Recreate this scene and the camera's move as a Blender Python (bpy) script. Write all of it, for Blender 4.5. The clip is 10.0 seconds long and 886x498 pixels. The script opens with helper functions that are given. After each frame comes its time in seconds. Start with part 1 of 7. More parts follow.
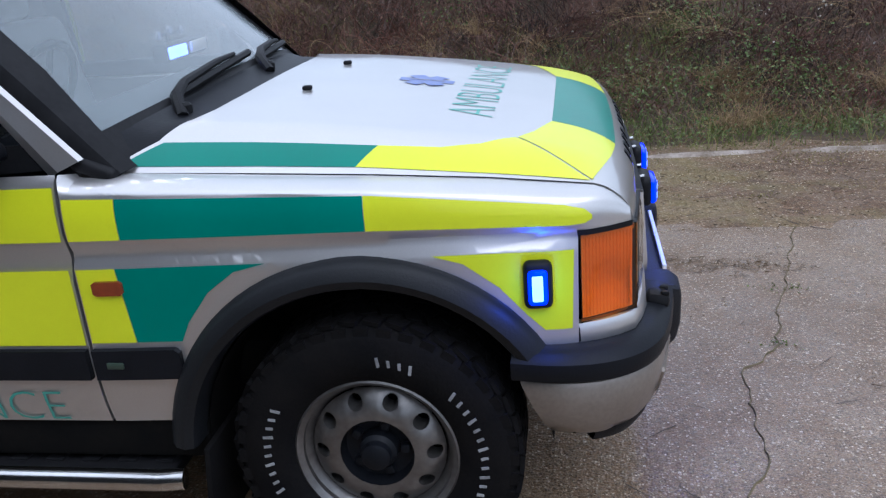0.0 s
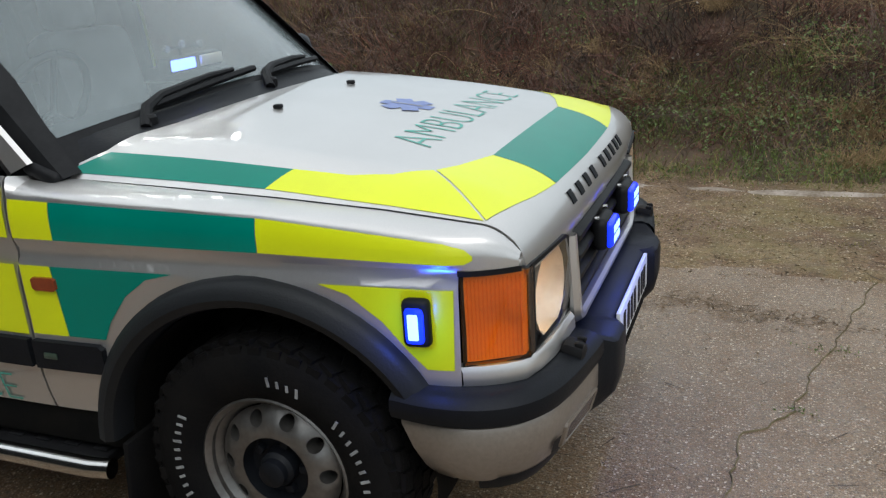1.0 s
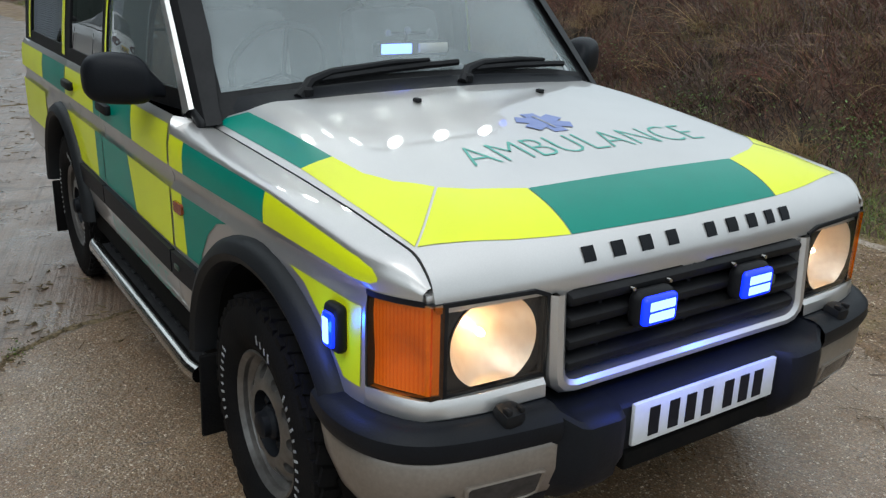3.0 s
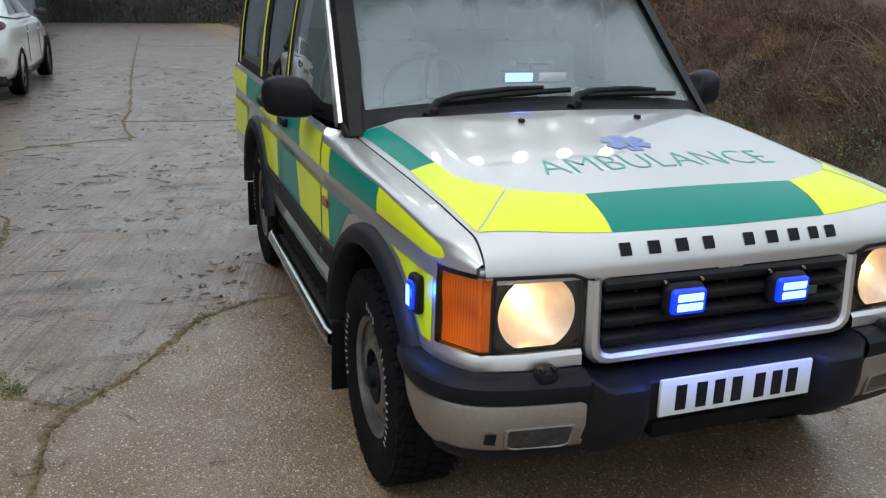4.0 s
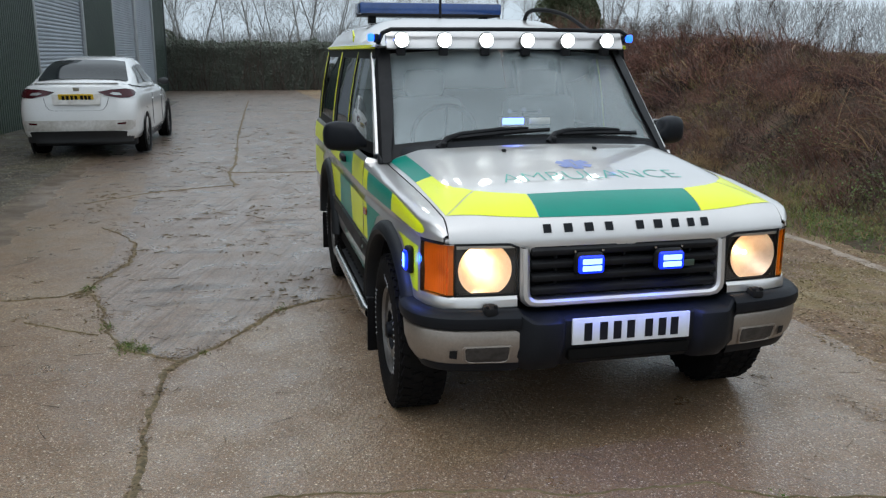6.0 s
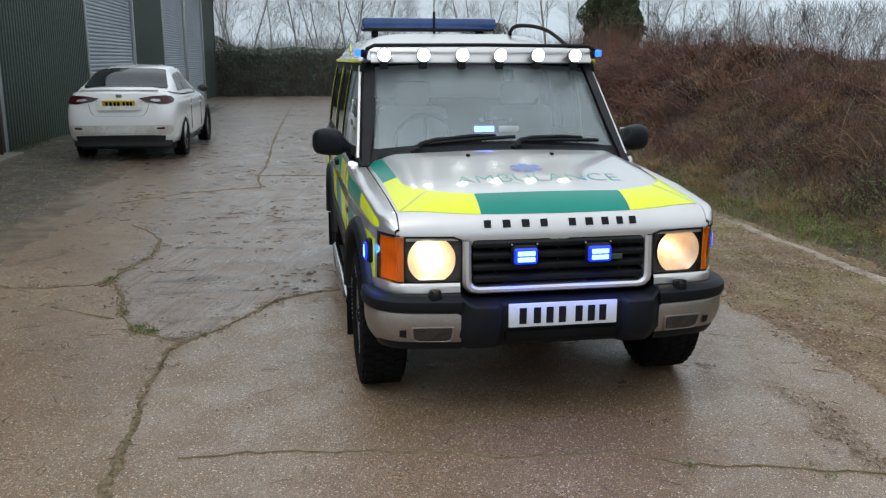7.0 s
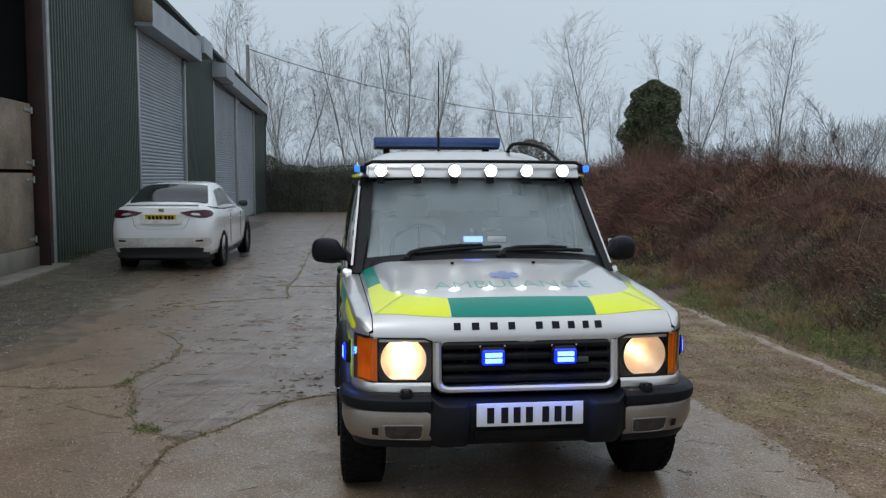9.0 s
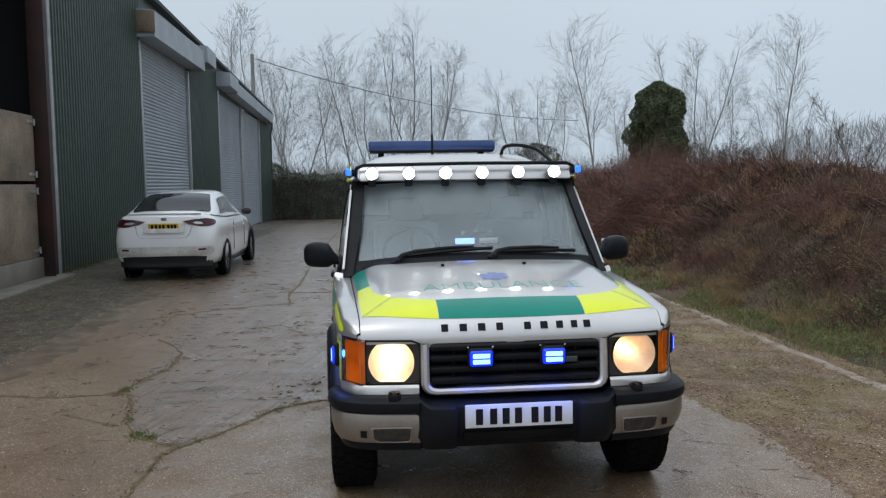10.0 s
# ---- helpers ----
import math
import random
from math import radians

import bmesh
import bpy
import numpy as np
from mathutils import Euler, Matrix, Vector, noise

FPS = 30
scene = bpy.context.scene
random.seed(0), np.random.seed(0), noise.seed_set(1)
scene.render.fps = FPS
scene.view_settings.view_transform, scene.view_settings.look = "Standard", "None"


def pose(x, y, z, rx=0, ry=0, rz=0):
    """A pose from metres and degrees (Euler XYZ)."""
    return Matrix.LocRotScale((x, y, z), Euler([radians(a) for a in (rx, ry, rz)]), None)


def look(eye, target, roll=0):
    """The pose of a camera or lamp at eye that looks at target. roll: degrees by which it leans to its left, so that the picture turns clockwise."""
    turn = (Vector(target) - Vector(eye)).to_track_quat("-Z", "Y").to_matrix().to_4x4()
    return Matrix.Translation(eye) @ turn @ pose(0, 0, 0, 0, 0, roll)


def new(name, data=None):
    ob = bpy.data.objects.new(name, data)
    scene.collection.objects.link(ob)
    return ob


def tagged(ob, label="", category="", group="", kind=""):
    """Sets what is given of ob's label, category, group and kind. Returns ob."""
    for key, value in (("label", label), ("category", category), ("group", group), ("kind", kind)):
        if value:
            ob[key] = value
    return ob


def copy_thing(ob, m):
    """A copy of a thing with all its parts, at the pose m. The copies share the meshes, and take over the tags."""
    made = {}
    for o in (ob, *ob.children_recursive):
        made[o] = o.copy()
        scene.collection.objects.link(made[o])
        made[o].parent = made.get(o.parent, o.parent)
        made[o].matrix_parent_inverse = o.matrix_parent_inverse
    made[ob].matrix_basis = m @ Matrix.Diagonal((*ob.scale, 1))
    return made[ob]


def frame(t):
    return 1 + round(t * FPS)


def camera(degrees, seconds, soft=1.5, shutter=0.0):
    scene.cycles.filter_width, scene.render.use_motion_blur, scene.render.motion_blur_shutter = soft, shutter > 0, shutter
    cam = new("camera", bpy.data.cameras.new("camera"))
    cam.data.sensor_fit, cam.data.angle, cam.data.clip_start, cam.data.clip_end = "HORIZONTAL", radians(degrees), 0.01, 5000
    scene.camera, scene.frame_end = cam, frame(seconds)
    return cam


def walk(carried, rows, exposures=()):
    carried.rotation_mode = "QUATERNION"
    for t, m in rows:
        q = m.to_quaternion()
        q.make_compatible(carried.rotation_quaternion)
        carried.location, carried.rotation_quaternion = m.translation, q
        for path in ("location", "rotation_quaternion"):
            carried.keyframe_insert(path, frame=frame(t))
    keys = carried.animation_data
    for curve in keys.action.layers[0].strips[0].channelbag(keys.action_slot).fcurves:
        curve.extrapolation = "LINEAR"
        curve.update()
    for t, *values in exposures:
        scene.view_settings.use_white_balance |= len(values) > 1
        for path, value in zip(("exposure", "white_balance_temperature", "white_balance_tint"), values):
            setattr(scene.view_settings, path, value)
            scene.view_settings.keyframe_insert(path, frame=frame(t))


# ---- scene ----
from mathutils.geometry import tessellate_polygon

cam = camera(54.8, 10.0, soft=1.3)
PATH = [
    (0, (0.559, -2.656, 1.567), (0.247, -0.804, 0.878), -4.7),
    (0.5, (0.918, -2.577, 1.586), (0.455, -0.747, 0.927), -4.7),
    (1, (1.178, -2.455, 1.568), (0.474, -0.697, 0.926), -3.6),
    (1.5, (1.423, -2.241, 1.571), (0.699, -0.493, 0.926), -2.6),
    (2, (1.696, -2.105, 1.576), (0.606, -0.553, 0.943), -2.2),
    (2.5, (1.855, -1.875, 1.528), (0.517, -0.523, 0.91), -0.3),
    (3, (2.056, -1.627, 1.581), (0.47, -0.585, 0.948), 1.4),
    (3.2, (2.19, -1.556, 1.595), (0.525, -0.646, 0.962), 1.4),
    (4.3, (2.834, -1.574, 1.642), (1.02, -0.96, 1.086), 1.0),
    (4.5, (2.991, -1.586, 1.638), (1.162, -0.969, 1.117), 1.1),
    (5, (3.294, -1.655, 1.645), (1.448, -1.044, 1.178), 1.0),
    (5.5, (3.605, -1.648, 1.665), (1.723, -1.139, 1.217), 0.2),
    (6, (3.908, -1.518, 1.656), (2.009, -1.077, 1.209), 0.1),
    (6.2, (4.047, -1.495, 1.665), (2.151, -1.05, 1.212), 0.1),
    (7.5, (4.587, -1.029, 1.712), (2.649, -0.779, 1.287), 0.2),
    (8, (4.642, -1.0, 1.708), (2.701, -0.773, 1.279), 0.2),
    (8.5, (4.725, -1.004, 1.698), (2.768, -0.768, 1.354), 0.3),
    (9, (4.755, -0.881, 1.688), (2.776, -0.651, 1.519), 0.1),
    (9.5, (4.735, -0.79, 1.648), (2.753, -0.576, 1.487), -0.6),
    (10, (4.757, -0.772, 1.666), (2.775, -0.562, 1.51), -0.9),
]
LIGHTEN = [(0, 0.38, 5450, 15), (0.4, 0.32, 6100, 9), (1, 0.22, 6300, 7), (2, 0.20, 6250, 6), (3, 0.22, 6150, 5), (4.5, 0.30, 6050, 7), (6.2, 0.28, 6050, 7), (7.5, 0.28, 6200, 7), (8.6, 0.26, 6250, 7), (9, -0.08, 6000, 8), (9.5, 0.0, 6500, 9), (10, 0.02, 6050, 9)]
walk(cam, [(t, look(eye, target, roll)) for t, eye, target, roll in PATH], LIGHTEN)

# world: overcast sky, dimmer at the horizon than overhead
world = bpy.data.worlds.new("overcast_sky")
scene.world = world
world.use_nodes = True
wt = world.node_tree
wt.nodes.clear()
w_out = wt.nodes.new("ShaderNodeOutputWorld")
w_bg = wt.nodes.new("ShaderNodeBackground")
w_tc = wt.nodes.new("ShaderNodeTexCoord")
w_sep = wt.nodes.new("ShaderNodeSeparateXYZ")
w_ramp = wt.nodes.new("ShaderNodeValToRGB")
w_noise = wt.nodes.new("ShaderNodeTexNoise")
w_mix = wt.nodes.new("ShaderNodeMix")
w_mix.data_type, w_mix.blend_type = "RGBA", "MULTIPLY"
w_mix.inputs[0].default_value = 0.25
w_noise.inputs["Scale"].default_value = 1.6
w_noise.inputs["Detail"].default_value = 3
els = w_ramp.color_ramp.elements
els[0].position, els[0].color = 0.0, (0.485, 0.54, 0.58, 1)
els[1].position, els[1].color = 1.0, (0.96, 1.0, 1.05, 1)
e = els.new(0.25)
e.color = (0.565, 0.62, 0.66, 1)
wt.links.new(w_tc.outputs["Generated"], w_sep.inputs[0])
wt.links.new(w_tc.outputs["Generated"], w_noise.inputs["Vector"])
wt.links.new(w_sep.outputs["Z"], w_ramp.inputs[0])
wt.links.new(w_ramp.outputs[0], w_mix.inputs[6])
wt.links.new(w_noise.outputs["Fac"], w_mix.inputs[7])
wt.links.new(w_mix.outputs[2], w_bg.inputs[0])
w_bg.inputs[1].default_value = 1.25
wt.links.new(w_bg.outputs[0], w_out.inputs[0])

sun_data = bpy.data.lights.new("sun", "SUN")
sun_data.energy, sun_data.angle, sun_data.color = 0.7, radians(40), (1.0, 0.97, 0.93)
sun = new("sun", sun_data)
sun.matrix_world = look((6, -8, 16), (0, 0, 0))


# lamps added for the blue strobes: two ahead of the grille aimed steeply down, one on the wing, one on the dashboard
for by in (-0.175, 0.178):
    ld = bpy.data.lights.new("blue_strobe", "SPOT")
    ld.energy, ld.color, ld.shadow_soft_size, ld.spot_size, ld.spot_blend = 2.8, (0.02, 0.08, 1.0), 0.02, radians(170), 1.0
    new("blue_strobe", ld).matrix_world = look((0.865, by, 0.80), (0.97, by, 0.2))
for bx, by, bz, watts in ((0.475, -0.935, 0.806, 0.9), (-0.64, -0.055, 1.287, 0.25)):
    ld = bpy.data.lights.new("blue_strobe", "POINT")
    ld.energy, ld.color, ld.shadow_soft_size = watts, (0.02, 0.10, 1.0), 0.02
    new("blue_strobe", ld).location = (bx, by, bz)


# ---- materials ----
def mat(name, c1, c2=None, scale=8.0, rough=0.6, metal=0.0, bump=0.0, coat=0.0, fine=60.0, emit=None, strength=0.0, vary=0.0, rough2=None, spec=0.5):
    """Two colours mixed by noise at two scales, with fine relief; vary: brightness spread between loose pieces."""
    m = bpy.data.materials.new(name)
    m.use_nodes = True
    nt = m.node_tree
    b = nt.nodes["Principled BSDF"]
    b.inputs["Roughness"].default_value = rough
    b.inputs["Metallic"].default_value = metal
    b.inputs["Coat Weight"].default_value = coat
    b.inputs["Coat Roughness"].default_value = 0.03
    b.inputs["Specular IOR Level"].default_value = spec
    c2 = c2 or tuple(min(1, v * 0.8) for v in c1)
    tc = nt.nodes.new("ShaderNodeTexCoord")
    n1 = nt.nodes.new("ShaderNodeTexNoise")
    n1.inputs["Scale"].default_value, n1.inputs["Detail"].default_value = scale, 5
    n2 = nt.nodes.new("ShaderNodeTexNoise")
    n2.inputs["Scale"].default_value, n2.inputs["Detail"].default_value = fine, 3
    for n in (n1, n2):
        nt.links.new(tc.outputs["Object"], n.inputs["Vector"])
    add = nt.nodes.new("ShaderNodeMath")
    add.operation = "MULTIPLY_ADD"
    nt.links.new(n2.outputs["Fac"], add.inputs[0])
    add.inputs[1].default_value = 0.5
    nt.links.new(n1.outputs["Fac"], add.inputs[2])
    ramp = nt.nodes.new("ShaderNodeValToRGB")
    ramp.color_ramp.elements[0].position, ramp.color_ramp.elements[1].position = 0.55, 0.95
    ramp.color_ramp.elements[0].color, ramp.color_ramp.elements[1].color = (*c1, 1), (*c2, 1)
    nt.links.new(add.outputs[0], ramp.inputs[0])
    col = ramp.outputs[0]
    if vary:
        geo = nt.nodes.new("ShaderNodeNewGeometry")
        mr = nt.nodes.new("ShaderNodeMapRange")
        mr.inputs["To Min"].default_value, mr.inputs["To Max"].default_value = 1 - vary, 1 + vary
        nt.links.new(geo.outputs["Random Per Island"], mr.inputs["Value"])
        hsv = nt.nodes.new("ShaderNodeHueSaturation")
        nt.links.new(mr.outputs[0], hsv.inputs["Value"])
        nt.links.new(col, hsv.inputs["Color"])
        col = hsv.outputs[0]
    nt.links.new(col, b.inputs["Base Color"])
    if rough2 is not None:
        mr2 = nt.nodes.new("ShaderNodeMapRange")
        mr2.inputs["From Min"].default_value, mr2.inputs["From Max"].default_value = 0.35, 0.65
        mr2.inputs["To Min"].default_value, mr2.inputs["To Max"].default_value = rough, rough2
        nt.links.new(n1.outputs["Fac"], mr2.inputs["Value"])
        nt.links.new(mr2.outputs[0], b.inputs["Roughness"])
    if bump:
        bp = nt.nodes.new("ShaderNodeBump")
        bp.inputs["Strength"].default_value, bp.inputs["Distance"].default_value = min(1.0, bump), 0.01
        nt.links.new(n2.outputs["Fac"], bp.inputs["Height"])
        nt.links.new(bp.outputs[0], b.inputs["Normal"])
    if emit:
        b.inputs["Emission Color"].default_value = (*emit, 1)
        b.inputs["Emission Strength"].default_value = strength
        m.cycles.emission_sampling = "FRONT_BACK"
    return m


def glass(name, tint, rough=0.0, gloss=(1, 1, 1), veil=0.0):
    """A thin pane: clear with a tint, glossy by Fresnel; the last argument mixes in pale diffuse in place of sky
    reflection.
    """
    m = bpy.data.materials.new(name)
    m.use_nodes = True
    nt = m.node_tree
    nt.nodes.clear()
    out = nt.nodes.new("ShaderNodeOutputMaterial")
    mix = nt.nodes.new("ShaderNodeMixShader")
    tr = nt.nodes.new("ShaderNodeBsdfTransparent")
    gl = nt.nodes.new("ShaderNodeBsdfGlossy")
    lw = nt.nodes.new("ShaderNodeLayerWeight")
    lw.inputs[0].default_value = 0.5
    pw = nt.nodes.new("ShaderNodeMath")
    pw.operation = "POWER"
    pw.inputs[1].default_value = 4.0
    nt.links.new(lw.outputs["Facing"], pw.inputs[0])
    fr = nt.nodes.new("ShaderNodeMath")
    fr.operation = "MULTIPLY_ADD"
    fr.inputs[1].default_value, fr.inputs[2].default_value = 0.9, 0.055
    nt.links.new(pw.outputs[0], fr.inputs[0])
    tr.inputs[0].default_value = (*tint, 1)
    gl.inputs["Color"].default_value = (*gloss, 1)
    gl.inputs["Roughness"].default_value = rough
    nt.links.new(fr.outputs[0], mix.inputs[0])
    clear = tr.outputs[0]
    if veil:
        tc = nt.nodes.new("ShaderNodeTexCoord")
        ns = nt.nodes.new("ShaderNodeTexNoise")
        ns.inputs["Scale"].default_value, ns.inputs["Detail"].default_value = 3.0, 6
        nt.links.new(tc.outputs["Object"], ns.inputs["Vector"])
        mr = nt.nodes.new("ShaderNodeMapRange")
        mr.inputs["From Min"].default_value, mr.inputs["From Max"].default_value = 0.3, 0.7
        mr.inputs["To Min"].default_value, mr.inputs["To Max"].default_value = veil * 0.8, veil * 1.2
        nt.links.new(ns.outputs["Fac"], mr.inputs["Value"])
        df = nt.nodes.new("ShaderNodeBsdfDiffuse")
        df.inputs[0].default_value = (0.60, 0.70, 0.72, 1)
        mm = nt.nodes.new("ShaderNodeMixShader")
        nt.links.new(mr.outputs[0], mm.inputs[0])
        nt.links.new(tr.outputs[0], mm.inputs[1])
        nt.links.new(df.outputs[0], mm.inputs[2])
        clear = mm.outputs[0]
    nt.links.new(clear, mix.inputs[1])
    nt.links.new(gl.outputs[0], mix.inputs[2])
    nt.links.new(mix.outputs[0], out.inputs[0])
    return m


PAINT = mat("champagne_paint", (0.68, 0.655, 0.635), (0.61, 0.585, 0.565), 2.5, 0.36, 0.8, 0.0, 0.9, 300)
# Darker, browner copy of the champagne paint, for the bumper corners.
PAINT_LOW = mat("darker_champagne_paint", (0.275, 0.236, 0.200), (0.205, 0.172, 0.143), 3, 0.36, 0.5, 0.03, 0.3, 90)
YELLOW = mat("yellow_vinyl", (0.80, 0.86, 0.006), (0.74, 0.80, 0.004), 4, 0.34, 0, 0.02, 0.25, 400)
GREEN = mat("green_vinyl", (0.0, 0.235, 0.17), (0.0, 0.20, 0.145), 4, 0.30, 0, 0.02, 0.12, 400, spec=0.3)
LETTER = mat("green_lettering", (0.09, 0.41, 0.33), None, 8, 0.4)
BLUEPRINT = mat("blue_emblem", (0.16, 0.21, 0.45), (0.19, 0.24, 0.48), 8, 0.4)
PLASTIC = mat("dark_plastic", (0.010, 0.011, 0.014), (0.006, 0.007, 0.009), 5, 0.46, 0, 0.08, 0.0, 160, spec=0.16)
FLARE = mat("wheel_arch_plastic", (0.012, 0.013, 0.015), (0.007, 0.008, 0.009), 5, 0.5, 0, 0.08, 0.0, 160, spec=0.28)
BLACK = mat("black_trim", (0.008, 0.008, 0.009), (0.014, 0.014, 0.015), 10, 0.5, 0, 0.05, spec=0.16)
RUBBER = mat("tyre_rubber", (0.006, 0.006, 0.0065), (0.011, 0.010, 0.0095), 9, 0.75, 0, 0.2, 0, 120, spec=0.06)
UNDER = mat("underbody", (0.004, 0.004, 0.004), (0.008, 0.007, 0.006), 8, 0.9, spec=0.1)
STEEL = mat("silver_wheel", (0.22, 0.21, 0.20), (0.135, 0.126, 0.117), 8, 0.36, 0.75, 0.03)
CHROME = mat("polished_tube", (0.72, 0.71, 0.69), (0.6, 0.58, 0.55), 6, 0.18, 1.0, 0.02)
WHITEMARK = mat("white_marking", (0.38, 0.38, 0.38), (0.20, 0.20, 0.20), 20, 0.6)
REPEATER = mat("repeater_lens", (0.30, 0.055, 0.016), (0.20, 0.035, 0.012), 9, 0.15, 0, 0, 0.5)
LAMPBACK = mat("lamp_reflector", (0.84, 0.75, 0.63), (0.70, 0.58, 0.46), 14, 0.30, 0.55, 0.15)
BULBLIT = mat("lit_bulb", (0.9, 0.85, 0.7), None, 6, 0.3, emit=(1.0, 0.60, 0.29), strength=38.0)
LAMPBED = mat("indicator_backing", (0.88, 0.85, 0.80), (0.78, 0.73, 0.67), 9, 0.5, 0.0, 0.1)
SPOTLIT = mat("lit_spotlamp", (0.9, 0.9, 0.9), None, 6, 0.3, emit=(0.96, 1.0, 0.95), strength=14.0)
BLUELIT = mat("lit_blue_led", (0.1, 0.2, 0.9), None, 6, 0.3, emit=(0.13, 0.21, 1.0), strength=5.0)
BLUECORNER = mat("lit_blue_corner", (0.02, 0.06, 0.6), None, 6, 0.3, emit=(0.02, 0.11, 1.0), strength=3.0)
# Deep blue emission round the LEDs stands in for their halo.
BLUEHALO = mat("blue_lens_halo", (0.02, 0.04, 0.5), None, 6, 0.2, emit=(0.004, 0.02, 1.0), strength=1.6)
FOGLENS = mat("fog_lens", (0.055, 0.05, 0.046), (0.03, 0.027, 0.025), 18, 0.2, spec=0.3)
LAMPGREY = mat("lamp_housing", (0.030, 0.027, 0.026), (0.016, 0.015, 0.015), 12, 0.3, 0.2)
BLUEDARK = mat("blue_beacon_lens", (0.03, 0.07, 0.22), (0.02, 0.05, 0.16), 8, 0.15, 0, 0, 0.5)
PLATEW = mat("white_plate", (0.74, 0.75, 0.76), (0.66, 0.67, 0.68), 9, 0.4)
PLATEY = mat("yellow_plate", (0.75, 0.5, 0.02), None, 9, 0.4)
SCREEN = glass("windscreen_glass", (0.80, 0.84, 0.84), veil=0.22, rough=0.24)
TINT = glass("side_glass", (0.66, 0.73, 0.71), veil=0.20)
DARKGLASS = glass("privacy_glass", (0.07, 0.08, 0.09))
AMBER = glass("amber_lens", (1.0, 0.44, 0.015))
AMBERLIGHT = glass("amber_ribs", (0.95, 0.72, 0.35))
CLEAR = glass("lamp_glass", (0.95, 0.95, 0.95))
SEAT = mat("grey_seat_cloth", (0.22, 0.22, 0.22), (0.14, 0.14, 0.14), 10, 0.9)
CARWHITE = mat("white_car_paint", (0.80, 0.80, 0.79), (0.72, 0.71, 0.69), 1.2, 0.22, 0, 0, 0.8)
REDLENS = mat("red_lens", (0.065, 0.004, 0.009), (0.030, 0.002, 0.005), 8, 0.14, 0, 0, 0.3, spec=0.3)


def slab(name, dark, light, stone, wet0, wet1, ripple=0.0, speck=85.0, stain=0.55, streak=0.0, film=0.0, moss=0.0, grain=0.6):
    """Worn ground: large stains, grit of stones in cells, damp and drier patches, fine relief."""
    m = bpy.data.materials.new(name)
    m.use_nodes = True
    nt = m.node_tree
    b = nt.nodes["Principled BSDF"]
    tc = nt.nodes.new("ShaderNodeTexCoord")

    def nz(scale, detail=6, rough=0.6):
        n = nt.nodes.new("ShaderNodeTexNoise")
        n.inputs["Scale"].default_value, n.inputs["Detail"].default_value, n.inputs["Roughness"].default_value = scale, detail, rough
        nt.links.new(tc.outputs["Object"], n.inputs["Vector"])
        return n.outputs["Fac"]

    def span(val, a, c, lo, hi):
        r = nt.nodes.new("ShaderNodeMapRange")
        for k, v in zip(("From Min", "From Max", "To Min", "To Max"), (a, c, lo, hi)):
            r.inputs[k].default_value = v
        nt.links.new(val, r.inputs["Value"])
        return r.outputs[0]

    def mix(fac, c1, c2, kind="MIX"):
        x = nt.nodes.new("ShaderNodeMix")
        x.data_type, x.blend_type = "RGBA", kind
        nt.links.new(fac, x.inputs[0])
        for i, c in ((6, c1), (7, c2)):
            if isinstance(c, tuple):
                x.inputs[i].default_value = (*c, 1)
            else:
                nt.links.new(c, x.inputs[i])
        return x.outputs[2]

    big, mid, fine = nz(0.55), nz(3.2), nz(38, 4)
    col = mix(span(big, 0.38, 0.62, 0, 1), dark, light)
    col = mix(span(mid, 0.45, 0.75, 0, stain), col, tuple(v * 0.55 for v in dark))
    vo = nt.nodes.new("ShaderNodeTexVoronoi")
    vo.inputs["Scale"].default_value = speck
    nt.links.new(tc.outputs["Object"], vo.inputs["Vector"])
    sep = nt.nodes.new("ShaderNodeSeparateColor")
    nt.links.new(vo.outputs["Color"], sep.inputs[0])
    # every grain has its own tone, set in a darker matrix
    grains = nt.nodes.new("ShaderNodeValToRGB")
    grains.color_ramp.interpolation = "CONSTANT"
    tones = ((0.0, tuple(v * 0.30 for v in dark)), (0.26, tuple(v * 0.70 for v in dark)), (0.48, dark), (0.66, light), (0.82, tuple(0.45 * a_ + 0.55 * b_ for a_, b_ in zip(light, stone))), (0.93, stone))
    for k, (at, tone_) in enumerate(tones):
        el = grains.color_ramp.elements[k] if k < 2 else grains.color_ramp.elements.new(at)
        el.position, el.color = at, (*tone_, 1)
    nt.links.new(sep.outputs[0], grains.inputs[0])
    col = mix(span(vo.outputs["Distance"], 0.30, 0.50, grain, 0), col, grains.outputs[0])
    v2 = nt.nodes.new("ShaderNodeTexVoronoi")
    v2.inputs["Scale"].default_value = speck * 0.55
    nt.links.new(tc.outputs["Object"], v2.inputs["Vector"])
    s2 = nt.nodes.new("ShaderNodeSeparateColor")
    nt.links.new(v2.outputs["Color"], s2.inputs[0])
    c2 = nt.nodes.new("ShaderNodeMath")
    c2.operation = "MULTIPLY"
    nt.links.new(span(s2.outputs[0], 0.66, 0.74, 0, 0.95), c2.inputs[0])
    rad = nt.nodes.new("ShaderNodeMath")
    rad.operation = "MULTIPLY_ADD"
    nt.links.new(s2.outputs[2], rad.inputs[0])
    rad.inputs[1].default_value = -0.34
    nt.links.new(v2.outputs["Distance"], rad.inputs[2])
    warp = nt.nodes.new("ShaderNodeMath")
    warp.operation = "MULTIPLY_ADD"
    nt.links.new(nz(70, 2), warp.inputs[0])
    warp.inputs[1].default_value = 0.5
    nt.links.new(rad.outputs[0], warp.inputs[2])
    nt.links.new(span(warp.outputs[0], 0.20, 0.30, 1, 0), c2.inputs[1])
    col = mix(c2.outputs[0], col, tuple(v * 0.9 for v in stone))
    tone = span(s2.outputs[1], 0.0, 1.0, 0, 0.35)
    col = mix(tone, col, (dark[0] * 1.5, dark[1] * 1.05, dark[2] * 0.75))
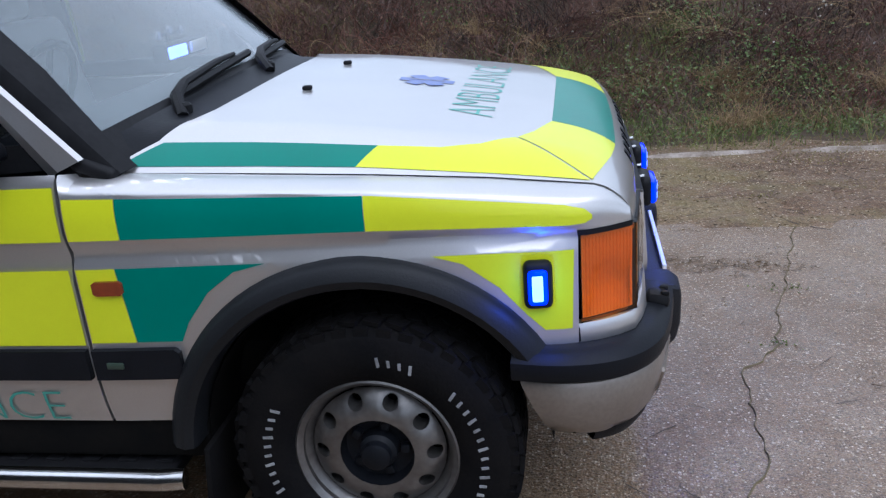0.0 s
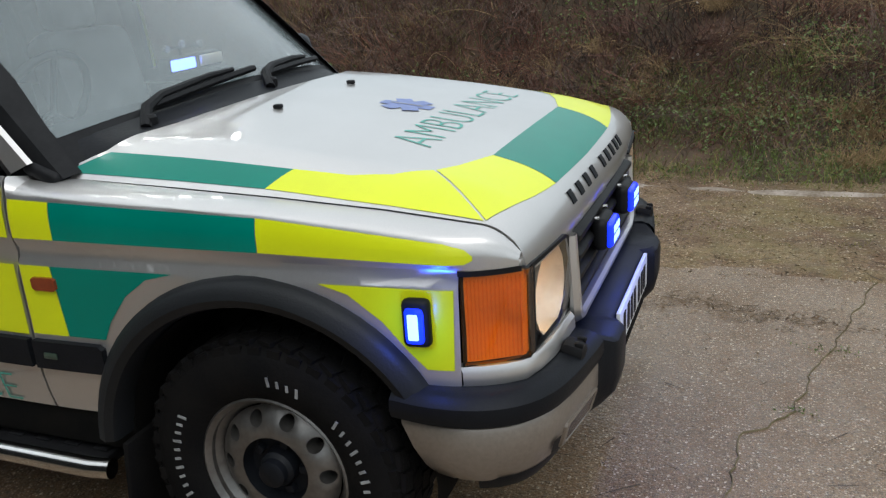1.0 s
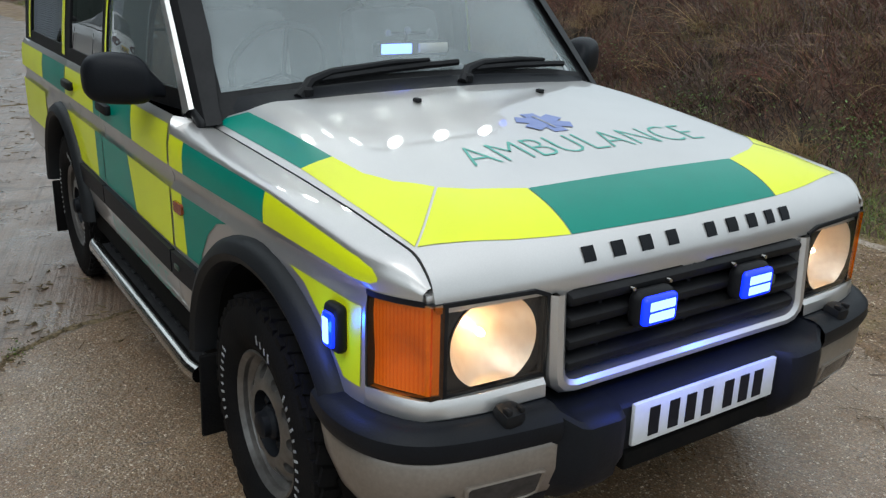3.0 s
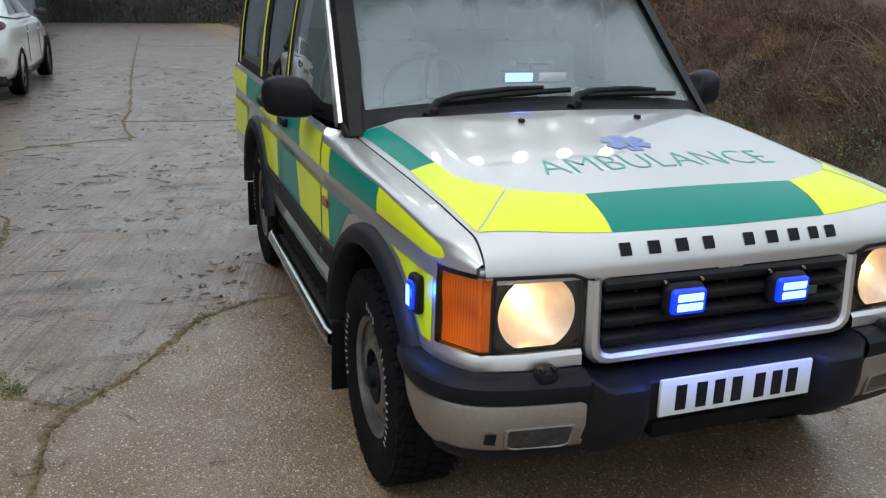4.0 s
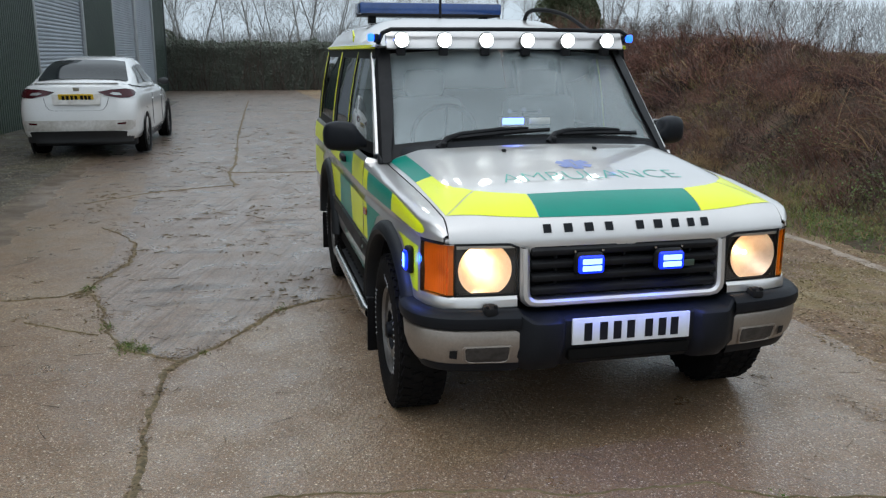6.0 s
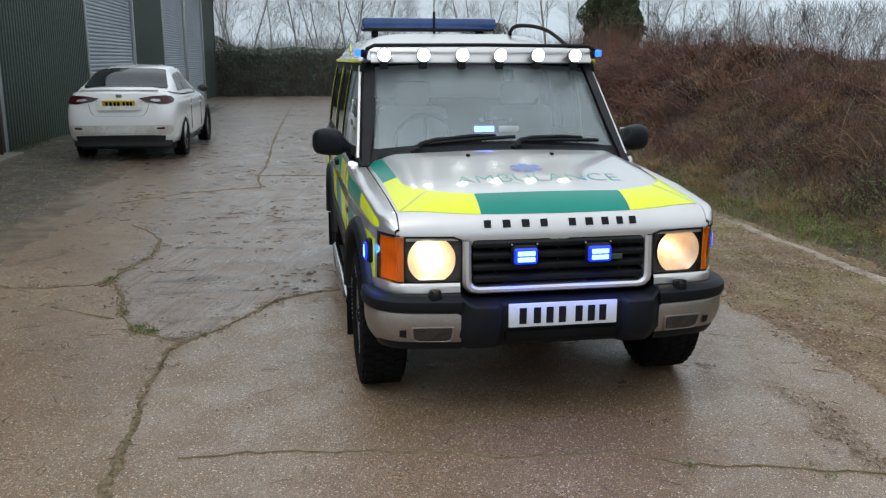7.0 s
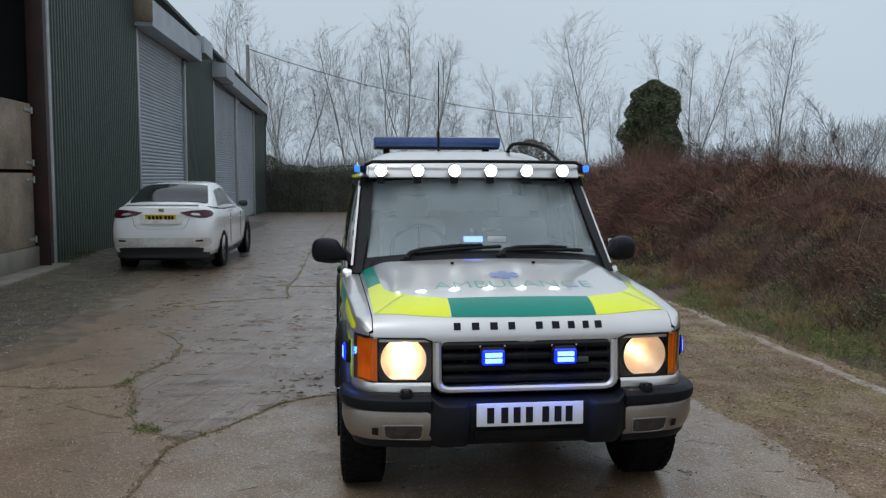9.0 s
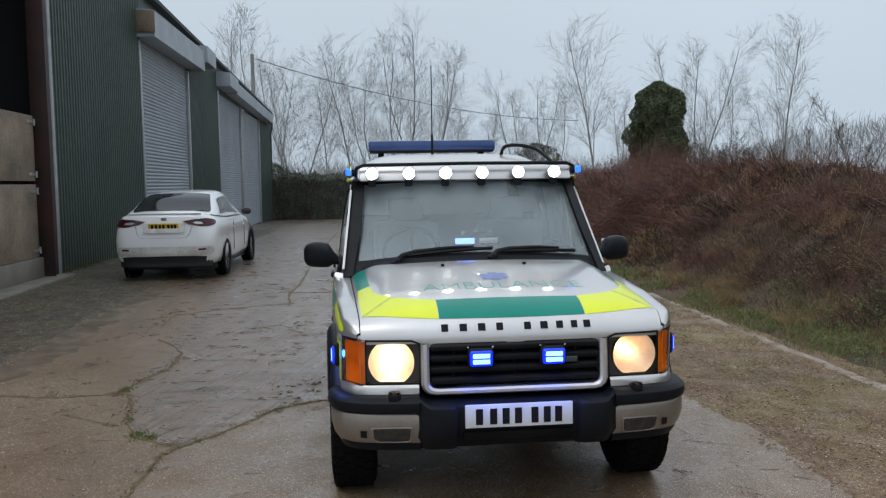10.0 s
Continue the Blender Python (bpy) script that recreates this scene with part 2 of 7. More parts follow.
    dk = span(sep.outputs[1], 0.75, 0.95, 0, 0.6)
    col = mix(dk, col, tuple(v * 0.4 for v in dark))
    col = mix(span(fine, 0.5, 0.8, 0, 0.5), col, tuple(v * 0.5 for v in dark))
    col = mix(span(nz(210, 2, 0.7), 0.46, 0.60, 0, 0.75), col, tuple(v * 0.40 for v in dark))
    col = mix(span(nz(125, 2, 0.7), 0.58, 0.68, 0, 0.35), col, tuple(v * 0.8 for v in stone))
    if streak:
        turn = nt.nodes.new("ShaderNodeMapping")
        turn.inputs["Rotation"].default_value = (0, 0, 0.26)
        nt.links.new(tc.outputs["Object"], turn.inputs["Vector"])
        ms = nt.nodes.new("ShaderNodeMapping")
        ms.inputs["Scale"].default_value = (0.8, 26.0, 1.0)
        nt.links.new(turn.outputs[0], ms.inputs["Vector"])
        sn = nt.nodes.new("ShaderNodeTexNoise")
        sn.inputs["Scale"].default_value, sn.inputs["Detail"].default_value = 1.0, 5
        nt.links.new(ms.outputs[0], sn.inputs["Vector"])
        col = mix(span(sn.outputs["Fac"], 0.5, 0.72, 0, streak), col, tuple(v * 0.5 for v in dark))
        mt = nt.nodes.new("ShaderNodeMapping")
        mt.inputs["Scale"].default_value = (5.0, 1.3, 1.0)
        nt.links.new(tc.outputs["Object"], mt.inputs["Vector"])
        tn = nt.nodes.new("ShaderNodeTexNoise")
        tn.inputs["Scale"].default_value, tn.inputs["Detail"].default_value = 1.0, 7
        nt.links.new(mt.outputs[0], tn.inputs["Vector"])
        col = mix(span(tn.outputs["Fac"], 0.56, 0.70, 0, streak * 1.1), col, tuple(v * 0.42 for v in dark))
    if moss:
        col = mix(span(nz(1.1, 8, 0.7), 0.47, 0.60, 0, moss), col, (0.185, 0.160, 0.036))
    nt.links.new(col, b.inputs["Base Color"])
    nt.links.new(span(mid, 0.35, 0.62, wet0, wet1), b.inputs["Roughness"])
    hsum = nt.nodes.new("ShaderNodeMath")
    hsum.operation = "MULTIPLY_ADD"
    nt.links.new(vo.outputs["Distance"], hsum.inputs[0])
    hsum.inputs[1].default_value = -0.28
    nt.links.new(fine, hsum.inputs[2])
    high = hsum.outputs[0]
    if ripple:
        mp = nt.nodes.new("ShaderNodeMapping")
        mp.inputs["Scale"].default_value = (0.8, 26.0, 1.0)
        nt.links.new(turn.outputs[0], mp.inputs["Vector"])
        rn = nt.nodes.new("ShaderNodeTexNoise")
        rn.inputs["Scale"].default_value, rn.inputs["Detail"].default_value = 1.0, 3
        nt.links.new(mp.outputs[0], rn.inputs["Vector"])
        add = nt.nodes.new("ShaderNodeMath")
        add.operation = "MULTIPLY_ADD"
        nt.links.new(rn.outputs["Fac"], add.inputs[0])
        add.inputs[1].default_value = ripple
        nt.links.new(high, add.inputs[2])
        high = add.outputs[0]
    bp = nt.nodes.new("ShaderNodeBump")
    bp.inputs["Strength"].default_value, bp.inputs["Distance"].default_value = 0.85, 0.010
    nt.links.new(high, bp.inputs["Height"])
    nt.links.new(bp.outputs[0], b.inputs["Normal"])
    if film:
        # a broken film of water over the grit
        nt.links.new(span(mid, 0.40, 0.60, film, film * 0.45), b.inputs["Coat Weight"])
        b.inputs["Coat Roughness"].default_value = 0.13
        b.inputs["Coat IOR"].default_value = 1.33
        bq = nt.nodes.new("ShaderNodeBump")
        bq.inputs["Strength"].default_value, bq.inputs["Distance"].default_value = 0.30, 0.01
        nt.links.new(high, bq.inputs["Height"])
        nt.links.new(bq.outputs[0], b.inputs["Coat Normal"])
    return m


# ---- mesh helpers ----
def part(name, bm, material, parent=None, label="", smooth=35):
    me = bpy.data.meshes.new(name)
    bmesh.ops.recalc_face_normals(bm, faces=bm.faces)
    bm.to_mesh(me)
    bm.free()
    if smooth:
        for p in me.polygons:
            p.use_smooth = True
        me.set_sharp_from_angle(angle=radians(smooth))
    for m in material if isinstance(material, (list, tuple)) else [material]:
        me.materials.append(m)
    ob = new(name, me)
    if parent:
        ob.parent = parent
    return tagged(ob, label)


def raw(name, verts, faces, material, parent=None, smooth=False):
    me = bpy.data.meshes.new(name)
    me.from_pydata(verts, [], faces)
    me.materials.append(material)
    if smooth:
        for p in me.polygons:
            p.use_smooth = True
    ob = new(name, me)
    if parent:
        ob.parent = parent
    return ob


def box(bm, c, s, bevel=0.0, rot=None, seg=2):
    r = bmesh.ops.create_cube(bm, size=1.0)
    m = Matrix.Translation(c) @ (rot or Matrix()) @ Matrix.Diagonal((*s, 1))
    bmesh.ops.transform(bm, matrix=m, verts=r["verts"])
    if bevel:
        es = {e for v in r["verts"] for e in v.link_edges}
        bmesh.ops.bevel(bm, geom=list(es), offset=bevel, segments=seg, profile=0.5, affect="EDGES")
    return bm


def tube(bm, pts, r, n=10, cap=True):
    """A round tube along points; r may be a list."""
    pts = [Vector(p) for p in pts]
    rs = r if isinstance(r, (list, tuple)) else [r] * len(pts)
    rings = []
    for i, p in enumerate(pts):
        d = (pts[min(i + 1, len(pts) - 1)] - pts[max(i - 1, 0)]).normalized()
        a = d.orthogonal().normalized() if abs(d.z) > 0.9 else d.cross(Vector((0, 0, 1))).normalized()
        b = d.cross(a)
        rings.append([bm.verts.new(p + rs[i] * (a * math.cos(k * math.tau / n) + b * math.sin(k * math.tau / n))) for k in range(n)])
    for q, w in zip(rings, rings[1:]):
        for k in range(n):
            bm.faces.new((q[k], q[(k + 1) % n], w[(k + 1) % n], w[k]))
    if cap:
        bm.faces.new(rings[0])
        bm.faces.new(rings[-1])
    return bm


def loft(bm, rows, ring=False, cap=False):
    """Quads between rows of points of equal length."""
    vs = [[bm.verts.new(p) for p in row] for row in rows]
    n = len(vs[0])
    for a, b in zip(vs, vs[1:]):
        for k in range(n if ring else n - 1):
            bm.faces.new((a[k], a[(k + 1) % n], b[(k + 1) % n], b[k]))
    if cap:
        bm.faces.new(vs[0])
        bm.faces.new(vs[-1])
    return bm


def lathe(bm, prof, m, n=40):
    """Turns (radius, height) points about the z axis of m."""
    return loft(bm, [[m @ Vector((r * math.cos(k * math.tau / n), r * math.sin(k * math.tau / n), h)) for k in range(n)] for r, h in prof], ring=True)


def patch(outline, surf, step=0.07, thick=0.0, bm=None):
    """A flat outline cut into a fine net, laid on surf(u, v), and given depth inward along the surface's normal."""
    b = bmesh.new()
    vs = [b.verts.new((u, v, 0)) for u, v in outline]
    for tri in tessellate_polygon([[Vector((u, v, 0)) for u, v in outline]]):
        b.faces.new([vs[i] for i in tri])
    for ax in (0, 1):
        lo, hi = min(o[ax] for o in outline), max(o[ax] for o in outline)
        n = int((hi - lo) / step)
        for i in range(1, n + 1):
            co = [0, 0, 0]
            co[ax] = lo + (hi - lo) * i / (n + 1)
            no = [0, 0, 0]
            no[ax] = 1
            bmesh.ops.bisect_plane(b, geom=b.verts[:] + b.edges[:] + b.faces[:], dist=1e-5, plane_co=co, plane_no=no)
    uv = {v: (v.co.x, v.co.y) for v in b.verts}
    if thick:
        r = bmesh.ops.extrude_face_region(b, geom=b.faces[:], use_keep_orig=True)
        deep = [v for v in r["geom"] if isinstance(v, bmesh.types.BMVert)]
        for v in deep:
            uv[v] = (v.co.x, v.co.y)
    else:
        deep = []
    deep = set(deep)
    for v in b.verts:
        u, w = uv[v]
        p = Vector(surf(u, w))
        if v in deep:
            du, dv = Vector(surf(u + 1e-3, w)) - p, Vector(surf(u, w + 1e-3)) - p
            nrm = du.cross(dv).normalized()
            side = p - Vector((-1.2, 0, 0.8))
            if nrm.dot(side) < 0:
                nrm = -nrm
            p = p - nrm * thick
        v.co = p
    return b


def words(body, w, h, thin=0.0):
    """Outline faces of lettering, lower left at the origin, w x h metres."""
    cu = bpy.data.curves.new("words", "FONT")
    cu.body, cu.offset, cu.resolution_u = body, thin, 3
    ob = bpy.data.objects.new("words", cu)
    scene.collection.objects.link(ob)
    me = bpy.data.meshes.new_from_object(ob.evaluated_get(bpy.context.evaluated_depsgraph_get()))
    bpy.data.objects.remove(ob)
    bpy.data.curves.remove(cu)
    b = bmesh.new()
    b.from_mesh(me)
    bpy.data.meshes.remove(me)
    xs, ys = [v.co.x for v in b.verts], [v.co.y for v in b.verts]
    for v in b.verts:
        v.co.x = (v.co.x - min(xs)) / (max(xs) - min(xs)) * w
        v.co.y = (v.co.y - min(ys)) / (max(ys) - min(ys)) * h
    return b


def thing(name, label, category, at=(0, 0, 0), group="", kind=""):
    ob = new(name)
    ob.location = at
    return tagged(ob, label, category, group, kind)


# ---- ground ----
def ground_z(x, y):
    z = -0.0185 * max(0.0, -x - 15) if x > -60 else -0.8325
    return z + 0.012 * noise.noise((x * 0.35, y * 0.35, 3.1)) * min(1, (abs(x) + abs(y)) * 0.05)


def bank_z(x, y):
    """The bank beside the yard, above the ground."""
    wob = 0.34 * noise.noise((x * 0.35, y * 0.4, 7.7)) + 0.34 * noise.noise((x * 0.95, y * 1.05, 2.2)) + 0.14 * noise.noise((x * 2.4, y * 2.6, 5.1))
    t = min(1.0, max(0.0, (y - 3.75 - 0.2 * noise.noise((x * 0.5, 0, 9.0))) / 3.0))
    return (t * t * (3 - 2 * t)) * (1.45 + wob) + min(0.10, max(0.0, (y - 3.5) * 0.3)) * (0.5 + wob)


def sheet(name, xs, ys, zf, material, label):
    vs = [(x, y, zf(x, y)) for x in xs for y in ys]
    n = len(ys)
    fs = [(i * n + j, (i + 1) * n + j, (i + 1) * n + j + 1, i * n + j + 1) for i in range(len(xs) - 1) for j in range(n - 1)]
    return tagged(raw(name, vs, fs, material, smooth=True), label, kind="structure")


GROUND = mat("far_earth", (0.10, 0.09, 0.06), (0.07, 0.075, 0.04), 0.3, 0.9, 0, 0.3, 0, 12)
TAMPED = slab("tamped_concrete", (0.212, 0.150, 0.108), (0.355, 0.274, 0.206), (0.46, 0.42, 0.36), 0.22, 0.50, 1.6, 105.0, 0.55, 0.95, film=0.85, grain=0.40)
EXPOSED = slab("exposed_aggregate", (0.190, 0.120, 0.064), (0.345, 0.250, 0.152), (0.84, 0.72, 0.57), 0.25, 0.55, 0.0, 112.0, 0.5, film=0.9, grain=0.92)
VERGE = slab("verge_grit", (0.150, 0.088, 0.042), (0.325, 0.222, 0.125), (0.66, 0.54, 0.40), 0.5, 0.85, 0.0, 62.0, 0.85, 0.45, moss=0.36, grain=1.0)
# Gravel darkened further: shade between barn and car sits in its colour.
GRAVEL = slab("shaded_gravel_bed", (0.056, 0.043, 0.027), (0.098, 0.080, 0.052), (0.23, 0.21, 0.175), 0.4, 0.75, 0.0, 42.0, 0.6, film=0.4, moss=0.22, grain=0.9)
EARTH = mat("bank_earth", (0.115, 0.066, 0.042), (0.045, 0.036, 0.018), 2.5, 0.95, 0, 1.0, 0, 18)
xs_far = [-400, -250, -150, -100, -80, -60, -50, -40, -30, -20, -10, 0, 10, 20, 40, 80, 200, 400]
sheet("ground", xs_far, [-400, -200, -100, -50, -25, -12, -8, 3, 20, 50, 100, 200, 400], lambda x, y: ground_z(x, y) - 0.06, GROUND, "rough brown earth and grass out to the horizon")
xs_verge = [-58 + i * 1.0 for i in range(44)] + [-14 + 0.12 * i for i in range(230)]


def joint(y):
    """Where the older tamped slab meets the newer one, along the crack."""
    return float(np.interp(y, [-6.4, -4, -3.2, -2.85, -2.75, -2.68, -2.60, -2.4, -2.25, -1.91, -1.57, -1.36, -0.89, 0.6, 1.85], [-9.4, -9.2, -9.0, -8.6, -7.0, -4.5, -2.3, -1.45, -1.03, -0.74, -1.23, -1.59, -1.83, -1.95, -2.0]))


def slab_half(name, ts, xf, material, label):
    ys = [-6.4 + 0.0825 * i for i in range(101)]
    vs = [(xf(t, y), y, ground_z(xf(t, y), y)) for t in ts for y in ys]
    n = len(ys)
    fs = [(i * n + j, (i + 1) * n + j, (i + 1) * n + j + 1, i * n + j + 1) for i in range(len(ts) - 1) for j in range(n - 1)]
    return tagged(raw(name, vs, fs, material, smooth=True), label, kind="structure")


slab_half("yard_slab_old", [0, 0.01, 0.02, 0.04, 0.06, 0.08] + [0.1 + 0.03 * i for i in range(31)], lambda t, y: joint(y) + (-58 - joint(y)) * t, TAMPED, "old tamped concrete slab with mud smears")
slab_half("yard_slab_new", [i / 40 for i in range(41)], lambda t, y: joint(y) + (14 - joint(y)) * t, EXPOSED, "wet concrete slab with exposed aggregate")
sheet("gravel_bed", [-34 + 0.5 * i for i in range(96)], [-6.38 + 0.2 * i for i in range(13)], lambda x, y: ground_z(x, y) + 0.012 * min(1, (-3.98 - y) * 4) + 0.004 + 0.006 * noise.noise((x * 2, y * 2, 1)) - (0.02 if y > -4.0 else 0), GRAVEL, "dull muddy gravel strip along the barn, also darkened for shade")
sheet("verge", xs_verge, [1.55 + 0.09 * i for i in range(26)], lambda x, y: ground_z(x, y) + (-0.012 if y > 2.3 else 0.002 - 0.055 * max(0.0, 1.84 - y)) + 0.022 * noise.noise((x * 0.9, y * 1.2, 4)) * min(1, max(0.25, (y - 1.7) * 2)) + 0.008 * noise.noise((x * 4.1, y * 4.1, 6)), VERGE, "gritty verge of mud, stones and moss")
xs_bank = [-58 + i * 1.0 for i in range(44)] + [-14 + 0.25 * i for i in range(110)]
sheet("bank", xs_bank, [3.55 + 0.2 * i for i in range(24)] + [8.5, 9.5, 11, 14, 20, 35, 60], lambda x, y: ground_z(x, y) + bank_z(x, y) - 0.03, EARTH, "earth bank under dead brambles")

# ---- the ambulance ----
def lerp(a, b, t):
    return a + (b - a) * t


def side_w(x):
    s = max(x + 0.6, 0.0)
    w = 0.905 - 0.035 * s - 0.014 * s * s
    if x > 0.5:
        w -= 0.085 * ((x - 0.5) / 0.2) ** 2
    return w


def crest(x):
    """Height of the line between wing and bonnet, falling away to the nose."""
    if x < 0.42:
        return float(np.interp(x, [-0.62, 0.09, 0.36, 0.42], [1.094, 1.053, 1.033, 1.0264]))
    return max(0.938, 1.0264 - 0.11 * (x - 0.42) - 0.060 * max(0.0, (x - 0.59) / 0.10) ** 2.0)


def shut(x):
    """Where the top of the side meets the bonnet, or the belt line behind it."""
    if x < -0.62:
        return 0.878, 1.112
    return 0.752 + 0.04 * (0.6 - x) / 1.1, crest(x)


def shoulder(x):
    if x < 0.42:
        return float(np.interp(x, [-0.62, 0.1, 0.42], [1.062, 1.036, 1.0024]))
    return max(0.935, crest(x) - 0.002 - 0.022 * (1 - min(1.0, max(0.0, (x - 0.57) / 0.115)) ** 2))


def side(sgn, off=0.0):
    """The car's flank over (x, s): s is the height up to the swage line, then runs over the shoulder."""
    def f(x, s):
        w = side_w(x) + off
        zt, (ys, zt2) = shoulder(x), shut(x)
        if s <= 0.93:
            z = s
        elif s <= 1.04:
            z = 0.93 + (s - 0.93) / 0.11 * (zt - 0.93)
        else:
            q = (s - 1.04) / 0.1 * math.pi / 2
            y0 = max(w - 0.01, ys + 0.004 + off)
            return (x, sgn * (y0 - (y0 - ys) * (1 - math.cos(q))), zt + (zt2 - zt) * math.sin(q) + off * math.sin(q))
        y = w
        if 0.885 < s < 0.95:
            y -= 0.016 * math.sin((s - 0.885) / 0.065 * math.pi) * min(1.0, max(0.0, (0.575 - x) / 0.05))
        if s > 0.98:
            y -= 0.01 * ((s - 0.98) / 0.06) ** 2
        if s < 0.62:
            y -= 0.035 * ((0.62 - s) / 0.2) ** 2
        return (x, sgn * y, z)
    return f


PROF = [(-0.50, 1.192), (-0.46, 1.196), (-0.2, 1.178), (0.1, 1.143), (0.4, 1.098), (0.54, 1.067), (0.62, 1.036), (0.675, 0.998), (0.708, 0.955), (0.722, 0.912), (0.720, 0.893)]


def smooth_line(pts, k=8):
    """Catmull-Rom points between the given ones."""
    out = []
    for i in range(len(pts) - 1):
        a, b, c, d = (Vector(pts[max(0, min(len(pts) - 1, j))]) for j in (i - 1, i, i + 1, i + 2))
        for j in range(k):
            t = j / k
            out.append(tuple(0.5 * (2 * b + (c - a) * t + (2 * a - 5 * b + 4 * c - d) * t * t + (3 * b - a - 3 * c + d) * t ** 3)))
    return out + [pts[-1]]


PROF = smooth_line(PROF)
PLEN = np.concatenate([[0], np.cumsum([math.dist(a, b) for a, b in zip(PROF, PROF[1:])])])


def along(x):
    """Length along the bonnet's middle line at x."""
    n = max(range(len(PROF)), key=lambda i: PROF[i][0]) + 1
    return float(np.interp(x, [p[0] for p in PROF[:n]], PLEN[:n]))


def bonnet_at(off=0.0):
    def f(u, y):
        x, z = float(np.interp(u, PLEN, [p[0] for p in PROF])), float(np.interp(u, PLEN, [p[1] for p in PROF]))
        a = abs(y)
        front = float(np.interp(u, [along(0.2), along(0.65), PLEN[-1]], [0.0, 1.0, 1.0]))
        back = float(np.interp(u, [0, along(-0.2)], [1.0, 0.0]))
        ye, ze = shut(max(-0.61, x))[0], crest(max(-0.61, x - 0.035 * front))
        r = a / (ye - 0.005)
        drop = max(0.0, z - ze - 0.003) * (0.32 * r * r + 0.68 * max(0, (r - 0.78) / 0.22) ** 1.7)
        k = 1.0
        return (x - 0.035 * (a / 0.76) ** 3 * front - 0.07 * (a / 0.78) ** 2 * back + off * 0.2, y, z - drop * k + off)
    return f


def screen_at(off=0.0):
    def f(u, v):
        x = lerp(-0.46, -1.03, v) - lerp(0.10, 0.07, v) * u * u
        z = lerp(1.185, 1.690, v) - lerp(0.055, 0.03, v) * u * u
        return (x + off * 0.66, u * lerp(0.80, 0.735, v), z + off * 0.75)
    return f


def cabin(sgn, off=0.0):
    """The glasshouse side over (x, z)."""
    def f(x, z):
        t = (z - 1.10) / 0.58
        y = lerp(0.878, 0.785, t) + 0.012 * math.sin(t * math.pi) - (0.03 * max(0, (x + 1.5) / 0.5) ** 2 if x > -1.5 else 0)
        return (x, sgn * (y + off), z)
    return f


def arc(cx, cz, r, a0, a1, n=16):
    return [(cx + r * math.cos(radians(lerp(a0, a1, i / n))), cz + r * math.sin(radians(lerp(a0, a1, i / n)))) for i in range(n + 1)]


HUBX, HUBZ, REARX, ARCHZ = 0.051, 0.364, -2.495, 0.377
van = thing("ambulance", "silver four-wheel-drive ambulance with yellow and green blocks, lights on", "ambulance", (0, 0, 0))

# bonnet and its markings
U1 = PLEN[-1]
shut_edge = [(along(x), shut(x)[0] - 0.004) for x in (-0.5, -0.35, -0.2, 0.1, 0.36, 0.57, 0.66)]
REAR = [(-0.362, 0.0), (-0.363, 0.3), (-0.370, 0.50), (-0.385, 0.60), (-0.418, 0.70)]
ring = [(along(x), y) for x, y in REAR] + shut_edge + [(U1 - 0.008, 0.744), (U1, 0.738), (U1, 0.48), (U1, 0.0)]
bonnet = part("bonnet", patch(ring + [(u, -y) for u, y in reversed(ring[1:-1])], bonnet_at(), 0.022, 0.02), PAINT, van, "silver bonnet with yellow and green edge blocks")


def on_bonnet(name, pts, material, step=0.022, off=0.0014):
    return part(name, patch([(along(x), y) for x, y in pts], bonnet_at(off), step), material, bonnet)


for s in (-1, 1):
    on_bonnet("green_block", [(-0.478, s * 0.774), (-0.405, s * 0.706), (0.089, s * 0.684), (0.045, s * 0.752)], GREEN)
    on_bonnet("yellow_block", [(0.045, s * 0.752), (0.089, s * 0.684), (0.24, s * 0.672), (0.34, s * 0.64), (0.42, s * 0.575), (0.621, s * 0.737), (0.35, s * 0.747)], YELLOW)
    on_bonnet("yellow_block", [(0.625, s * 0.733), (0.425, s * 0.570), (0.46, s * 0.50), (0.50, s * 0.365), (0.668, s * 0.365), (0.664, s * 0.44), (0.658, s * 0.52), (0.650, s * 0.59), (0.640, s * 0.66)], YELLOW)
on_bonnet("green_block", [(0.50, -0.362), (0.50, 0.362), (0.668, 0.362), (0.672, 0), (0.668, -0.362)], GREEN)


def lettering(body, w, h, place, material, parent, label, thin=-0.02, step=0.06):
    b = words(body, w, h, thin)
    for ax, size in ((0, w), (1, h)):
        for i in range(1, int(size / step) + 1):
            co, no = [0, 0, 0], [0, 0, 0]
            co[ax], no[ax] = i * step, 1
            bmesh.ops.bisect_plane(b, geom=b.verts[:] + b.edges[:] + b.faces[:], dist=1e-6, plane_co=co, plane_no=no)
    for v in b.verts:
        v.co = place(v.co.x, v.co.y)
    return part("lettering", b, material, parent, label, smooth=0)


bon = bonnet_at(0.0014)
lettering("AMBULANCE", 0.85, 0.125, lambda a, b: bon(along(0.345 - b), a - 0.41), LETTER, bonnet, "green lettering AMBULANCE", step=0.022)
# six-armed emblem
for k in range(3):
    a = radians(60 * k)
    c, s_ = math.cos(a), math.sin(a)
    pts = [(0.105 + c * p - s_ * q, 0.0 + s_ * p + c * q) for p, q in ((-0.085, -0.026), (0.085, -0.026), (0.085, 0.026), (-0.085, 0.026))]
    on_bonnet("emblem_arm", pts, BLUEPRINT, off=0.0014 + 0.0005 * k)
on_bonnet("emblem_staff", [(0.05, -0.004), (0.16, -0.004), (0.16, 0.004), (0.05, 0.004)], WHITEMARK, off=0.0034)
for y in (-0.25, 0.235):
    b = bmesh.new()
    p = bonnet_at()(along(-0.205), y)
    box(b, (p[0], y, p[2] + 0.006), (0.028, 0.020, 0.014), 0.005)
    part("washer_jet", b, BLACK, bonnet)
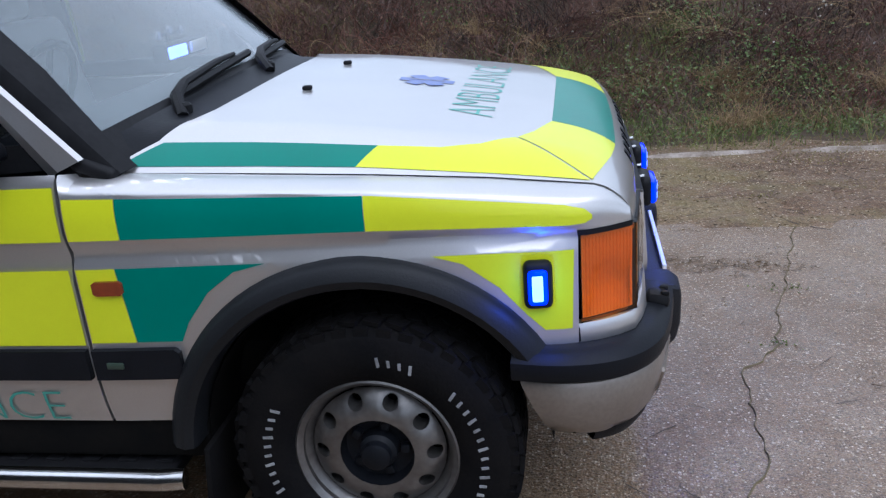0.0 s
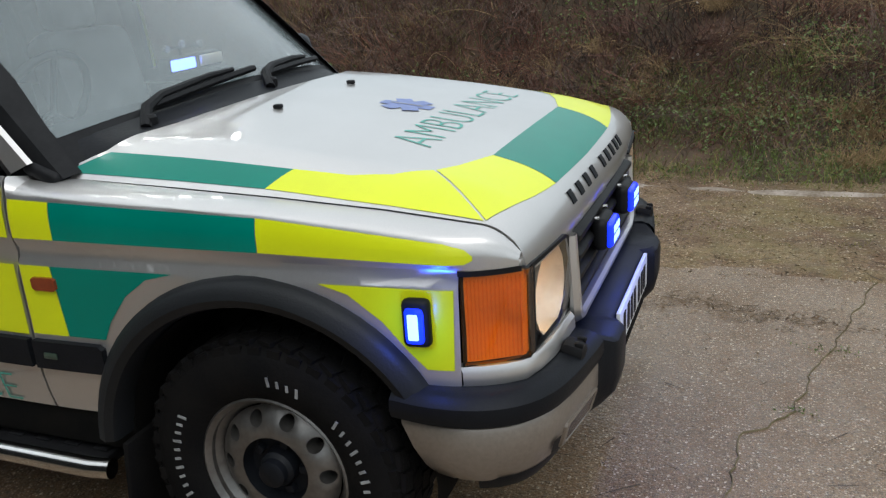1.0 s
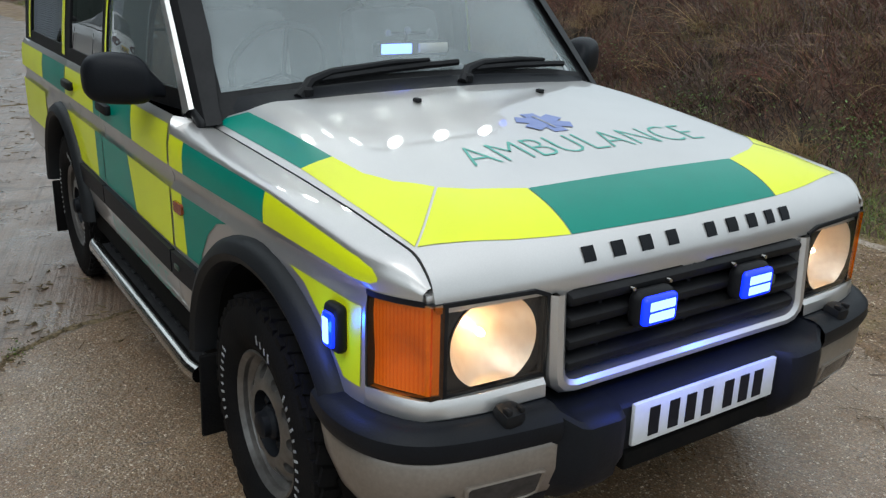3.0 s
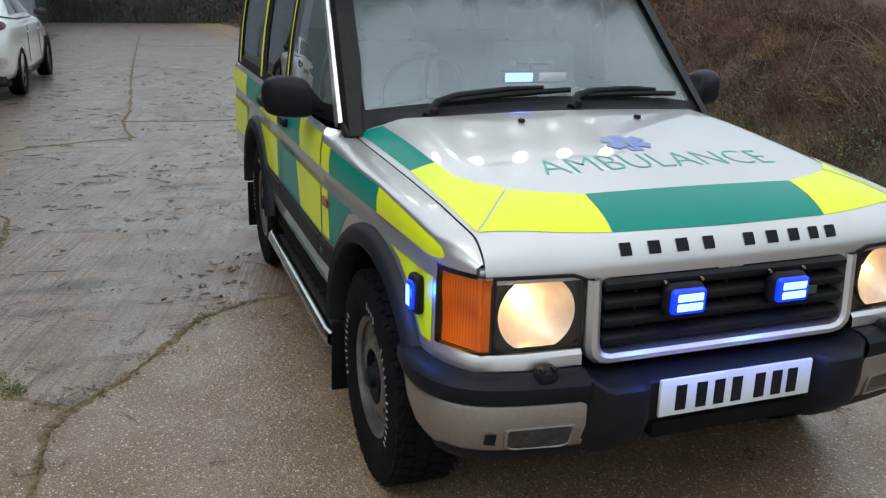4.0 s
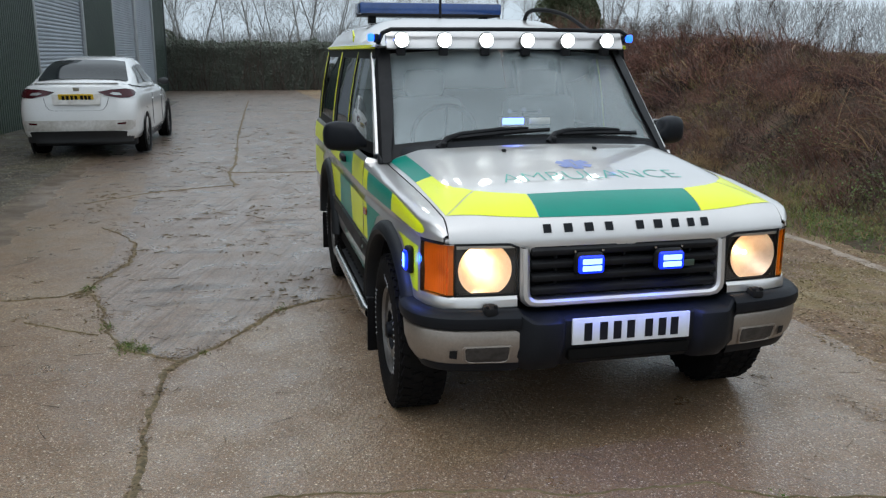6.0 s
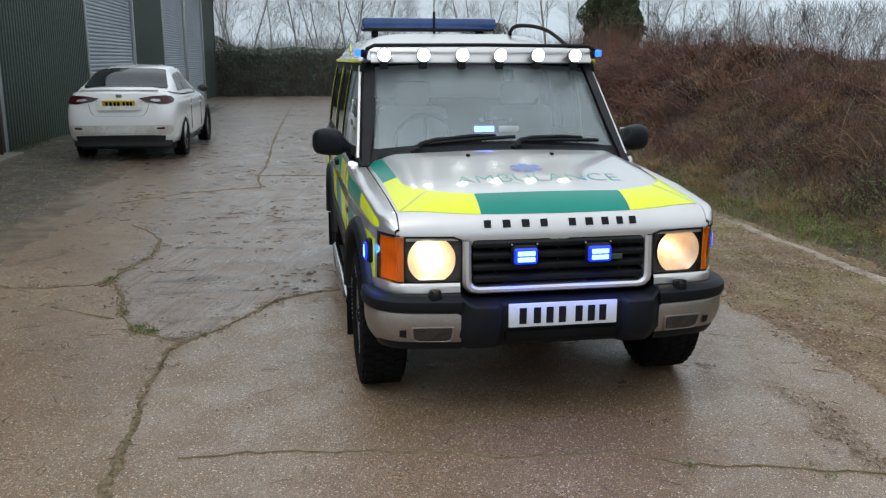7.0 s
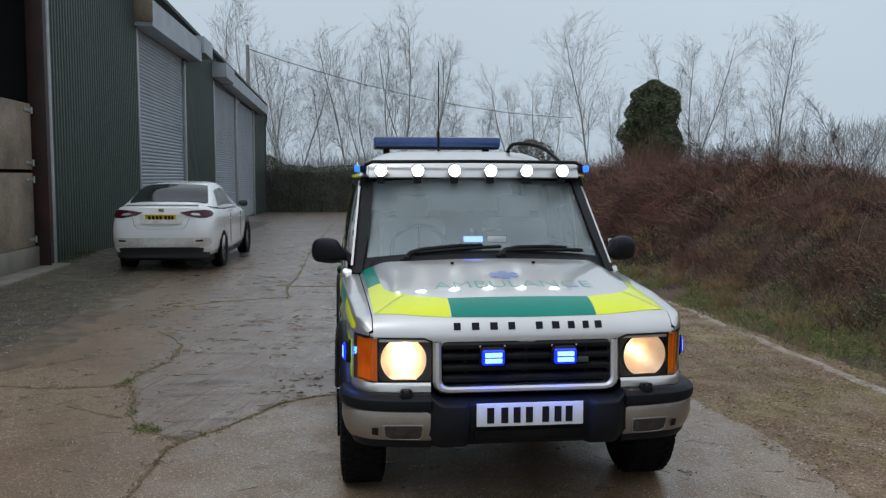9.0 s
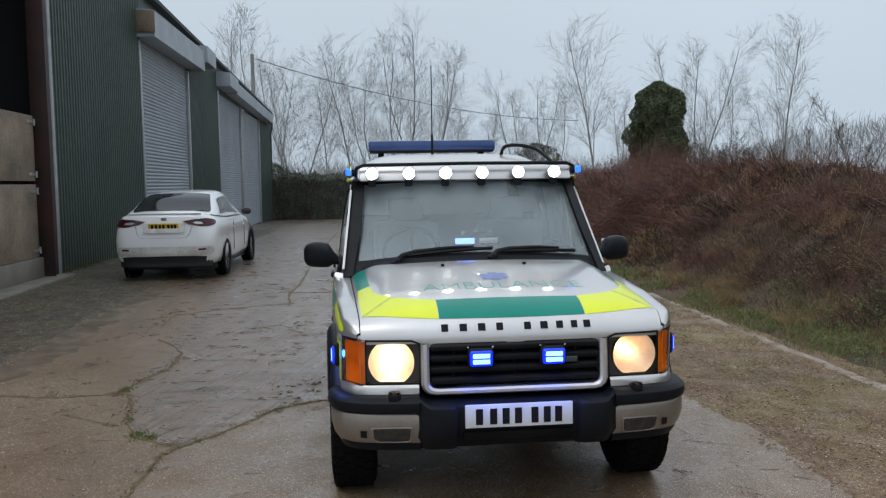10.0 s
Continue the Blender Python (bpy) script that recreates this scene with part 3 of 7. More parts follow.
# maker's mark on the bonnet lip, as plain blocks
for y, w in ((-0.34, .055), (-0.25, .06), (-0.16, .06), (-0.072, .055), (0.065, .055), (0.147, .06), (0.225, .055), (0.298, .05), (0.362, .055)):
    u = along(0.70) + 0.010
    w *= 0.60
    part("mark_block", patch([(u - 0.019, y - w / 2), (u + 0.019, y - w / 2), (u + 0.019, y + w / 2), (u - 0.019, y + w / 2)], bonnet_at(0.006), 0.03, 0.004), PLASTIC, bonnet)

# front wings
for s, nm in ((-1, "right"), (1, "left")):
    wing_line = [(-0.632, 0.455), (-0.40, 0.455)] + arc(0.045, ARCHZ, 0.455, 168, 34, 22) + [(0.50, 0.60), (0.556, 0.635), (0.560, 0.924), (0.62, 0.924), (0.679, 0.924), (0.679, 1.14), (0.62, 1.14), (-0.632, 1.14)]
    wing = part("front_wing", patch(wing_line, side(s), 0.02, 0.006), PAINT, van, "silver front wing with yellow and green blocks")
    st = side(s, 0.0016)

    def mark(name, pts, material, parent=wing, step=0.022):
        return part(name, patch(pts, st, step), material, parent)

    mark("green_block", [(-0.498, 0.952), (0.083, 0.952), (0.083, 1.036), (-0.498, 1.036)], GREEN)
    mark("yellow_block", [(0.085, 0.952)] + [(0.54, 0.952), (0.575, 0.955), (0.592, 0.972), (0.592, 0.99), (0.575, 1.02), (0.53, 1.036), (0.085, 1.036)], YELLOW)
    mark("yellow_block", [(-0.628, 0.952), (-0.50, 0.952), (-0.50, 1.036), (-0.628, 1.036)], YELLOW)
    mark("yellow_block", [(-0.628, 0.69), (-0.512, 0.69), (-0.53, 0.884), (-0.628, 0.884)], YELLOW)
    mark("green_block", [(-0.51, 0.69), (-0.395, 0.69), (-0.37, 0.74), (-0.31, 0.815), (-0.24, 0.865), (-0.16, 0.884), (-0.528, 0.884)], GREEN)
    mark("yellow_block", [(0.228, 0.884), (0.30, 0.862), (0.38, 0.80), (0.44, 0.73), (0.48, 0.69), (0.543, 0.69), (0.55, 0.884)], YELLOW)
    # repeater lamp and blue wing lamp
    b = patch([(-0.592, 0.824), (-0.584, 0.818), (-0.524, 0.818), (-0.516, 0.824), (-0.516, 0.848), (-0.524, 0.854), (-0.584, 0.854), (-0.592, 0.848)], side(s, 0.010), 0.03, 0.02)
    part("side_repeater", b, REPEATER, wing, "small amber side repeater")
    b = bmesh.new()
    yl = s * (side_w(0.468) + 0.012)
    box(b, (0.468, yl, 0.810), (0.066, 0.034, 0.116), 0.0155, pose(0, 0, 0, 0, 0, -s * 6), 3)
    lamp = part("blue_wing_lamp", b, PLASTIC, van, "blue strobe lamp on the wing, lit")
    b = bmesh.new()
    box(b, (0.468, yl + s * 0.014, 0.808), (0.046, 0.024, 0.088), 0.0115, pose(0, 0, 0, 0, 0, -s * 6))
    lens = part("lens", b, BLUEHALO, lamp)
    b = bmesh.new()
    box(b, (0.468, yl + s * 0.0235, 0.808), (0.026, 0.010, 0.064), 0.0045, pose(0, 0, 0, 0, 0, -s * 6))
    part("led_strip", b, BLUELIT, lens)
    # rubbing strip on the wing
    part("rubbing_strip", patch([(-0.628, 0.595), (-0.415, 0.595), (-0.402, 0.605), (-0.402, 0.665), (-0.415, 0.675), (-0.628, 0.675)], side(s, 0.018), 0.06, 0.02), PLASTIC, wing)
    b = bmesh.new()
    p = side(s, 0.02)(-0.57, 0.636)
    box(b, p, (0.045, 0.006, 0.018), 0.004)
    part("oval_badge", b, mat("badge_green", (0.05, 0.075, 0.055), None, 8, 0.3) if s < 0 else bpy.data.materials["badge_green"], wing)


# wheel arch flares
def flare(cx, s, a0, a1, w_at):
    rows = []
    for i in range(29):
        a = radians(lerp(a0, a1, i / 28))
        c, sn = math.cos(a), math.sin(a)
        row = []
        for r, o in ((0.440, -0.06), (0.442, 0.020), (0.449, 0.036), (0.470, 0.045), (0.496, 0.035), (0.512, 0.016), (0.515, -0.004)):
            row.append((cx + r * c, s * (w_at(cx + r * c) + o), ARCHZ + r * sn))
        rows.append(row)
    return loft(bmesh.new(), rows)


for s in (-1, 1):
    part("wheel_arch", flare(0.045, s, 31, 176, lambda x: side_w(min(x, 0.5))), FLARE, van, "black plastic wheel arch flare")
    part("wheel_arch", flare(REARX, s, 4, 176, lambda x: 0.90), FLARE, van, "black plastic wheel arch flare")
    for cx in (HUBX, REARX):
        rows = [[(cx + 0.44 * math.cos(radians(a)), s * y, ARCHZ + 0.44 * math.sin(radians(a))) for y in (0.45, 0.865)] for a in range(-8, 190, 11)]
        b = loft(bmesh.new(), rows)
        b.faces.new([b.verts.new(r[0]) for r in rows])
        part("arch_liner", b, UNDER, van)

# lamp clusters
def hx(y):
    """The headlamp glass's front, swept back towards the corner."""
    return 0.722 - 0.95 * max(0.0, y - 0.57) ** 2


for s in (-1, 1):
    cl = part("indicator", patch([(0.564, 0.702), (0.695, 0.702), (0.695, 0.912), (0.564, 0.921)], side(s, -0.002), 0.02), AMBER, van, "ribbed amber indicator lens")
    part("bed", patch([(0.566, 0.704), (0.684, 0.704), (0.684, 0.912), (0.566, 0.918)], lambda x, z, s=s: side(s, -0.014 - 0.030 * math.exp(-((x - 0.632) / 0.045) ** 2 - ((z - 0.775) / 0.055) ** 2))(x, z), 0.01), LAMPBED, cl)
    loop_ = [(0.696, 0.699), (0.562, 0.698), (0.562, 0.925), (0.696, 0.916)]
    part("surround", loft(bmesh.new(), [[side(s, o)(x, z) for x, z in loop_] for o in (-0.05, 0.001)]), BLACK, cl)
    part("gasket", patch([(0.558, 0.914), (0.684, 0.912), (0.684, 0.925), (0.558, 0.927)], side(s, 0.0015), 0.02), BLACK, cl)
    for i in range(14):
        x = 0.574 + i * 0.0079
        part("rib", patch([(x, 0.712), (x + 0.0036, 0.712), (x + 0.0036, 0.904), (x, 0.904)], side(s, -0.0045), 0.02), AMBERLIGHT, cl)
    wrap = lambda y, z, o: (lerp(hx(y), 0.6935, max(0.0, (y - 0.738) / 0.020)) + o, s * y, z)
    part("front_lens", loft(bmesh.new(), [[wrap(y, z, 0.0) for y in (0.7265, 0.738, 0.748, 0.757)] for z in (0.702, 0.76, 0.84, 0.911)]), AMBER, cl)
    part("front_bed", loft(bmesh.new(), [[wrap(y, z, -0.016) for y in (0.7265, 0.738, 0.748, 0.757)] for z in (0.702, 0.76, 0.84, 0.911)]), LAMPBED, cl)
    # headlamp: housing, glowing reflector and bulb behind a clear cover
    b = bmesh.new()
    loft(b, [[(hx(y) + o, s * y, z) for y, z in ((0.722, 0.702), (0.468, 0.702), (0.468, 0.895), (0.50, 0.908), (0.722, 0.912))] for o in (-0.004, -0.026)], ring=True)
    rim_ = []
    for k in range(32):
        c, sn = math.cos(k * math.tau / 32), math.sin(k * math.tau / 32)
        rim_.append((c, sn, min(0.128 / max(1e-6, abs(c)), 0.104 / max(1e-6, abs(sn)))))
    loft(b, [[(hx(0.594 + c * q) - 0.027, s * (0.594 + c * q), 0.806 + sn * q) for c, sn, q in rim_], [(hx(0.594 + c * 0.108) - 0.030, s * (0.594 + c * 0.108), max(0.712, min(0.898, 0.806 + sn * 0.108))) for c, sn, q in rim_]], ring=True)
    hl = part("headlamp", b, LAMPGREY, van, "headlamp with a round reflector, lit warm white")
    m = Matrix.Translation((0.612, s * 0.594, 0.806)) @ Matrix.Rotation(radians(s * 4), 4, "Z") @ Matrix.Rotation(radians(90), 4, "Y")
    bowl = loft(bmesh.new(), [[m @ Vector((r * math.cos(k * math.tau / 96), r * math.sin(k * math.tau / 96), r * r / 0.13 - r * r * 0.030 * math.cos(math.tau * r * math.sin(k * math.tau / 96) / 0.021))) for k in range(96)] for r in (0.001, 0.008, 0.016, 0.024, 0.032, 0.040, 0.048, 0.056, 0.064, 0.072, 0.080, 0.088, 0.096, 0.103, 0.110)], ring=True)
    for v in bowl.verts:
        v.co.z = max(0.712, min(0.898, v.co.z))
    part("reflector", bowl, LAMPBACK, hl, "bright faceted reflector")
    b = lathe(bmesh.new(), [(0.001, 0.046), (0.006, 0.044), (0.009, 0.036), (0.009, 0.026), (0.006, 0.018), (0.004, 0.004), (0.001, 0.003)], m, 16)
    part("bulb", b, BULBLIT, hl)
    b = bmesh.new()
    loft(b, [[(hx(0.594 + 0.128 * k) + o, s * (0.594 + 0.128 * k), z) for k in (-1, -0.5, 0, 0.5, 1)] for o, z in ((-0.004, 0.704), (0.001, 0.76), (0.001, 0.85), (-0.005, 0.908))])
    cover = part("cover", b, CLEAR, hl)
    cover.visible_shadow = False
    b = bmesh.new()
    edge = [(0.726, 0.697), (0.462, 0.697), (0.462, 0.898), (0.50, 0.914), (0.726, 0.917)]
    inn = [(0.718, 0.706), (0.471, 0.706), (0.471, 0.893), (0.503, 0.905), (0.718, 0.908)]
    loft(b, [[(hx(y) - 0.02, s * y, z) for y, z in edge], [(hx(y) - 0.002, s * y, z) for y, z in edge], [(hx(y) - 0.001, s * y, z) for y, z in inn], [(hx(y) - 0.010, s * y, z) for y, z in inn]], ring=True)
    part("gasket", b, BLACK, hl)
    b = bmesh.new()
    box(b, (0.664, s * 0.748, 0.924), (0.034, 0.026, 0.024), 0.008)
    part("wing_corner", b, PAINT, hl)

# silver strip below the lamps, joined to the grille surround
FRONT = [(0.552, 0.836), (0.60, 0.820), (0.645, 0.796), (0.682, 0.766), (0.702, 0.71), (0.713, 0.64), (0.722, 0.47)]
for s in (-1, 1):
    rows = []
    for x, y in FRONT:
        d = Vector((1, 0.25 if y < 0.7 else 1.2)).normalized()
        rows.append([(x + o * d.x, s * (y + o * d.y * 0.4), z) for o, z in ((-0.04, 0.640), (0.002, 0.642), (0.014, 0.655), (0.012, 0.685), (0.002, 0.697), (-0.03, 0.70))])
    part("lamp_trim", loft(bmesh.new(), rows), PAINT, van, "silver strip below the headlamp")


def grille_frame():
    b = bmesh.new()
    rows = []
    outline = [(-0.462, 0.893), (-0.462, 0.70), (-0.455, 0.672), (-0.43, 0.648), (-0.39, 0.640), (0.39, 0.640), (0.43, 0.648), (0.455, 0.672), (0.462, 0.70), (0.462, 0.893)]
    ins = [(-0.416, 0.893), (-0.416, 0.712), (-0.412, 0.695), (-0.402, 0.684), (-0.384, 0.678), (0.384, 0.678), (0.402, 0.684), (0.412, 0.695), (0.416, 0.712), (0.416, 0.893)]
    for (y, z), (yi, zi) in zip(outline, ins):
        f = lambda t: (lerp(y, yi, t), lerp(z, zi, t))
        d = 0.012 if z > 0.88 else 0.0
        rows.append([(0.69, y, z), (0.730 - d, *f(0.05)), (0.744 - d, *f(0.3)), (0.745 - d, *f(0.65)), (0.736 - d, *f(0.92)), (0.68, yi, zi)])
    return loft(b, rows)


grille = part("grille", grille_frame(), PAINT, van, "silver grille surround with black slats")
b = bmesh.new()
box(b, (0.665, 0, 0.79), (0.02, 0.90, 0.24))
part("backing", b, UNDER, grille)
for i, z in enumerate((0.715, 0.768, 0.822, 0.875)):
    b = bmesh.new()
    box(b, (0.715, 0, z), (0.045, 0.826, 0.030), 0.010, pose(0, 0, 0, 0, 18, 0))
    part("slat", b, BLACK, grille)
for y in (-0.30, 0.0, 0.30):
    b = bmesh.new()
    box(b, (0.70, y, 0.79), (0.02, 0.012, 0.2), 0.003)
    part("upright", b, BLACK, grille)
b = bmesh.new()
box(b, (0.742, 0.268, 0.80), (0.006, 0.07, 0.028), 0.003)
part("oval_badge", b, bpy.data.materials["badge_green"], grille)
for y in (-0.175, 0.178):
    b = bmesh.new()
    box(b, (0.752, y, 0.824), (0.05, 0.128, 0.094), 0.024, None, 4)
    mod = part("blue_grille_lamp", b, BLACK, van, "blue strobe lamp in the grille, lit")
    b = bmesh.new()
    box(b, (0.776, y, 0.824), (0.026, 0.110, 0.074), 0.0125, None, 3)
    lens = part("lens", b, BLUEHALO, mod)
    for dz in (-0.014, 0.014):
        b = bmesh.new()
        box(b, (0.7855, y, 0.824 + dz), (0.010, 0.086, 0.025), 0.0045)
        part("led_strip", b, BLUELIT, lens)
    for dy in (-0.06, 0.06):
        b = bmesh.new()
        tube(b, [(0.74, y + dy, 0.874), (0.752, y + dy, 0.875)], 0.005, 8)
        part("screw", b, CHROME, mod)

# front bumper
PLAN = [(0.40, 0.885), (0.50, 0.897), (0.60, 0.885), (0.68, 0.845), (0.735, 0.775), (0.765, 0.68), (0.785, 0.56), (0.795, 0.475), (0.80, 0.35), (0.805, 0.2), (0.806, 0.0)]
PLAN = smooth_line(PLAN, 5)
WRAP = [p for p in PLAN if p[1] >= 0.474]


def sweep(profile, pts, s=None):
    """A section of (out, z) points swept along the bumper's plan; both sides joined unless s is given."""
    path = [Vector((x, -y)) for x, y in pts] + [Vector((x, y)) for x, y in reversed(pts[:-1])] if s is None else [Vector((x, s * y)) for x, y in pts]
    rows = []
    for i, p in enumerate(path):
        d = (path[min(i + 1, len(path) - 1)] - path[max(i - 1, 0)]).normalized()
        nrm = Vector((d.y, -d.x))
        if nrm.dot(p - Vector((0, 0))) < 0:
            nrm = -nrm
        rows.append([(p.x + nrm.x * o, p.y + nrm.y * o, z) for o, z in profile])
    return loft(bmesh.new(), rows)


def bumper_centre():
    """The middle: a lower top than the wings', two blunt horns and the plate's recess between them."""
    half = [(0.500, 0.786, 0.646), (0.472, 0.800, 0.642), (0.455, 0.812, 0.630), (0.436, 0.832, 0.618), (0.415, 0.840, 0.614), (0.330, 0.842, 0.613), (0.306, 0.834, 0.612), (0.286, 0.803, 0.611), (0.15, 0.802, 0.611), (0.0, 0.802, 0.611)]
    rows = []
    for y, x, top in [(-y, x, t) for y, x, t in half] + [(y, x, t) for y, x, t in reversed(half[:-1])]:
        a = 0.58 if abs(y) < 0.31 else 0.0
        rows.append([(0.66, y, top + 0.010), (x - 0.075, y, top + 0.006), (x - 0.018, y, top), (x - 0.004, y, top - 0.012), (x, y, top - 0.034), (x - 0.002, y, 0.50), (x - 0.012 - 0.02 * a, y, 0.455), (x - 0.045, y, 0.415), (x - 0.075, y, 0.388), (x - 0.16, y, 0.378)])
    return loft(bmesh.new(), rows)


bumper = part("bumper", bumper_centre(), PLASTIC, van, "black plastic front bumper with silver corner inserts")
for s in (-1, 1):
    b = sweep([(-0.14, 0.636), (-0.09, 0.648), (-0.03, 0.652), (-0.004, 0.644), (0.013, 0.626), (0.016, 0.600), (0.009, 0.580), (-0.02, 0.568)], [p for p in PLAN if p[1] >= 0.455], s)
    part("corner_ledge", b, PLASTIC, bumper)


def insert_panel(s):
    """The painted corner: cut back on a slant before the wheel, its lower edge turned under."""
    b = sweep([(-0.02, 0.574), (-0.004, 0.570), (0.001, 0.562), (0.0, 0.50), (-0.014, 0.45), (-0.036, 0.418), (-0.07, 0.406), (-0.12, 0.404)], WRAP, s)
    for v in b.verts:
        if v.co.x < 0.64:
            v.co.x += (0.015 + 0.42 * (0.574 - v.co.z)) * (0.64 - v.co.x) / 0.24
    return b


for s in (-1, 1):
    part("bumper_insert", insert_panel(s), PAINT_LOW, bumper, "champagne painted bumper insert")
    b = bmesh.new()
    box(b, (0.53, s * 0.77, 0.485), (0.03, 0.19, 0.14), 0.01, pose(0, 0, 0, 0, -14, 0))
    part("inner_guard", b, UNDER, bumper)
    part("lower_lip", sweep([(-0.030, 0.425), (-0.034, 0.410), (-0.050, 0.385), (-0.08, 0.375), (-0.14, 0.375)], [p for p in WRAP if p[0] > 0.60], s), PLASTIC, bumper)
    def face(y, z, out, s=s):
        x = float(np.interp(y, [p[1] for p in reversed(PLAN)], [p[0] for p in reversed(PLAN)]))
        tilt = float(np.interp(z, [0.404, 0.418, 0.45, 0.50, 0.56], [-0.07, -0.036, -0.014, 0.0, 0.001]))
        return (x + tilt + out, s * y, z)

    ring_ = [(0.508, 0.506), (0.512, 0.446), (0.520, 0.434), (0.536, 0.428), (0.672, 0.428), (0.690, 0.434), (0.700, 0.446), (0.706, 0.500), (0.700, 0.508), (0.516, 0.512)]
    small = lambda y, z, q: (lerp(y, 0.606, q), lerp(z, 0.470, q * 1.6))
    b = loft(bmesh.new(), [[face(y, z, -0.004) for y, z in ring_], [face(y, z, 0.007) for y, z in ring_], [face(*small(y, z, 0.07), 0.009) for y, z in ring_], [face(*small(y, z, 0.11), 0.004) for y, z in ring_]], ring=True)
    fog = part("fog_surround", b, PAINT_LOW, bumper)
    b = patch([small(y, z, 0.09) for y, z in ring_], lambda y, z: face(y, z, 0.0045), 0.03)
    part("fog_lens", b, FOGLENS, fog)
    # Flat black patch laid on the face in place of the socket's shaded hole.
    hole = [(0.726, 0.452), (0.756, 0.456), (0.756, 0.490), (0.726, 0.492)]
    part("socket_shade_patch", patch(hole, lambda y, z: face(y, z, 0.006), 0.01), BLACK, bumper)
    b = bmesh.new()
    box(b, (0.758, s * 0.592, 0.650), (0.060, 0.062, 0.050), 0.018, pose(0, 0, 0, 0, 12, 0))
    box(b, (0.775, s * 0.575, 0.672), (0.022, 0.014, 0.014), 0.004)
    box(b, (0.775, s * 0.609, 0.672), (0.022, 0.014, 0.014), 0.004)
    part("lamp_washer", b, BLACK, bumper)
b = bmesh.new()
box(b, (0.779, 0, 0.452), (0.05, 0.54, 0.050), 0.008)
part("air_intake", b, UNDER, bumper)
# number plate, its characters as plain bars
b = bmesh.new()
box(b, (0.809, 0, 0.554), (0.012, 0.52, 0.111), 0.002)
plate = part("number_plate", b, PLATEW, van, "white number plate with dark bars")
for y in (-0.183, -0.115, -0.055, 0.005, 0.085, 0.145, 0.20):
    b = bmesh.new()
    box(b, (0.8165, y - 0.01, 0.552), (0.002, 0.034, 0.076))
    part("bar", b, BLACK, plate)

# wheels
def wheel(cx, s):
    m = Matrix.Translation((cx, s * 0.79, HUBZ)) @ Matrix.Rotation(radians(-90 * s), 4, "X") @ Matrix.Diagonal((0.968, 0.968, 1, 1))
    b = lathe(bmesh.new(), [(0.205, -0.10), (0.25, -0.118), (0.32, -0.122), (0.355, -0.112), (0.372, -0.085), (0.374, 0.0), (0.372, 0.085), (0.355, 0.105), (0.335, 0.114), (0.29, 0.120), (0.25, 0.114), (0.226, 0.102), (0.205, 0.085)], m, 56)
    w = part("wheel", b, RUBBER, van, "wet black mud tyre on a silver steel wheel")
    b = bmesh.new()
    for k in range(40):
        a = k * math.tau / 40
        for h, tilt in ((-0.075, 0.3), (-0.025, -0.3), (0.025, 0.3), (0.075, -0.3)):
            box(b, (0, 0, 0), (0.012, 0.046, 0.044), 0.0, m @ Matrix.Rotation(a + (0.078 if h in (-0.025, 0.075) else 0), 4, "Z") @ Matrix.Translation((0.374, 0, h)) @ Matrix.Rotation(tilt, 4, "X"))
        box(b, (0, 0, 0), (0.034, 0.036, 0.012), 0.0, m @ Matrix.Rotation(a, 4, "Z") @ Matrix.Translation((0.350, 0, 0.103)))
    tagged(part("tread", b, RUBBER, w, smooth=0), kind="stuff")
    # raised white marking on the sidewall as plain bars
    for start, count in ((-26, 13), (66, 4), (150, 10)):
        for k in range(count):
            a = radians(start + k * 5.6)
            b = bmesh.new()
            box(b, (0, 0, 0), (0.019 if k % 3 else 0.026, 0.0075, 0.002), 0.0, m @ Matrix.Rotation(a, 4, "Z") @ Matrix.Translation((0.283, 0, 0.1195)) @ Matrix.Rotation(0.25, 4, "Z"))
            part("white_bar", b, WHITEMARK, w, smooth=0)
    # steel rim with round holes
    b = lathe(bmesh.new(), [(0.205, -0.08), (0.195, 0.02), (0.198, 0.085), (0.212, 0.098), (0.218, 0.094), (0.207, 0.078), (0.190, 0.066), (0.178, 0.046)], m, 48)
    rim = part("rim", b, STEEL, w, "silver steel rim with ten round holes")
    b = bmesh.new()
    n = 10
    out_ = 0.016
    for k in range(n):
        outer, mid1, mid2, inner, deep = [], [], [], [], []
        for j in range(16):
            t = math.tau * j / 16
            c, sn = math.cos(t), math.sin(t)
            q = 1 / max(abs(c), abs(sn))
            a = math.tau * k / n + sn * q * math.pi / n
            r = 0.138 + c * q * 0.040
            rise = lambda u: 0.074 + out_ - 0.034 * (abs(u - 0.112) / 0.066) ** 2.2
            v0 = Vector((r * math.cos(a), r * math.sin(a), 0))
            rr, tt = 0.149 + 0.0205 * c, 0.0205 * sn
            v1 = Matrix.Rotation(math.tau * k / n, 3, "Z") @ Vector((rr, tt, 0))
            for lst, q_ in ((outer, 0.0), (mid1, 0.35), (mid2, 0.7), (inner, 1.0)):
                v = v0.lerp(v1, q_)
                lst.append(m @ Vector((v.x, v.y, rise(math.hypot(v.x, v.y)) - 0.004 * q_ ** 3)))
            deep.append(m @ Vector((v1.x, v1.y, 0.028)))
        loft(b, [outer, mid1, mid2, inner, deep], ring=True)
    part("disc", b, STEEL, rim)
    b = lathe(bmesh.new(), [(0.099, 0.087), (0.091, 0.052), (0.052, 0.046), (0.050, 0.080), (0.040, 0.090), (0.038, 0.108), (0.028, 0.114), (0.001, 0.114)], m, 24)
    for k in range(5):
        box(b, (0, 0, 0), (0.024, 0.024, 0.03), 0.004, m @ Matrix.Rotation(k * math.tau / 5, 4, "Z") @ Matrix.Translation((0.070, 0, 0.054)))
    part("hub", b, PLASTIC, rim)
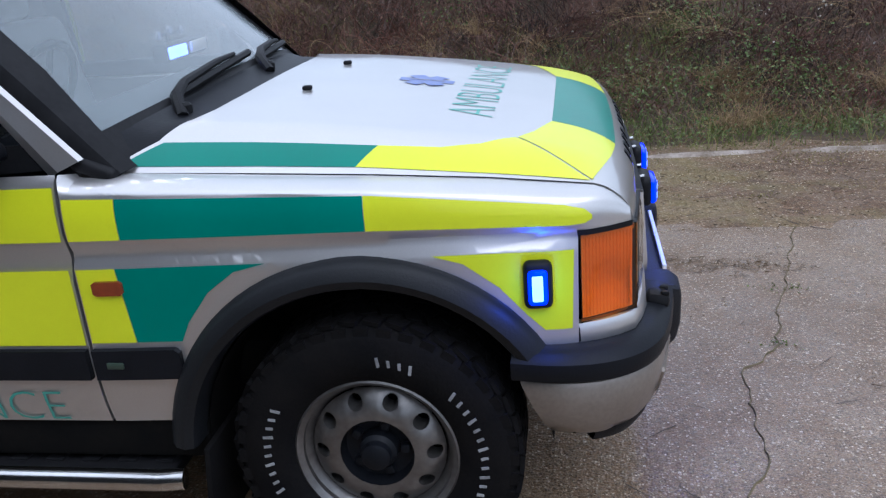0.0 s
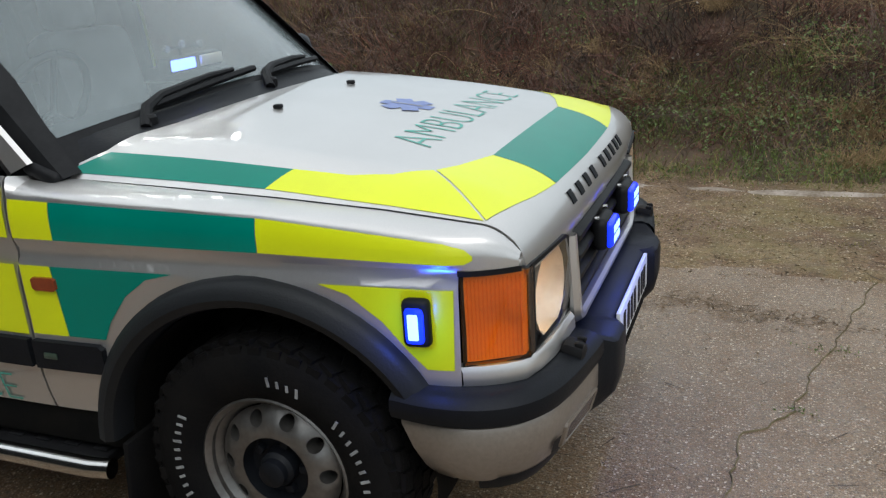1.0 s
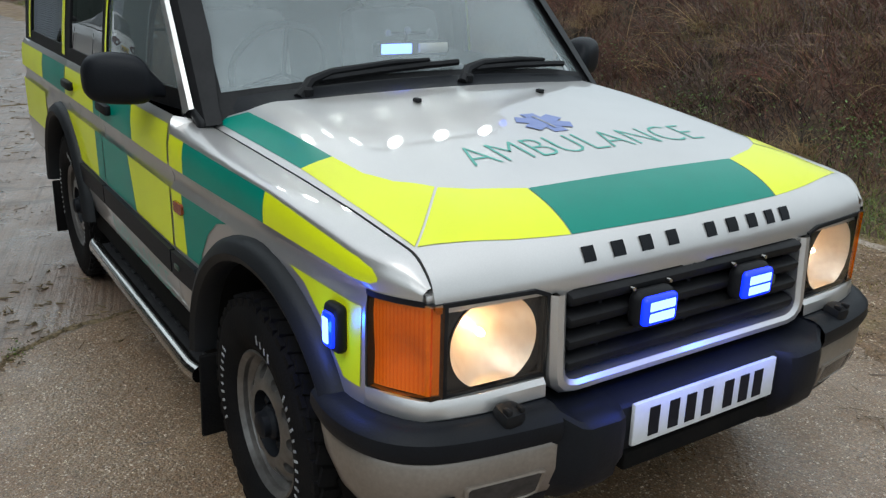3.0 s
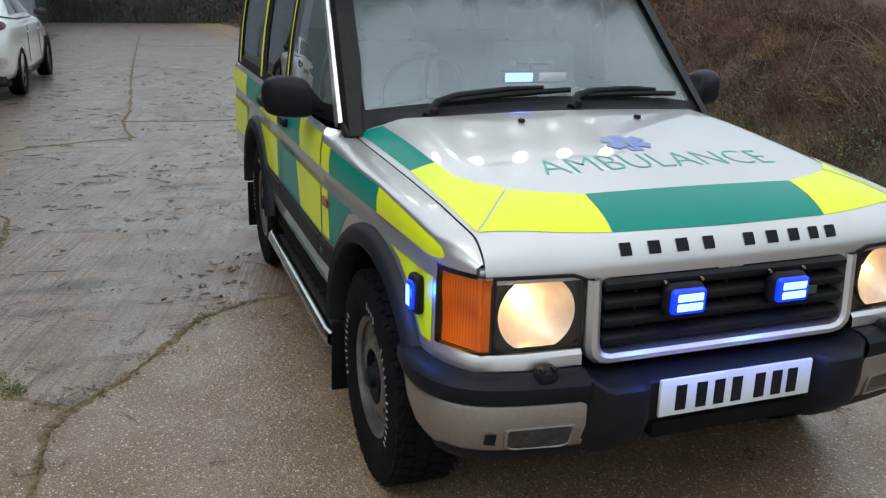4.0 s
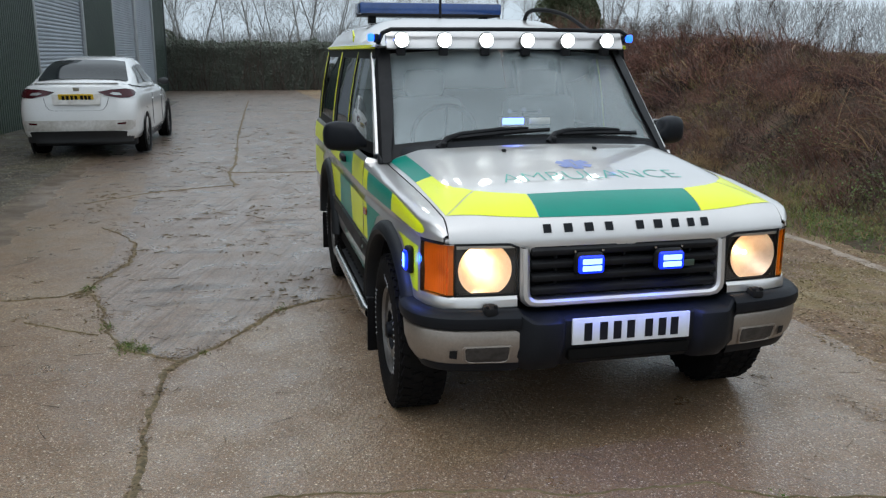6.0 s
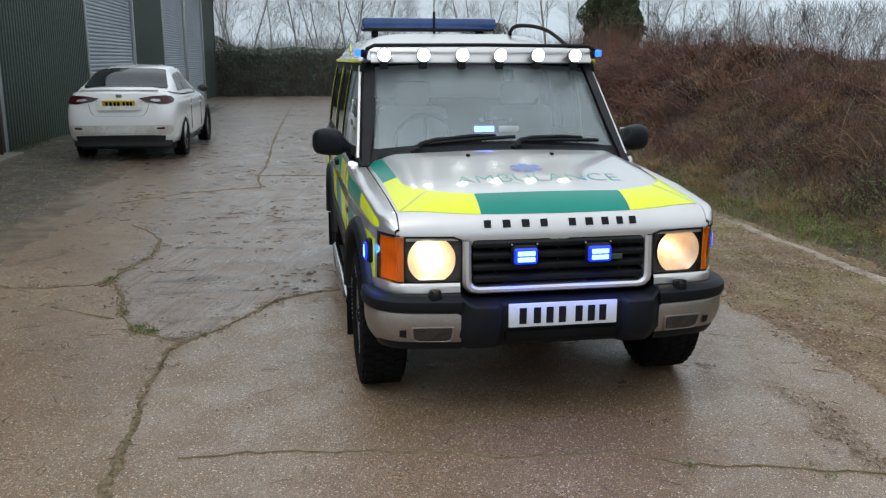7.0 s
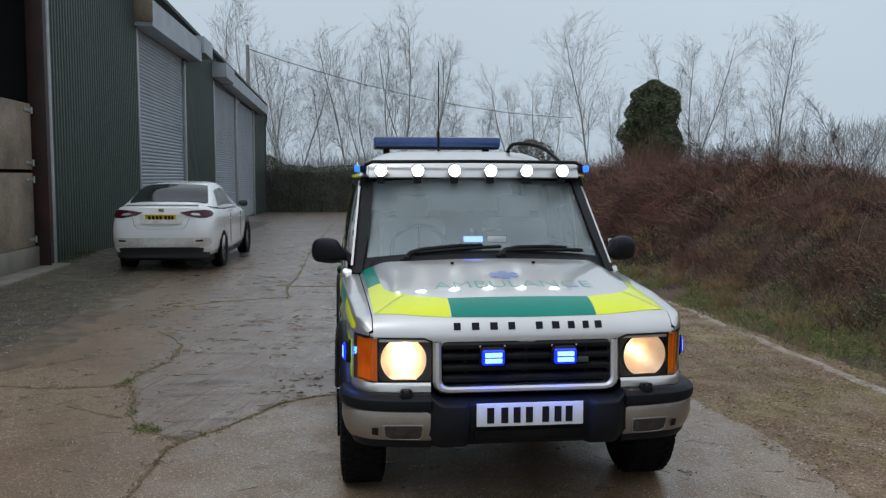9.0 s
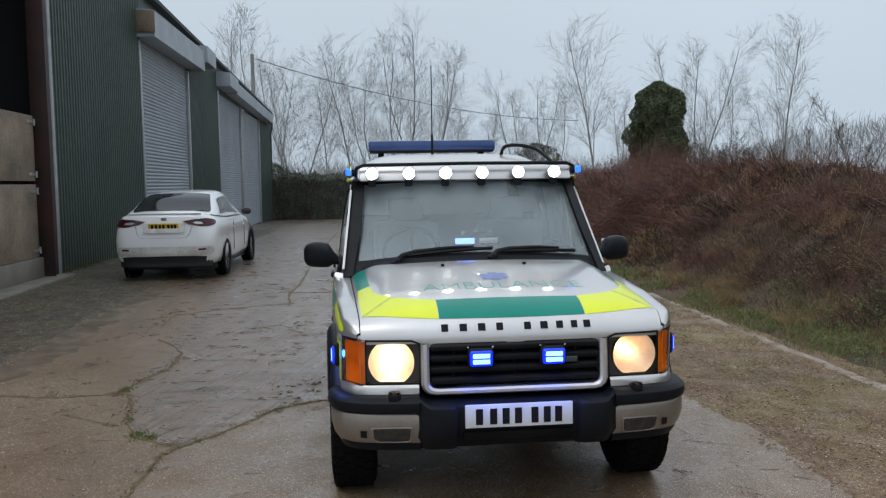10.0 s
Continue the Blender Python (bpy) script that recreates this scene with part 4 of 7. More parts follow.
    b = lathe(bmesh.new(), [(0.001, -0.02), (0.20, -0.02)], m, 32)
    part("brake_disc", b, UNDER, rim)


for cx in (HUBX, REARX):
    for s in (-1, 1):
        wheel(cx, s)
for s in (-1, 1):
    for cx in (HUBX, REARX):
        b = bmesh.new()
        box(b, (cx - 0.44, s * 0.80, 0.255), (0.018, 0.26, 0.30), 0.006, pose(0, 0, 0, 0, 6, 0))
        part("mud_flap", b, RUBBER, van, "black rubber mud flap")

# doors and rear quarter
for s in (-1, 1):
    st = side(s, 0.003)
    for nm, x0, x1 in (("front_door", -1.60, -0.64), ("rear_door", -2.33, -1.606)):
        line = [(x0, 0.455), (x1, 0.455), (x1, 1.14), (x0, 1.14)] if nm == "front_door" else [(-2.06, 0.455), (x1, 0.455), (x1, 1.14), (x0, 1.14), (x0, 0.86), (-2.20, 0.78), (-2.08, 0.60)]
        d = part(nm, patch(line, side(s), 0.06, 0.02), PAINT, van, "silver side door with yellow and green blocks")
        part("rubbing_strip", patch([(max(x0, -2.08) + 0.004, 0.595), (x1 - 0.004, 0.595), (x1 - 0.004, 0.675), (max(x0, -2.08) + 0.004, 0.675)], side(s, 0.018), 0.08, 0.02), PLASTIC, d)
        if nm == "front_door":
            blocks = [(YELLOW, [(-1.09, 0.952), (-0.645, 0.952), (-0.645, 1.07), (-1.10, 1.07)]), (GREEN, [(-1.596, 0.952), (-1.092, 0.952), (-1.102, 1.07), (-1.596, 1.07)]),
                      (YELLOW, [(-1.11, 0.685), (-0.645, 0.685), (-0.645, 0.884), (-1.18, 0.884)]), (GREEN, [(-1.596, 0.685), (-1.112, 0.685), (-1.182, 0.884), (-1.596, 0.884)])]
        else:
            blocks = [(GREEN, [(-1.72, 0.952), (-1.61, 0.952), (-1.61, 1.07), (-1.72, 1.07)]), (YELLOW, [(-2.325, 0.952), (-1.722, 0.952), (-1.722, 1.07), (-2.325, 1.07)]),
                      (GREEN, [(-1.73, 0.685), (-1.61, 0.685), (-1.61, 0.884), (-1.73, 0.884)]), (YELLOW, [(-2.11, 0.685), (-1.732, 0.685), (-1.732, 0.884), (-2.325, 0.884), (-2.20, 0.80)])]
        for m_, pts in blocks:
            part("yellow_block" if m_ is YELLOW else "green_block", patch(pts, st, 0.1), m_, d)
        b = bmesh.new()
        p = side(s, 0.012)(x0 + 0.12, 1.0)
        box(b, p, (0.17, 0.03, 0.04), 0.01)
        part("door_handle", b, BLACK, d)
        if nm == "front_door":
            fl = side(s, 0.004)
            if s < 0:
                lettering("AMBULANCE", 0.84, 0.092, lambda a, b_: fl(-1.59 + a, 0.462 + b_), LETTER, d, "green lettering AMBULANCE")
            else:
                lettering("AMBULANCE", 0.84, 0.092, lambda a, b_: fl(-0.75 - a, 0.462 + b_), LETTER, d, "green lettering AMBULANCE")
    q = part("rear_quarter", patch([(-3.66, 0.50), (-3.0, 0.50)] + arc(REARX, ARCHZ, 0.46, 166, 62, 10) + [(-2.336, 0.86), (-2.336, 1.14), (-3.66, 1.14)], side(s), 0.08, 0.02), PAINT, van, "silver rear quarter panel with coloured blocks")
    for m_, pts in ((GREEN, [(-2.95, 0.952), (-2.34, 0.952), (-2.34, 1.07), (-2.95, 1.07)]), (YELLOW, [(-3.65, 0.952), (-2.955, 0.952), (-2.955, 1.07), (-3.65, 1.07)]), (YELLOW, [(-3.65, 0.66), (-3.05, 0.66), (-2.95, 0.75), (-2.93, 0.884), (-3.65, 0.884)])):
        part("yellow_block" if m_ is YELLOW else "green_block", patch(pts, st, 0.1), m_, q)
    # side step: tread board with a polished tube
    b = bmesh.new()
    box(b, (-1.22, s * 0.81, 0.30), (1.46, 0.17, 0.035), 0.01)
    for i in range(14):
        box(b, (-1.90 + i * 0.105, s * 0.815, 0.32), (0.05, 0.10, 0.008), 0.002)
    step = part("side_step", b, BLACK, van, "black side step with a polished tube")
    b = bmesh.new()
    tube(b, [(-1.99, s * 0.905, 0.305), (-1.95, s * 0.915, 0.305), (-0.52, s * 0.915, 0.298), (-0.46, s * 0.905, 0.298)], 0.029, 16)
    part("tube", b, CHROME, step)
    b = bmesh.new()
    box(b, (-1.26, s * 0.84, 0.40), (1.75, 0.06, 0.13), 0.02)
    part("sill", b, UNDER, van)

# glasshouse
def pane(name, pts, s, material, parent=van, off=-0.006, label=""):
    return part(name, patch(pts, cabin(s, off), 0.12), material, parent, label)


for s in (-1, 1):
    fr = part("window_frame", patch([(-3.62, 1.105), (-3.62, 1.17), (-1.0, 1.17), (-0.76, 1.17), (-0.70, 1.105)], cabin(s), 0.15, 0.03), BLACK, van, "black window surrounds with yellow edges")
    part("top_rail", patch([(-3.55, 1.625), (-3.55, 1.685), (-1.06, 1.685), (-1.06, 1.625)], cabin(s), 0.15, 0.03), BLACK, fr)
    for nm, x0, x1, mtl in (("pillar", -1.64, -1.56, BLACK), ("pillar", -2.45, -2.30, BLACK), ("pillar", -3.62, -3.40, BLACK)):
        part(nm, patch([(x0, 1.165), (x1, 1.165), (x1, 1.63), (x0, 1.63)], cabin(s), 0.15, 0.03), mtl, fr)
    for x0, x1 in ((-1.575, -1.545), (-2.47, -2.40), (-3.47, -3.41)):
        part("yellow_edge", patch([(x0, 1.13), (x1, 1.13), (x1, 1.66), (x0, 1.66)], cabin(s, 0.004), 0.15), YELLOW, fr)
    part("yellow_edge", patch([(-3.35, 1.682), (-1.07, 1.682), (-1.07, 1.702), (-3.35, 1.702)], cabin(s, 0.022), 0.15, 0.02), YELLOW, fr)
    pane("window", [(-1.56, 1.165), (-0.80, 1.165), (-1.04, 1.63), (-1.56, 1.63)], s, TINT, label="front side window")
    pane("window", [(-2.30, 1.165), (-1.64, 1.165), (-1.64, 1.63), (-2.30, 1.63)], s, DARKGLASS, label="dark rear side window")
    pane("window", [(-3.40, 1.165), (-2.45, 1.165), (-2.45, 1.63), (-3.40, 1.63)], s, DARKGLASS, label="dark rear side window")
    # windscreen pillar: black, with a silver strip along its outer edge
    b = bmesh.new()
    base, top = Vector(screen_at()(s * 1.0, 0.02)), Vector(screen_at()(s * 1.0, 1.02))
    rows = []
    for t in (-0.10, 0, 0.33, 0.66, 1):
        p = base.lerp(top, t)
        g = 0.62 + 0.38 * min(1.0, max(0.0, t) * 3)
        rows.append([p + Vector((0.045 * g, -s * 0.055 * g, 0.02 * g)), p + Vector((0.012 * g, s * 0.012, 0.01 * g)), p + Vector((-0.03, s * 0.028, -0.01)), p + Vector((-0.09, s * 0.022, -0.04))])
    pl = part("windscreen_pillar", loft(b, rows), BLACK, van, "black windscreen pillar")
    rows = []
    for t in (0, 0.33, 0.66, 1):
        p = base.lerp(top, t)
        f = 1 + 1.1 * max(0.0, 0.4 - t)
        rows.append([p + Vector((-0.02, s * 0.028, -0.005)), p + Vector((-0.026, s * 0.042, -0.008)), p + Vector((-0.058 * f, s * 0.045, -0.022 * f)), p + Vector((-0.082 * f, s * 0.024, -0.034 * f))])
    part("silver_strip", loft(bmesh.new(), rows), PAINT, pl, "silver strip along the pillar")
    b = bmesh.new()
    box(b, (-0.575, s * 0.800, 1.106), (0.12, 0.070, 0.044), 0.020, pose(0, 0, 0, 0, 24, 0), 4)
    part("cowl_corner", b, BLACK, pl)
    # door mirror
    b = bmesh.new()
    rows = []
    for y, h, l, cx, cz in smooth_line([(0.865, 0.05, 0.09, -0.80, 1.17), (0.90, 0.09, 0.13, -0.81, 1.19), (0.93, 0.150, 0.16, -0.82, 1.203), (1.0, 0.165, 0.15, -0.85, 1.208), (1.060, 0.145, 0.12, -0.875, 1.206), (1.084, 0.095, 0.075, -0.885, 1.204), (1.090, 0.05, 0.04, -0.888, 1.203)], 3):
        rows.append([(cx + l / 2 * abs(math.cos(a)) ** 0.7 * math.copysign(1, math.cos(a)), s * y, cz + h / 2 * abs(math.sin(a)) ** 0.7 * math.copysign(1, math.sin(a))) for a in [math.tau * k / 32 + 0.01 for k in range(32)]])
    loft(b, rows, ring=True, cap=True)
    mr = part("door_mirror", b, PLASTIC, van, "black door mirror")
    b = bmesh.new()
    box(b, (-0.94, s * 0.985, 1.205), (0.004, 0.12, 0.12), 0.001)
    part("mirror_glass", b, CHROME, mr)

scr = part("windscreen", patch([(-0.96, 0.05), (0.96, 0.05), (0.96, 0.97), (-0.96, 0.97)], screen_at(), 0.1), SCREEN, van, "windscreen of clear glass")
scr.visible_shadow = False
for nm, pts in (("screen_edge", [(-1.0, -0.06), (1.0, -0.06), (1.0, 0.075), (-1.0, 0.075)]), ("screen_edge", [(-1.0, 0.980), (1.0, 0.980), (1.0, 1.02), (-1.0, 1.02)])):
    part(nm, patch(pts, screen_at(0.006), 0.1, 0.01), BLACK, scr)
for s in (-1, 1):
    part("screen_edge", patch([(s * 0.93, 0.05), (s * 1.0, 0.05), (s * 1.0, 0.97), (s * 0.93, 0.97)], screen_at(0.006), 0.1, 0.01), BLACK, scr)
rows = []
for y in [-0.80 + 0.05 * i for i in range(33)]:
    xp = float(np.interp(abs(y), [p[1] for p in REAR] + [0.787], [p[0] for p in REAR] + [-0.5]))
    p = Vector(bonnet_at()(along(xp), max(-0.787, min(0.787, y))))
    q = Vector(screen_at(0.004)(y / 0.80, 0.05))
    rows.append([p + Vector((0.03, 0, -0.03)), p + Vector((0.004, 0, -0.016)), p + Vector((-0.012, 0, -0.010)), p.lerp(q, 0.5) + Vector((0, 0, -0.012)), q])
part("scuttle", loft(bmesh.new(), rows), PLASTIC, van, "black scuttle panel below the windscreen")
# wipers
for base_u, tip_u in ((-0.62, 0.12), (0.12, 0.80)):
    f0, f1 = screen_at(0.03), screen_at(0.025)
    pts = [f0(base_u - 0.04, -0.03), f0(base_u + 0.03, 0.05), f0(base_u + 0.13, 0.085), f0(lerp(base_u, tip_u, 0.55), 0.108), f0(lerp(base_u, tip_u, 0.8), 0.112)]
    wp = part("wiper", tube(bmesh.new(), pts, [0.017, 0.018, 0.014, 0.011, 0.007], 8), BLACK, van, "black windscreen wiper")
    b = tube(bmesh.new(), [f1(lerp(base_u + 0.06, tip_u, t), lerp(0.055, 0.098, t)) for t in (0, 0.25, 0.5, 0.75, 1)], 0.012, 6)
    part("blade", b, BLACK, wp)
    b = lathe(bmesh.new(), [(0.02, -0.01), (0.02, 0.012), (0.012, 0.02), (0.001, 0.02)], Matrix.Translation(f0(base_u, -0.01)), 14)
    part("pivot", b, BLACK, wp)

# roof: front part, then the raised rear part
def roof_rows(x0, x1, n, edge, zedge, zmid):
    rows = []
    for i in range(n + 1):
        x = lerp(x0, x1, i / n)
        rows.append([(x, y, zmid(x) - (zmid(x) - zedge(x)) * (abs(y) / edge) ** 7) for y in [edge * (k / 12 - 1) for k in range(25)]])
    return rows


part("roof", loft(bmesh.new(), roof_rows(-1.0, -3.62, 20, 0.79, lambda x: 1.69, lambda x: lerp(1.70, 1.80, min(1, (-1.0 - x) / 0.25)))), PAINT, van, "silver roof with a raised rear part")
part("raised_roof", loft(bmesh.new(), roof_rows(-1.62, -3.6, 24, 0.765, lambda x: 1.705, lambda x: lerp(1.78, 1.885, min(1, (-1.62 - x) / 0.30) ** 0.6))), PAINT, van, "raised rear part of the silver roof")
for s in (-1, 1):
    b = bmesh.new()
    r = bmesh.ops.create_cone(b, cap_ends=True, segments=3, radius1=0.045, radius2=0.04, depth=0.008)
    bmesh.ops.transform(b, matrix=pose(-1.96, s * 0.772, 1.765, 90, 0, 0) @ pose(0, 0, 0, 0, 0, 30), verts=b.verts)
    part("warning_sticker", b, YELLOW, van)
# rear end
b = bmesh.new()
loft(b, [[(-3.66, -w, z), (-3.64, -w, z), (-3.64, w, z), (-3.66, w, z)] for w, z in ((0.84, 0.60), (0.86, 1.08), (0.76, 1.66), (0.60, 1.80))], ring=True, cap=True)
part("tailgate", b, PAINT, van, "rear door")
b = bmesh.new()
box(b, (-3.68, 0, 0.55), (0.12, 1.76, 0.16), 0.03)
part("rear_bumper", b, PLASTIC, van)
b = bmesh.new()
box(b, (-1.5, 0, 0.50), (3.9, 1.30, 0.14), 0.02)
box(b, (0.15, 0, 0.75), (0.95, 1.05, 0.40), 0.02)
box(b, (-0.58, 0, 0.80), (0.06, 1.66, 0.62), 0.01)
box(b, (0.0, 0, 0.36), (0.12, 1.3, 0.12), 0.02)
box(b, (-2.5, 0, 0.36), (0.12, 1.3, 0.12), 0.02)
box(b, (0.45, 0, 0.47), (0.40, 0.9, 0.10), 0.02)
part("underbody", b, UNDER, van)

# roof lamps on a bar
b = bmesh.new()
tube(b, [(-1.12, -0.74, 1.70), (-0.98, -0.735, 1.765), (-0.965, -0.69, 1.785), (-0.955, 0, 1.79), (-0.965, 0.69, 1.785), (-0.98, 0.735, 1.765), (-1.12, 0.74, 1.70)], 0.012, 10)
lbar = part("lamp_bar", b, BLACK, van, "black tube carrying six roof lamps")
b = bmesh.new()
box(b, (-0.990, 0, 1.724), (0.02, 1.43, 0.105), 0.008, pose(0, 0, 0, 0, -28, 0))
part("header_panel", b, PAINT, lbar)
for i in range(6):
    y = -0.635 + i * 0.245
    m = Matrix.Translation((-0.93, y, 1.727)) @ Matrix.Rotation(radians(90), 4, "Y")
    lamp = part("roof_lamp", lathe(bmesh.new(), [(0.001, -0.055), (0.030, -0.05), (0.042, -0.01), (0.045, 0.012), (0.040, 0.014)], m, 24), BLACK, van, "round roof spotlamp, lit white")
    part("lens", lathe(bmesh.new(), [(0.038, -0.004), (0.028, -0.002), (0.001, -0.001)], m, 24), SPOTLIT, lamp)
    part("rim", lathe(bmesh.new(), [(0.0385, -0.006), (0.0395, 0.017), (0.043, 0.018), (0.046, 0.008)], m, 24), CHROME, lamp)
    b = bmesh.new()
    box(b, (-0.955, y, 1.664), (0.05, 0.050, 0.046), 0.008)
    part("foot", b, BLACK, lamp)
for s in (-1, 1):
    b = bmesh.new()
    box(b, (-1.07, s * 0.755, 1.737), (0.055, 0.025, 0.05), 0.008)
    cl = part("blue_corner_lamp", b, BLACK, van, "small blue strobe at the roof corner, lit")
    b = bmesh.new()
    box(b, (-1.045, s * 0.790, 1.742), (0.045, 0.035, 0.045), 0.012, None, 3)
    part("lens", b, BLUECORNER, cl)
# beacon bar on the raised roof
b = bmesh.new()
box(b, (-2.95, -0.05, 1.990), (0.30, 1.12, 0.088), 0.014)
bc = part("beacon_bar", b, BLUEDARK, van, "unlit blue beacon bar on the roof")
b = bmesh.new()
box(b, (-2.95, -0.05, 1.942), (0.30, 1.10, 0.022), 0.006)
for y in (-0.50, 0.40):
    box(b, (-2.95, y, 1.91), (0.12, 0.05, 0.06), 0.008)
part("base", b, BLACK, bc)
b = bmesh.new()
tube(b, smooth_line([(-1.9, 0.40, 1.86), (-1.88, 0.42, 1.925), (-1.87, 0.48, 1.945), (-1.86, 0.60, 1.935), (-1.75, 0.68, 1.89), (-1.5, 0.74, 1.78)], 4), 0.014, 8)
part("roof_rail", b, BLACK, van, "black tubular roof rail")
b = bmesh.new()
tube(b, [(-2.3, -0.10, 1.88), (-2.3, -0.10, 2.06)], 0.010, 8)
tube(b, [(-2.3, -0.10, 2.06), (-2.3, -0.10, 2.62)], 0.004, 6)
part("aerial", b, BLACK, van, "whip aerial")

# inside the cab
b = bmesh.new()
box(b, (-0.80, 0, 1.06), (0.44, 1.50, 0.16), 0.04)
part("dashboard", b, PLASTIC, van, "dark dashboard")
for y in (-0.38, 0.38):
    b = bmesh.new()
    box(b, (-1.45, y, 1.08), (0.16, 0.48, 0.62), 0.06, pose(0, 0, 0, 0, -12, 0))
    box(b, (-1.25, y, 0.82), (0.50, 0.50, 0.14), 0.05)
    st_ = part("seat", b, SEAT, van, "grey front seat")
    b = bmesh.new()
    box(b, (-1.54, y, 1.47), (0.09, 0.26, 0.17), 0.04)
    part("headrest", b, SEAT, st_)
b = bmesh.new()
m = Matrix.Translation((-0.98, -0.38, 1.20)) @ Matrix.Rotation(radians(-62), 4, "Y")
ringp = [m @ Vector((0.185 * math.cos(k * math.tau / 32), 0.185 * math.sin(k * math.tau / 32), 0)) for k in range(33)]
tube(b, ringp, 0.014, 8)
for a in (0, 120, 240):
    tube(b, [m @ Vector((0.18 * math.cos(radians(a)), 0.18 * math.sin(radians(a)), 0)), m @ Vector((0, 0, -0.04))], 0.010, 6)
part("steering_wheel", b, PLASTIC, van, "dark steering wheel")
b = bmesh.new()
box(b, (-0.70, 0.02, 1.285), (0.05, 0.30, 0.055), 0.010)
ib = part("dash_beacon", b, PLASTIC, van, "blue strobe bar on the dashboard, half lit")
for y, m_ in ((-0.055, BLUELIT), (0.10, LAMPBACK)):
    b = bmesh.new()
    box(b, (-0.672, y, 1.287), (0.012, 0.125, 0.036), 0.005)
    part("lens", b, m_, ib)
# pale discs on a dark holder above the strobe bar
b = bmesh.new()
tube(b, [(-0.735, 0.02, 1.26), (-0.735, 0.02, 1.34)], 0.006, 6)
tube(b, [(-0.735, -0.05, 1.335), (-0.735, 0.11, 1.335)], 0.006, 6)
hd = part("dash_holder", b, BLACK, van, "small holder with pale discs on the dashboard")
for y, z in ((-0.06, 1.338), (0.025, 1.346), (0.12, 1.336)):
    part("disc", lathe(bmesh.new(), [(0.001, 0.006), (0.012, 0.005), (0.015, -0.004)], Matrix.Translation((-0.727, y, z)) @ Matrix.Rotation(radians(90), 4, "Y"), 14), SEAT, hd)
b = bmesh.new()
box(b, (-2.0, 0, 0.60), (2.9, 1.5, 0.04))
box(b, (-2.35, 0, 1.0), (0.1, 1.5, 0.8))
part("cab_floor", b, UNDER, van)

# ---- barn along the yard ----
SHEETG = mat("green_sheeting", (0.028, 0.048, 0.034), (0.019, 0.033, 0.025), 0.6, 0.5, 0, 0.05, 0, 30)
SHUTTER = mat("grey_shutter", (0.34, 0.38, 0.42), (0.27, 0.30, 0.335), 0.8, 0.45, 0.1, 0.04, 0, 40)
HOUSING = mat("grey_housing", (0.40, 0.44, 0.47), (0.30, 0.33, 0.36), 1.2, 0.5, 0.1, 0.05, 0, 25)
RUSTRED = mat("red_oxide_steel", (0.058, 0.016, 0.011), (0.014, 0.009, 0.008), 1.3, 0.6, 0, 0.1)
PLY = mat("weathered_plywood", (0.30, 0.225, 0.16), (0.135, 0.105, 0.075), 1.6, 0.75, 0, 0.15, 0, 24)
GALV = mat("galvanised_steel", (0.45, 0.46, 0.46), (0.33, 0.34, 0.34), 5, 0.4, 0.6)
# Near-black: the barn's inside darkness is put into the colour.
VOID = mat("interior_shade", (0.012, 0.012, 0.012), None, 2, 0.95)
ROOFD = mat("dark_roof_sheet", (0.05, 0.055, 0.055), (0.035, 0.04, 0.04), 1, 0.7)
CONC2 = mat("pale_concrete", (0.23, 0.21, 0.175), (0.15, 0.135, 0.11), 2, 0.7, 0, 0.2)
barn = thing("barn", "long green corrugated farm building with grey roller shutters", "barn", (0, 0, 0))


def wy(x):
    return -6.4 + 0.0087 * (-12.2 - x)


def eave(x):
    return 6.92 - 0.0165 * (-20.5 - x)


def sheeting(x0, x1, z1=None, pitch=0.17, d=0.045):
    rows = []
    x = x0
    prof = ((0.0, 0), (0.3, 0), (0.42, 1), (0.88, 1))
    k = 0
    while x > x1:
        for f, o in prof:
            xx = max(x1, x - f * pitch)
            top = eave(xx) if z1 is None else z1
            rows.append([(xx, wy(xx) + o * d, ground_z(xx, -6.4) + 0.02), (xx, wy(xx) + o * d, top)])
        x -= pitch
    rows.append([(x1, wy(x1), ground_z(x1, -6.4)), (x1, wy(x1), eave(x1) if z1 is None else z1)])
    return loft(bmesh.new(), rows)


for x0, x1 in ((-12.25, -19.1), (-25.7, -31.9), (-46.5, -53.8)):
    part("wall_sheet", sheeting(x0, x1), SHEETG, barn, smooth=0)
# sheeting above the shutters
for x0, x1, z in ((-19.1, -25.7, 5.75), (-31.9, -46.5, 5.5)):
    rows = [[(x, wy(x), z), (x, wy(x), eave(x))] for x in (x0, (x0 + x1) / 2, x1)]
    part("wall_sheet", loft(bmesh.new(), rows), SHEETG, barn, smooth=0)


def shutter(x0, x1, top0, top1):
    rows = []
    z, n = 0.0, 0
    gz = ground_z((x0 + x1) / 2, -6.4)
    while z < 5.9:
        for dz, o in ((0.0, -0.05), (0.02, -0.025), (0.055, -0.02), (0.085, -0.05)):
            rows.append([(x, wy(x) + o, min(gz + z + dz, t)) for x, t in ((x0, top0), (x1, top1))])
        z += 0.1
    return loft(bmesh.new(), rows)


for x0, x1, t0, t1 in ((-19.1, -25.6, 5.8, 5.8), (-31.9, -38.8, 5.55, 5.55), (-39.1, -46.5, 5.55, 5.55)):
    sh = part("roller_shutter", shutter(x0, x1, t0, t1), SHUTTER, barn, "closed grey slatted roller shutter", smooth=0)
    for x in (x0, x1):
        b = bmesh.new()
        box(b, (x, wy(x) + 0.02, 2.5), (0.12, 0.10, 6.2), 0.01)
        part("guide_rail", b, GALV, sh)


